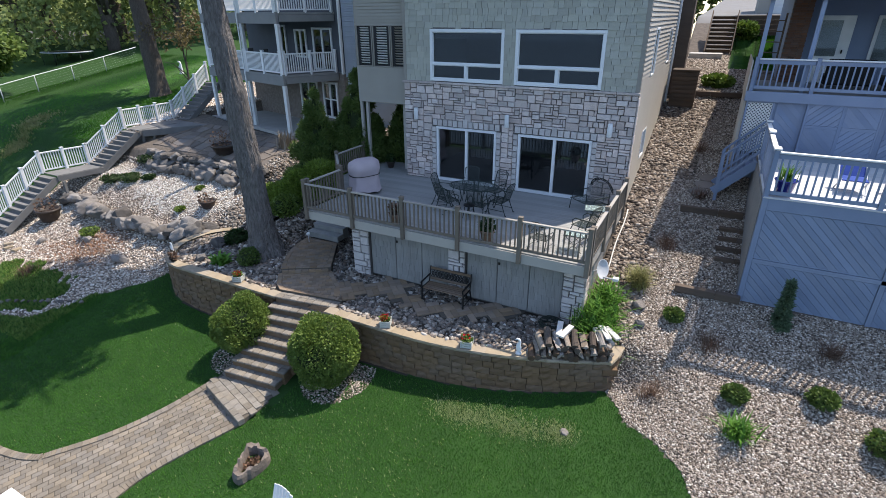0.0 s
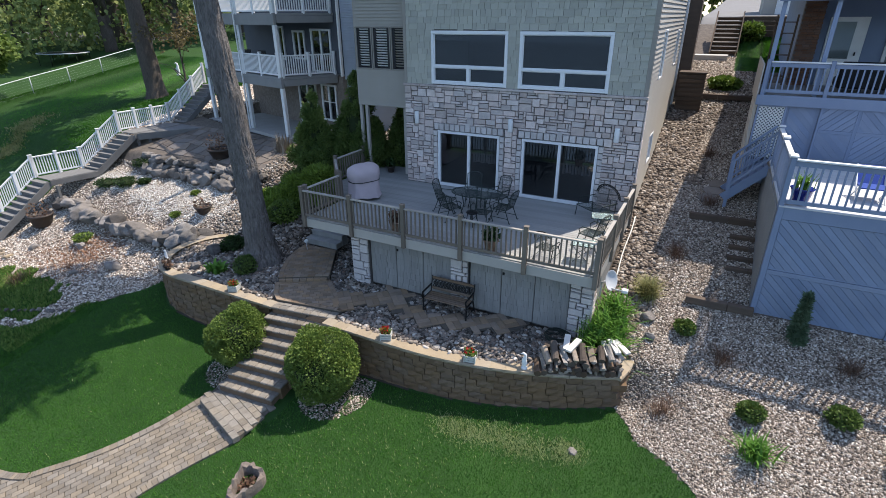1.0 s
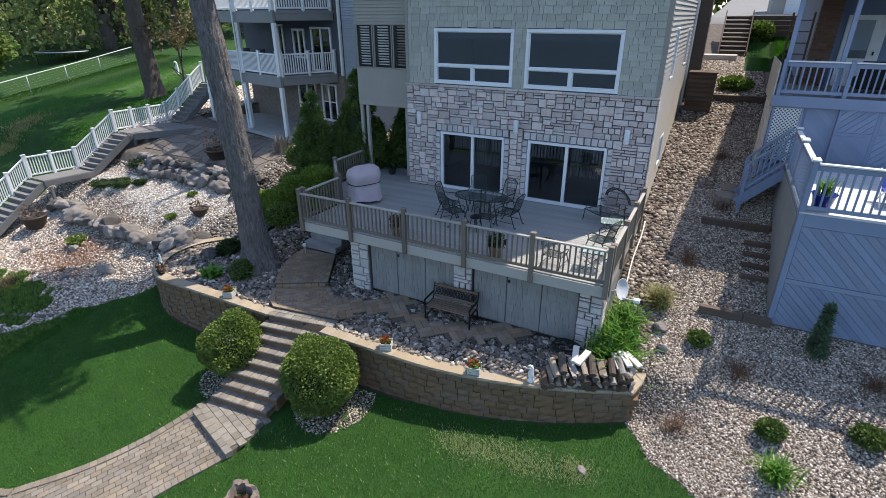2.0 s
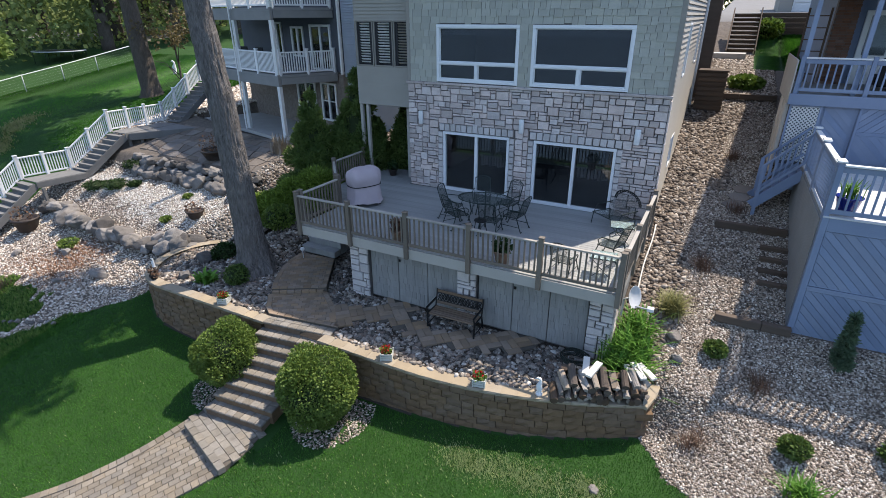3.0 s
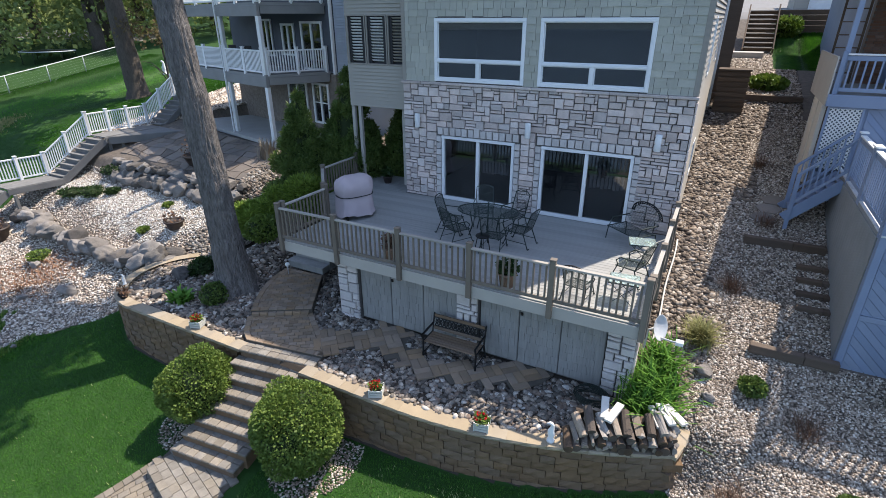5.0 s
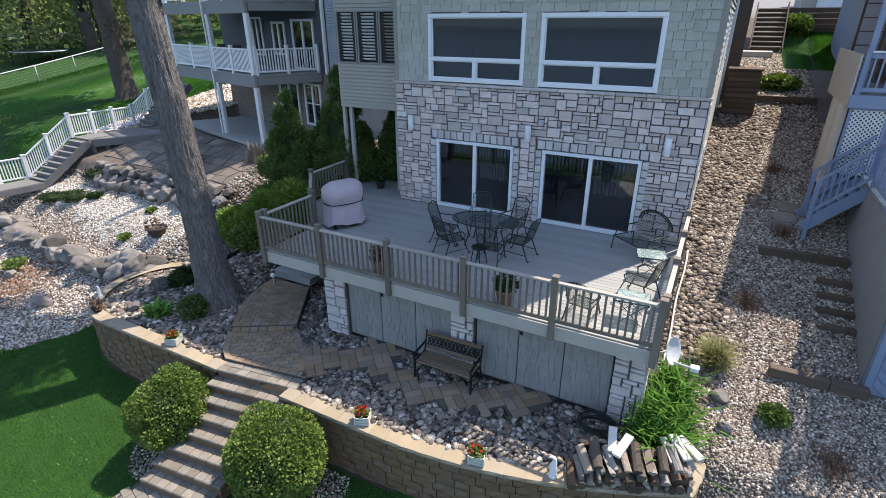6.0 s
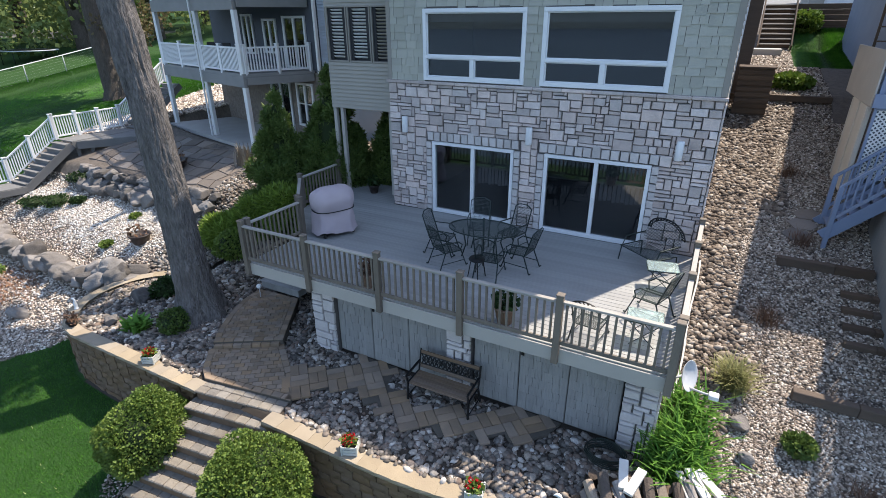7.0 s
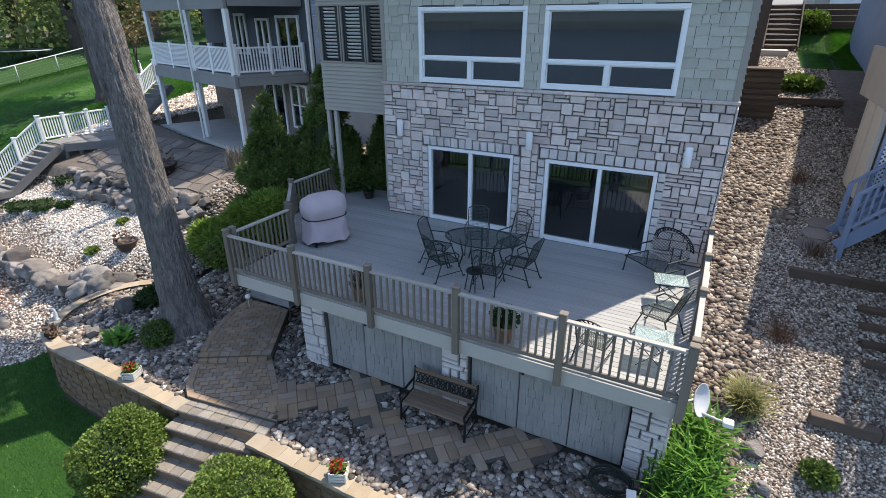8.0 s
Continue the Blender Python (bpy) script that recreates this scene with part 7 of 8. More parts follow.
part("umbrella_tube", tube_mesh([TC - Vector((0, 0, 0.6)), TC + Vector((0, 0, 0.25))], [0.022, 0.022], 8), METAL, tb)

st_ = thing("round_stool", (-6.42, 14.1, DECK), "black round-seated metal stool beside the table", "stool")
part("seat", lathe([(0, .42), (.17, .42), (.19, .44), (.17, .47), (0, .475)], 20), BLACKIRON, st_, Matrix.Translation((-6.42, 14.1, DECK)))
for a in (30, 120, 210, 300):
    c, s = math.cos(radians(a)), math.sin(radians(a))
    part("leg", bars([((-6.42 + .13 * c, 14.1 + .13 * s, DECK + .43), (-6.42 + .2 * c, 14.1 + .2 * s, DECK + .01), .018)]), BLACKIRON, st_)

# wrought-iron settee in the corner by the door
se = thing("patio_settee", (-2.95, 16.5, DECK), "wrought-iron settee with arched scrolled back", "settee")
R_ = Matrix.Translation((-3.1, 16.5, DECK)) @ Matrix.Rotation(radians(-38), 4, "Z") @ Matrix.Diagonal((0.88, 0.88, 0.9, 1))
part("seat", weave((0, -0.1, 0.42), (0.62, 0, 0), (0, 0.36, 0), 30, 20, 0.005), METAL, se, R_)
part("backrest", weave((0, 0.38, 0.75), (0.58, 0, 0), (0, 0.1, 0.3), 30, 18, 0.005, lambda s: math.sqrt(max(0.05, 1 - 0.45 * s * s))), METAL, se, R_)
arch = []
for k in range(18):
    a0, a1 = math.pi * k / 18, math.pi * (k + 1) / 18
    g_ = lambda a, q=1.0: (0.62 * q * math.cos(a), 0.46, 0.80 + 0.38 * q * math.sin(a))
    arch.append((g_(a0), g_(a1), 0.03))
    arch.append((g_(a0, 0.85), g_(a1, 0.85), 0.018))
    arch.append((g_(a0), g_(a1, 0.85), 0.022))
part("crest", bars(arch), BLACKIRON, se, R_, "black scrolled crest")
for sx in (-0.6, 0.6):
    for sy in (-0.42, 0.3):
        part("leg", bars([((sx, sy, .42), (sx * 1.03, sy * 1.1, .01), .024)]), METAL, se, R_)
    part("arm", bars([((sx, .38, .68), (sx, -.3, .66), .026), ((sx, -.3, .66), (sx, -.4, .43), .022)]), METAL, se, R_)
    part("side_rail", bars([((sx, -.46, .42), (sx, .28, .42), .024)]), METAL, se, R_)
part("front_rail", bars([((-.62, -.46, .42), (.62, -.46, .42), .024)]), METAL, se, R_)

TGLASS = bpy.data.materials.new("table glass")
TGLASS.use_nodes = True
_b = TGLASS.node_tree.nodes["Principled BSDF"]
_b.inputs["Base Color"].default_value, _b.inputs["Roughness"].default_value, _b.inputs["Transmission Weight"].default_value = (0.75, 0.9, 0.86, 1), 0.05, 0.8


def glass_table(x, y, w, h, a, label):
    t = thing("side_table", (x, y, DECK), label, "table", "small glass tables")
    m = pose(x, y, DECK, 0, 0, a)
    part("tabletop", cube(w, w * 0.8, 0.012, TGLASS, 0.003), TGLASS, t, m @ Matrix.Translation((0, 0, h)))
    a_, b_ = w / 2, w * 0.4
    part("frame", bars([((-a_, -b_, h - .02), (a_, -b_, h - .02), .02), ((a_, -b_, h - .02), (a_, b_, h - .02), .02), ((a_, b_, h - .02), (-a_, b_, h - .02), .02), ((-a_, b_, h - .02), (-a_, -b_, h - .02), .02)]), METAL, t, m)
    for sx in (-1, 1):
        for sy in (-1, 1):
            part("leg", bars([((sx * a_ * .9, sy * b_ * .9, h - .02), (-sx * a_ * .7, sy * b_ * .95, .01), .014)]), METAL, t, m)


glass_table(-2.72, 15.45, 0.62, 0.5, 12, "glass-topped side table beside the settee")
glass_table(-2.75, 13.2, 0.6, 0.5, 5, "glass-topped side table in the sun by the railing")

# covered grill
gr = thing("covered_grill", (-11.0, 14.75, DECK), "barbecue grill under a pale mauve fabric cover", "grill")
CLOTH = mat("pale mauve cover", (0.46, 0.385, 0.40), (0.40, 0.33, 0.345), 0.9, 2.5, 60, 0.35)
bm_v, bm_f, nn = [], [], 56
prof = [(0.05, .62, .41), (0.2, .585, .39), (0.36, .565, .37), (0.5, .55, .355), (0.60, .535, .345), (0.65, .53, .34), (0.70, .545, .355), (0.82, .57, .375), (0.93, .575, .38), (1.03, .56, .345), (1.12, .53, .29), (1.19, .47, .21), (1.235, .38, .12), (1.255, .27, .04)]
for i, (z, a, b) in enumerate(prof):
    for k in range(nn):
        t_ = 2 * math.pi * k / nn
        c, s = math.cos(t_), math.sin(t_)
        e = 0.6
        x, y = a * math.copysign(abs(c) ** e, c), b * math.copysign(abs(s) ** e, s)
        q = 1 + 0.10 * noise.noise(Vector((x * 3.5, y * 3.5, z * 2.6))) + (0.07 if z < 0.6 else 0.035) * noise.noise(Vector((x * 9, y * 9, z * 4)))
        bm_v.append((x * q, y * q, z + (0.14 * noise.noise(Vector((x * 4, y * 4, 2))) if i == 0 else 0.03 * noise.noise(Vector((x * 5, y * 5, z * 4 + 7))))))
for i in range(len(prof) - 1):
    for k in range(nn):
        bm_f.append((i * nn + k, i * nn + (k + 1) % nn, (i + 1) * nn + (k + 1) % nn, (i + 1) * nn + k))
bm_f.append(tuple((len(prof) - 1) * nn + k for k in range(nn)))
GM = Matrix.Translation((-10.95, 14.75, DECK + 0.05)) @ Matrix.Rotation(radians(64), 4, "Z") @ Matrix.Diagonal((0.98, 1.05, 1.0, 1))
part("cover", raw("cover", bm_v, bm_f, True), CLOTH, gr, GM)
strap = []
for k in range(nn):
    a0, a1 = 2 * math.pi * k / nn, 2 * math.pi * (k + 1) / nn
    f2 = lambda a: (0.56 * math.copysign(abs(math.cos(a)) ** .72, math.cos(a)), 0.365 * math.copysign(abs(math.sin(a)) ** .72, math.sin(a)), 0.66)
    strap.append((f2(a0), f2(a1), 0.025))
part("strap", bars(strap), BLACKIRON, gr, GM, "black strap")
part("cart_base", cube(0.9, 0.5, 0.14, BLACKIRON), BLACKIRON, gr, GM @ Matrix.Translation((0, 0, 0.15)), "dark metal cart base")
for sx, sy in ((-.42, -.25), (.42, -.25), (-.42, .25), (.42, .25)):
    part("caster", tube_mesh([(sx, sy, -0.05), (sx, sy, 0.08)], [0.035, 0.035], 8), BLACKIRON, gr, GM)
TERRA = mat("terracotta", (0.31, 0.20, 0.14), (0.20, 0.13, 0.095), 0.85, 5, 40, 0.2)


def potted(name, x, y, z, r, h, material, green, label, seed, n=80, ph=0.35, flowers=0):
    t = thing(name, (x, y, z), label, "plant pot")
    part("pot", lathe([(0, 0), (r * .7, 0), (r * .72, .02), (r, h * .85), (r * 1.08, h * .86), (r * 1.08, h), (r * .92, h), (r * .9, h * .85), (0, h * .82)], 20), material, t, Matrix.Translation((x, y, z)))
    q = np.random.default_rng(seed)
    part("foliage", leaves("foliage", [(x, y, z + h + ph * .35)], [r * 1.0], n, 0.1, seed, 0.8), green, t)
    if flowers:
        part("flowers", leaves("flowers", [(x, y, z + h + ph * .5)], [r * 1.05], flowers, 0.06, seed + 1, 0.3), RED_F, t, label="red blossoms")
    return t


RED_F = leafy("red petal", (0.30, 0.004, 0.006), (0.52, 0.01, 0.014), trans=0.1)
potted("deck_planter", -5.16, 12.62, DECK, 0.2, 0.36, TERRA, YEW_G, "terracotta pot with leafy plant behind the railing", 5, 160)
potted("deck_planter", -8.30, 12.62, DECK, 0.18, 0.34, TERRA, BROWN_G, "terracotta pot with drooping plant behind the railing", 6, 140)
PLASTER = mat("pale planter", (0.55, 0.55, 0.5), (0.42, 0.42, 0.38), 0.85, 6, 40, 0.3)


def flower_box(x, y, z, turn, blooms, seed):
    """A small square crate of slats with corner posts, soil and red flowers."""
    t = thing("flower_box", (x, y, z), "white slatted planter box of red geraniums on the wall cap", "planter", "flower boxes on the wall")
    m = pose(x, y, z, 0, 0, turn)
    a, h = 0.14, 0.2
    for sx in (-1, 1):
        for sy in (-1, 1):
            part("post", cube(0.03, 0.03, h + 0.02, PLASTER, 0.004), PLASTER, t, m @ Matrix.Translation((sx * a, sy * a, h / 2 + 0.01)))
    for k in range(3):
        for s_ in (-1, 1):
            part("slat", cube(2 * a - 0.034, 0.016, 0.055, PLASTER, 0.003), PLASTER, t, m @ Matrix.Translation((0, s_ * a, 0.04 + 0.066 * k)))
            part("slat", cube(0.016, 2 * a - 0.034, 0.055, PLASTER, 0.003), PLASTER, t, m @ Matrix.Translation((s_ * a, 0, 0.04 + 0.066 * k)))
    part("soil", cube(2 * a - 0.02, 2 * a - 0.02, 0.15, SOIL, 0), SOIL, t, m @ Matrix.Translation((0, 0, 0.085)))
    part("foliage", leaves("foliage", [(x - 0.02, y, z + h + 0.03)], [0.13], 130, 0.07, seed, 0.8, 0.6), BOX_G, t)
    part("flowers", leaves("flowers", [(x - 0.03, y, z + h + 0.07)], [0.12], blooms, 0.05, seed + 1, 0.5, 0.6), RED_F, t, label="red blossoms")


for i, (x, y, turn) in enumerate(((-13.2, 10.34, 20), (-7.25, 10.30, 24), (-4.74, 10.46, 12))):
    flower_box(x, y, CAP_Z, turn, (90, 80, 45)[i], 60 + 3 * i)
potted("wall_planter", -16.55, 10.36, CAP_Z, 0.14, 0.14, BLACKIRON, BROWN_G, "dark planter with dry stems on the wall cap", 70, 60, 0.2)
DARKPOT = mat("dark brown pot", (0.06, 0.045, 0.038), (0.035, 0.027, 0.023), 0.5, 4, 30, 0.1)
potted("bowl_pot", -19.3, 14.25, gz(-19.3, 14.25), 0.34, 0.34, DARKPOT, BROWN_G, "dark brown bowl pot on pale gravel", 71, 60, 0.1)
potted("bowl_pot", -27.6, 11.7, gz(-27.6, 11.7), 0.5, 0.6, DARKPOT, BROWN_G, "large dark pot beside the white-railed stair", 72, 90, 0.2)
potted("bowl_pot", -21.3, 17.3, gz(-21.3, 17.3), 0.6, 0.45, DARKPOT, BROWN_G, "wide dark planter on the flagstones", 73, 160, 0.3)
tuft("root_stump", -18.4, 18.5, 70, 0.72, 0.08, leafy("weathered root", (0.13, 0.105, 0.08), (0.30, 0.255, 0.20), trans=0.0), "weathered upturned root stump beside the yard", 122, 0.35, 0.14, 0.1)

# ---- the patio's things ----
bn = thing("garden_bench", (-6.35, 12.45, PATIO), "wooden slat bench with black cast-iron lattice back", "bench")
BENCHWOOD = mat("bench slats", (0.20, 0.14, 0.095), (0.13, 0.09, 0.062), 0.75, 3, 30, 0.3, vary=0.12, streak=(0.3, 2, 2))
BM_ = Matrix.Translation((-6.31, 12.25, PATIO - 0.02)) @ Matrix.Rotation(radians(1), 4, "Z")
for k in range(5):
    part("seat_slat", cube(1.36, 0.085, 0.03, BENCHWOOD), BENCHWOOD, bn, BM_ @ Matrix.Translation((0, -0.2 + k * 0.098, 0.43)))
part("top_slat", cube(1.36, 0.03, 0.09, BENCHWOOD), BENCHWOOD, bn, BM_ @ Matrix.Translation((0, 0.335, 0.86)))
part("low_slat", cube(1.36, 0.03, 0.09, BENCHWOOD), BENCHWOOD, bn, BM_ @ Matrix.Translation((0, 0.28, 0.54)))
lt = []
for k in range(13):
    x0 = -0.66 + k * 0.102
    lt += [((x0, .295, .585), (x0 + .102, .325, .815), .02), ((x0 + .102, .295, .585), (x0, .325, .815), .02)]
    for j in range(8):
        a0, a1 = 2 * math.pi * j / 8, 2 * math.pi * (j + 1) / 8
        lt.append(((x0 + .051 + .04 * math.cos(a0), .31, .70 + .06 * math.sin(a0)), (x0 + .051 + .04 * math.cos(a1), .31, .70 + .06 * math.sin(a1)), .014))
lt += [((-.67, .295, .585), (.67, .295, .585), .022), ((-.67, .325, .815), (.67, .325, .815), .022)]
part("lattice_back", bars(lt), BLACKIRON, bn, BM_, "black cast-iron lattice")
for sx in (-0.7, 0.7):
    for nm, p, q, w in (("leg", (sx, -.27, 0), (sx, -.24, .44), .035), ("leg", (sx, .36, 0), (sx, .24, .42), .035), ("back_post", (sx, .24, .42), (sx, .36, .92), .035), ("side_rail", (sx, -.26, .43), (sx, .26, .43), .03),
                        ("arm", (sx, -.30, .64), (sx, .29, .66), .04), ("arm_strut", (sx, -.30, .64), (sx, -.24, .43), .03), ("stretcher", (sx, -.28, .10), (sx, .34, .10), .022)):
        part(nm, bars([(p, q, w)]), BLACKIRON, bn, BM_)

# firewood on the wall's end
wp_ = thing("firewood_pile", (-2.0, 11.4, CAP_Z), "stack of split firewood on the wall end", "firewood")
WOODS = [mat("grey split wood", (0.34, 0.29, 0.24), (0.20, 0.165, 0.135), 0.9, 5, 40, 0.6, vary=0.35, streak=(4, 4, 4)),
         mat("log bark", (0.12, 0.085, 0.06), (0.06, 0.045, 0.035), 0.95, 6, 30, 0.9, vary=0.3)]
PALEWOOD = mat("pale sawn wood", (0.62, 0.59, 0.54), (0.5, 0.47, 0.42), 0.85, 4, 40, 0.3, vary=0.15)


def log_mesh(kind, seed):
    r = random.Random(seed)
    L, R = r.uniform(0.42, 0.55), r.uniform(0.065, 0.10)
    if kind == 0:
        n, span_ = 9, 6.283
    else:
        n, span_ = 6, r.uniform(1.6, 3.1)
    ang = [span_ * k / (n if kind == 0 else n - 1) for k in range(n)]
    sec = [(R * math.cos(a) * r.uniform(.92, 1.05), R * math.sin(a) * r.uniform(.92, 1.05)) for a in ang]
    if kind:
        sec.append((0.0, 0.0))
    m_ = len(sec)
    v = [(-L / 2, a, b) for a, b in sec] + [(L / 2, a * 0.95, b * 0.95) for a, b in sec]
    f = [tuple(range(m_))[::-1], tuple(range(m_, 2 * m_))] + [(i, (i + 1) % m_, m_ + (i + 1) % m_, m_ + i) for i in range(m_)]
    return raw("log", v, f)


LOGS = []
for k in range(14):
    me = log_mesh(0 if k % 3 == 0 else 1, k)
    me.materials.append(WOODS[1 if k % 3 == 0 else 0])
    LOGS.append(me)
rl = random.Random(4)
S0 = max(s for s in [CUM[i] for i in range(len(WP))] if along(s)[0].x < -3.05)
S1 = CUM[-1] - 1.25
for row in range(4):
    n = 15 - 2 * row
    for k in range(n):
        s = S0 + (S1 - S0) * ((k + 0.5 + 0.25 * (row % 2)) / (n + 0.3)) + (0.10 * row if row else 0)
        p, d = along(s)
        inw = Vector((-d.y, d.x, 0))
        fan = rl.uniform(-18, 18) + (k / n - 0.4) * (-26)
        c = p + inw * (0.22 + 0.03 * row + rl.uniform(-.05, .05))
        yaw = math.degrees(math.atan2(inw.y, inw.x)) + fan * (0.4 + 0.2 * row)
        part("log", rl.choice(LOGS), WOODS[0], wp_, pose(c.x, c.y, CAP_Z + 0.075 + row * 0.125 + rl.uniform(-.01, .02), rl.uniform(0, 360), rl.uniform(-8, 8) - 6 * row, yaw))
for k, (x, y, a, t_) in enumerate(((-2.35, 11.45, 75, 8), (-2.55, 11.55, 100, 10), (-1.45, 11.95, 125, 6), (-1.28, 12.05, 138, 5), (-1.62, 11.85, 116, 7))):
    part("plank", cube(0.55, 0.15 if k < 4 else 0.12, 0.06, PALEWOOD, 0.006), PALEWOOD, wp_, pose(x, y, CAP_Z + 0.60 - 0.03 * k, 0, -t_, a), "pale sawn offcut")
# a lower row behind
for k in range(9):
    part("log", LOGS[(k * 5) % 14], WOODS[0], wp_, pose(-3.0 + k * 0.14, 11.55 + 0.03 * k, CAP_Z + 0.18 + rl.uniform(-.02, .05), rl.uniform(0, 360), rl.uniform(50, 75), 95 + rl.uniform(-12, 12)))

# hose, bird statue, dish, small things
hs_ = thing("garden_hose", (-2.95, 12.25, PATIO), "coiled dark green garden hose on river rocks", "hose")
HOSE = mat("dark hose", (0.02, 0.028, 0.022), (0.012, 0.018, 0.014), 0.45, 4, 30, 0.05)
hp = [(-2.95 + (0.34 + 0.035 * math.sin(k * 0.37)) * math.cos(k * 0.31), 12.22 + (0.26 + 0.03 * math.cos(k * 0.29)) * math.sin(k * 0.31), PATIO + 0.03 + 0.0016 * k) for k in range(130)]
part("coil", tube_mesh(hp, [0.013] * len(hp), 6), HOSE, hs_)


def heron(x, y, z, label, h=0.42):
    pts = [(0, 0, 0.0), (0, 0, 0.04), (0.0, 0, 0.06), (0.0, 0, 0.16), (-0.01, 0, 0.24), (0.01, 0, 0.31), (0.015, 0, 0.36), (-0.005, 0, 0.40), (-0.04, 0, 0.42), (-0.10, 0, 0.40)]
    rad = [0.075, 0.075, 0.045, 0.065, 0.06, 0.04, 0.03, 0.034, 0.028, 0.004]
    o = part("bird_statue", tube_mesh([Vector(p) * (h / 0.42) for p in pts], [r * h / 0.42 for r in rad], 12), WHITEP, None, pose(x, y, z, 0, 0, 20))
    tagged(o, label, "statue")


heron(-3.38, 10.76, CAP_Z, "white plaster wading bird statue on the wall cap", 0.46)
heron(-17.35, 10.9, CAP_Z, "small weathered garden statue on the wall cap", 0.34)

sd = thing("satellite_dish", (-1.98, 13.0, 1.9), "pale grey satellite dish on the deck corner", "dish")
DISHP = mat("pale grey dish", (0.5, 0.51, 0.52), (0.43, 0.44, 0.45), 0.5, 3, 30, 0.05)
dm = look((-1.93, 12.95, 2.08), (-1.93 + 0.88, 12.95 - 0.35, 2.08 + 0.3)) @ Matrix.Rotation(math.pi, 4, "X")
part("reflector", lathe([(0.0, 0.0), (0.12, 0.012), (0.22, 0.045), (0.265, 0.07), (0.272, 0.07), (0.22, 0.03), (0.1, -0.01), (0.0, -0.02)], 28), DISHP, sd, dm)
part("arm", tube_mesh([(-1.95, 12.97, 1.85), (-1.62, 12.78, 1.93), (-1.48, 12.68, 2.0)], [0.022, 0.02, 0.018], 8), DISHP, sd)
box("receiver", (-1.55, 12.6, 1.96), (-1.40, 12.74, 2.05), WHITEP, sd, 0.012)
part("mast", tube_mesh([(-2.12, 12.9, 1.55), (-2.1, 12.9, 2.0), (-1.97, 12.95, 2.06)], [0.025, 0.025, 0.025], 8), DISHP, sd)

ws = thing("wooden_step", (-12.6, 14.2, 0.45), "grey wooden double step under the deck corner", "step")
for k in range(2):
    y, z = 14.0 + k * 0.36, 0.47 + k * 0.2
    box("riser", (-13.33, y + 0.03, 0.44), (-11.9, y + 0.36, z + 0.17), GREYDOOR, ws, 0.005)
    for j in range(2):
        box("tread_board", (-13.36, y + j * 0.185, z + 0.172), (-11.87, y + j * 0.185 + 0.178, z + 0.205), GREYDOOR, ws, 0.006)
sl = thing("solar_lamp", (-12.9, 13.55, 0.5), "small white glass garden lamp on a stake", "lamp")
part("stake", tube_mesh([(-12.9, 13.55, 0.4), (-12.9, 13.55, 0.72)], [0.012, 0.012], 6), DISHP, sl)
part("globe", lathe([(0, 0), (.05, .02), (.075, .07), (.06, .12), (.02, .14), (0, .14)], 14), WHITEP, sl, Matrix.Translation((-12.9, 13.55, 0.72)))

potted("deck_planter", -12.0, 18.1, DECK, 0.17, 0.26, DARKPOT, YEW_G, "small dark pot with plant at the house corner", 8, 110)
dp = thing("drain_pipe", (-2.0, 15, 1.5), "pale thin pipe along the foot of the deck", "pipe")
pp_ = [(-2.02 + 0.02 * math.sin(k), 17.6 - k * 0.36, gz(-1.95, 17.6 - k * 0.36) + 0.13) for k in range(13)]
part("pipe", tube_mesh(pp_, [0.022] * len(pp_), 7), PALEWOOD, dp)

# ---- the lawn's things ----
sp = thing("hollow_stump", (-8.4, 5.95, gz(-8.4, 5.95)), "hollow weathered tree stump with dry leaves inside", "stump")
v, f = [], []
nn = 26
lev = [(1.0, 0.0), (1.0, 0.16), (0.93, 0.24), (0.72, 0.24), (0.66, 0.12), (0.6, -0.02)]
rs_ = random.Random(3)
wob_ = [1 + 0.16 * math.sin(3 * 6.283 * k / nn + 1) + rs_.uniform(-.08, .08) for k in range(nn)]
for i, (q, z) in enumerate(lev):
    for k in range(nn):
        a = 6.283 * k / nn
        v.append((0.33 * q * wob_[k] * math.cos(a), 0.45 * q * wob_[k] * math.sin(a), z + (rs_.uniform(-.05, .06) if i in (2, 3) else 0)))
for i in range(len(lev) - 1):
    for k in range(nn):
        f.append((i * nn + k, i * nn + (k + 1) % nn, (i + 1) * nn + (k + 1) % nn, (i + 1) * nn + k))
f.append(tuple(5 * nn + k for k in range(nn)))
STUMP = mat("weathered stump wood", (0.23, 0.19, 0.16), (0.085, 0.068, 0.057), 0.95, 6, 25, 0.9)
part("shell", raw("shell", v, f), STUMP, sp, pose(-8.4, 5.95, gz(-8.4, 5.95) - 0.02, 0, 0, 18) @ Matrix.Scale(1.12, 4))
part("dry_leaves", leaves("dry_leaves", [(-8.4, 5.95, gz(-8.4, 5.95) + 0.05)], [0.2], 120, 0.08, 4, 0.9, 0.3), BROWN_G, sp, label="rust brown dry leaves")

ad = thing("lawn_chair", (-6.9, 4.9, gz(-6.9, 4.9)), "white slatted garden chair on the lawn", "chair")
AM = pose(-6.68, 4.72, gz(-6.7, 4.7), 0, 0, -8)
for k in range(6):
    x = -0.25 + k * 0.1
    h = 0.72 - 0.9 * (x ** 2)
    part("back_slat", cube(0.09, 0.022, round(h, 2), WHITEP, 0.006), WHITEP, ad, AM @ Matrix.Translation((x, 0.36 + 0.1, 0.30 + h / 2)) @ Matrix.Rotation(radians(-18), 4, "X"))
for k in range(5):
    part("seat_slat", cube(0.56, 0.09, 0.022, WHITEP, 0.006), WHITEP, ad, AM @ Matrix.Translation((0, -0.18 + k * 0.1, 0.36 - 0.02 * k)))
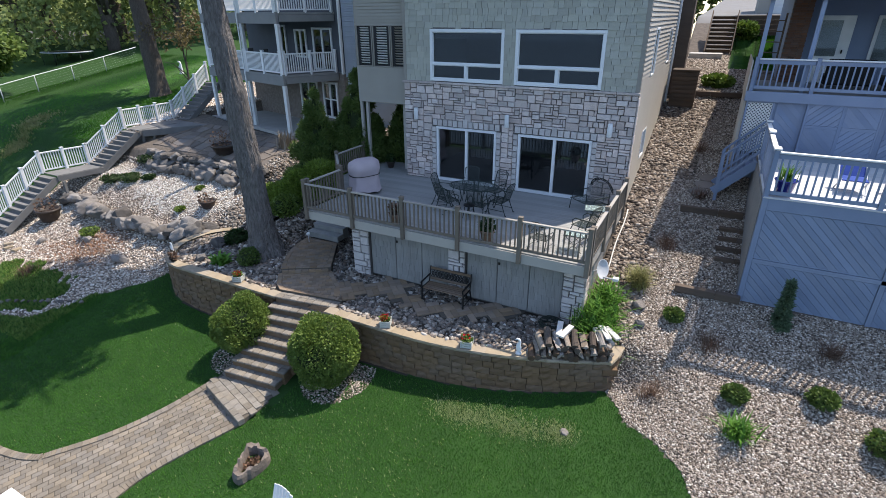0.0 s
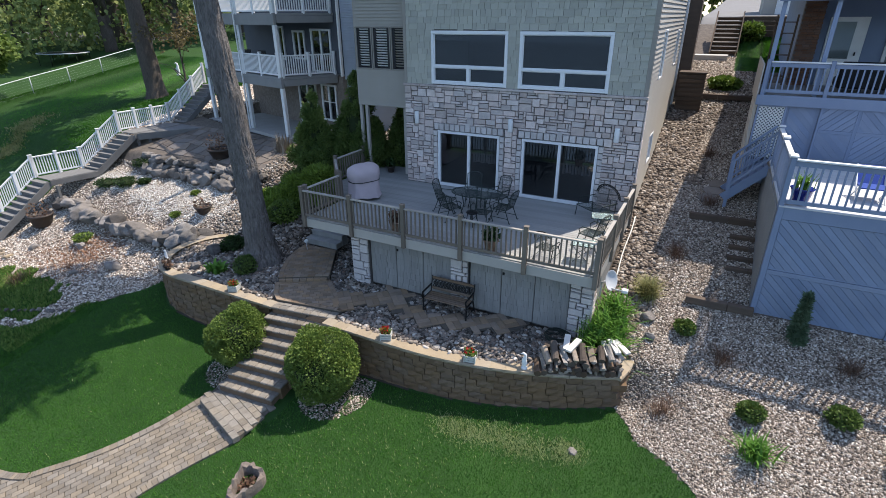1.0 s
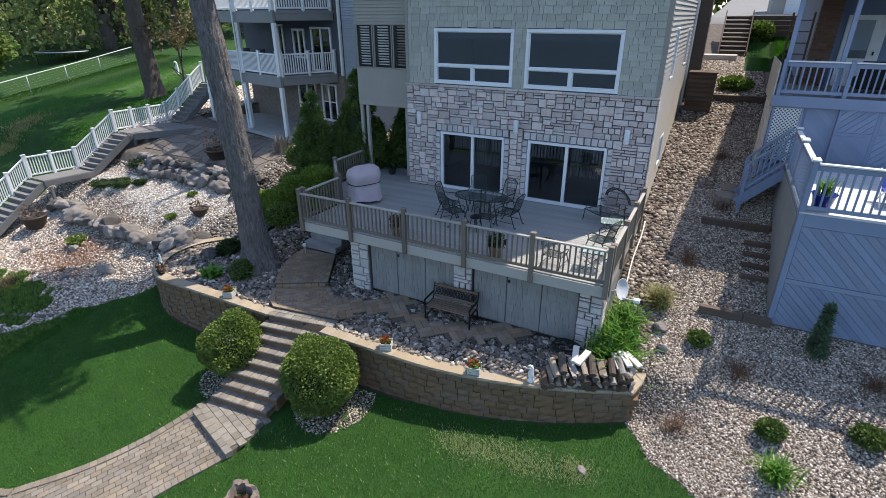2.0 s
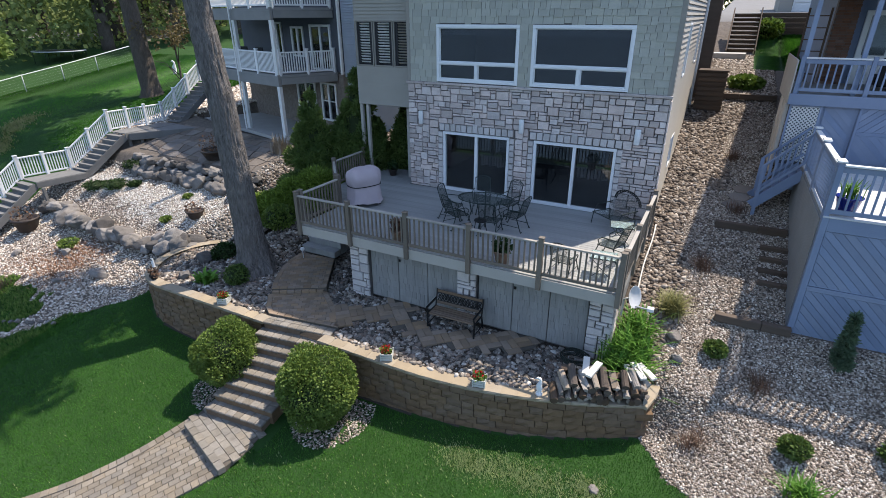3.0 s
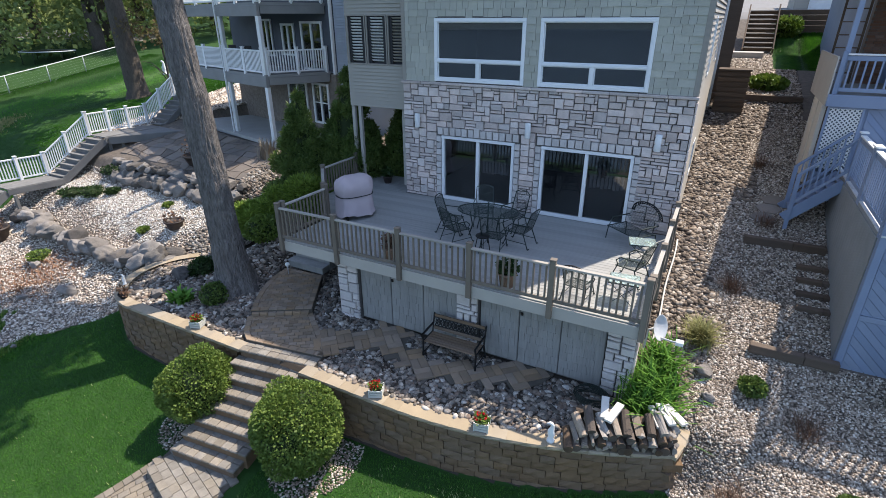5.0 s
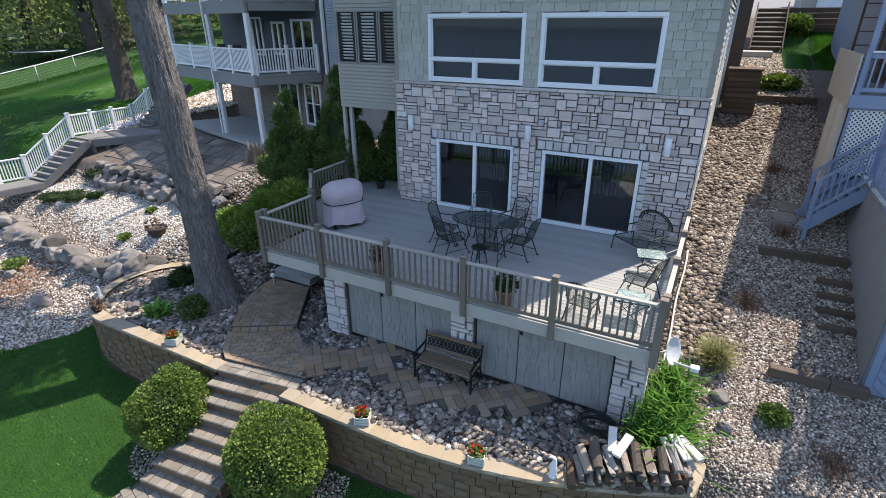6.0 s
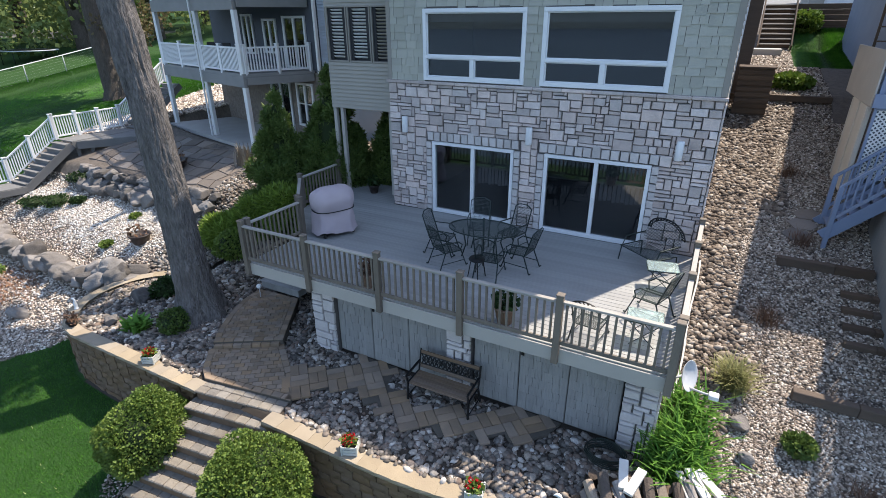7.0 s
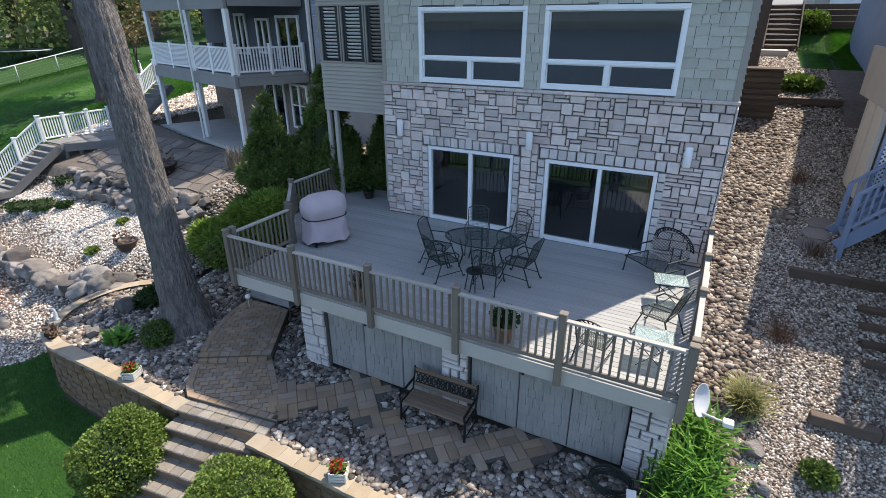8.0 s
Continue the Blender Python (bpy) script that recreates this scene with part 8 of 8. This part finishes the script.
for s in (-1, 1):
    part("arm", cube(0.12, 0.66, 0.025, WHITEP, 0.006), WHITEP, ad, AM @ Matrix.Translation((s * 0.34, 0.0, 0.56)))
    part("leg", cube(0.04, 0.09, 0.55, WHITEP, 0.006), WHITEP, ad, AM @ Matrix.Translation((s * 0.34, -0.24, 0.275)))
    part("leg", cube(0.04, 0.09, 0.55, WHITEP, 0.006), WHITEP, ad, AM @ Matrix.Translation((s * 0.34, 0.26, 0.275)))
wt = thing("white_table", (-13.0, 2.0, gz(-13, 2)), "white painted garden table on the paving", "table")
WZ = gz(-13, 2)
box("tabletop", (-12.85, 1.6, WZ + 0.7), (-11.5, 2.85, WZ + 0.74), WHITEP, wt)
for x in (-12.75, -11.6):
    for y in (1.7, 2.75):
        box("leg", (x - .04, y - .04, WZ), (x + .04, y + .04, WZ + 0.7), WHITEP, wt)
boulder(-1.75, 9.75, 0.12, 0.1, "lawn stones")
for k in range(15):
    boulder(-23.4 + 0.27 * k + rb.uniform(-.06, .06), 6.95 + 0.105 * k + rb.uniform(-.06, .06), rb.uniform(0.07, 0.12), 0.4, "edging stones")
for x, y in ((-27.6, 9.75), (-27.2, 9.55), (-26.6, 9.6)):
    blk = part("paving_block", cube(0.36, 0.22, 0.09, CAPST, 0.012), CAPST, None, pose(x, y, gz(x, y) + 0.06, 4, -3, 30 * x))
    tagged(blk, "loose tan concrete block lying on the gravel", "block", "loose blocks")

# ---- beyond the lawn ----
fn = thing("chain_fence", (-47, 24, 3), "chain-link fence with pale top rail", "fence")
FP = [(-46.6, 19.4), (-46.9, 22), (-47.2, 25), (-47.6, 28), (-48.2, 31.5)]
for a, b in zip(FP, FP[1:]):
    beam("top_rail", (*a, gz(*a) + 1.2), (*b, gz(*b) + 1.2), 0.055, 0.055, WHITEP, fn)
    part("post", tube_mesh([(*a, gz(*a) - .1), (*a, gz(*a) + 1.2)], [0.035, 0.035], 6), DISHP, fn)
    wires = []
    for k in range(6):
        wires.append(((a[0], a[1], gz(*a) + 0.18 * k + .1), (b[0], b[1], gz(*b) + 0.18 * k + .1), 0.0025))
    part("mesh_wire", bars(wires), DISHP, fn)
tr_ = thing("trampoline", (-57.5, 30.5, gz(-57.5, 30.5)), "round black trampoline beyond the fence", "trampoline")
TZ = gz(-57.5, 30.5) + 0.8
part("mat", lathe([(0, 0), (2.0, 0), (2.0, .03), (0, .03)], 28), BLACKIRON, tr_, Matrix.Translation((-57.5, 30.5, TZ)))
part("rim", lathe([(2.0, -.03), (2.2, -.03), (2.2, .05), (2.0, .05)], 28), DISHP, tr_, Matrix.Translation((-57.5, 30.5, TZ)))
for k in range(6):
    a = k * 1.047
    x, y = -57.5 + 2.1 * math.cos(a), 30.5 + 2.1 * math.sin(a)
    part("leg", tube_mesh([(x, y, gz(x, y) - .1), (x, y, TZ)], [0.03, 0.03], 6), BLACKIRON, tr_)
heron(-38.6, 28.6, gz(-38.6, 28.6), "white garden statue near the old tree", 0.95)
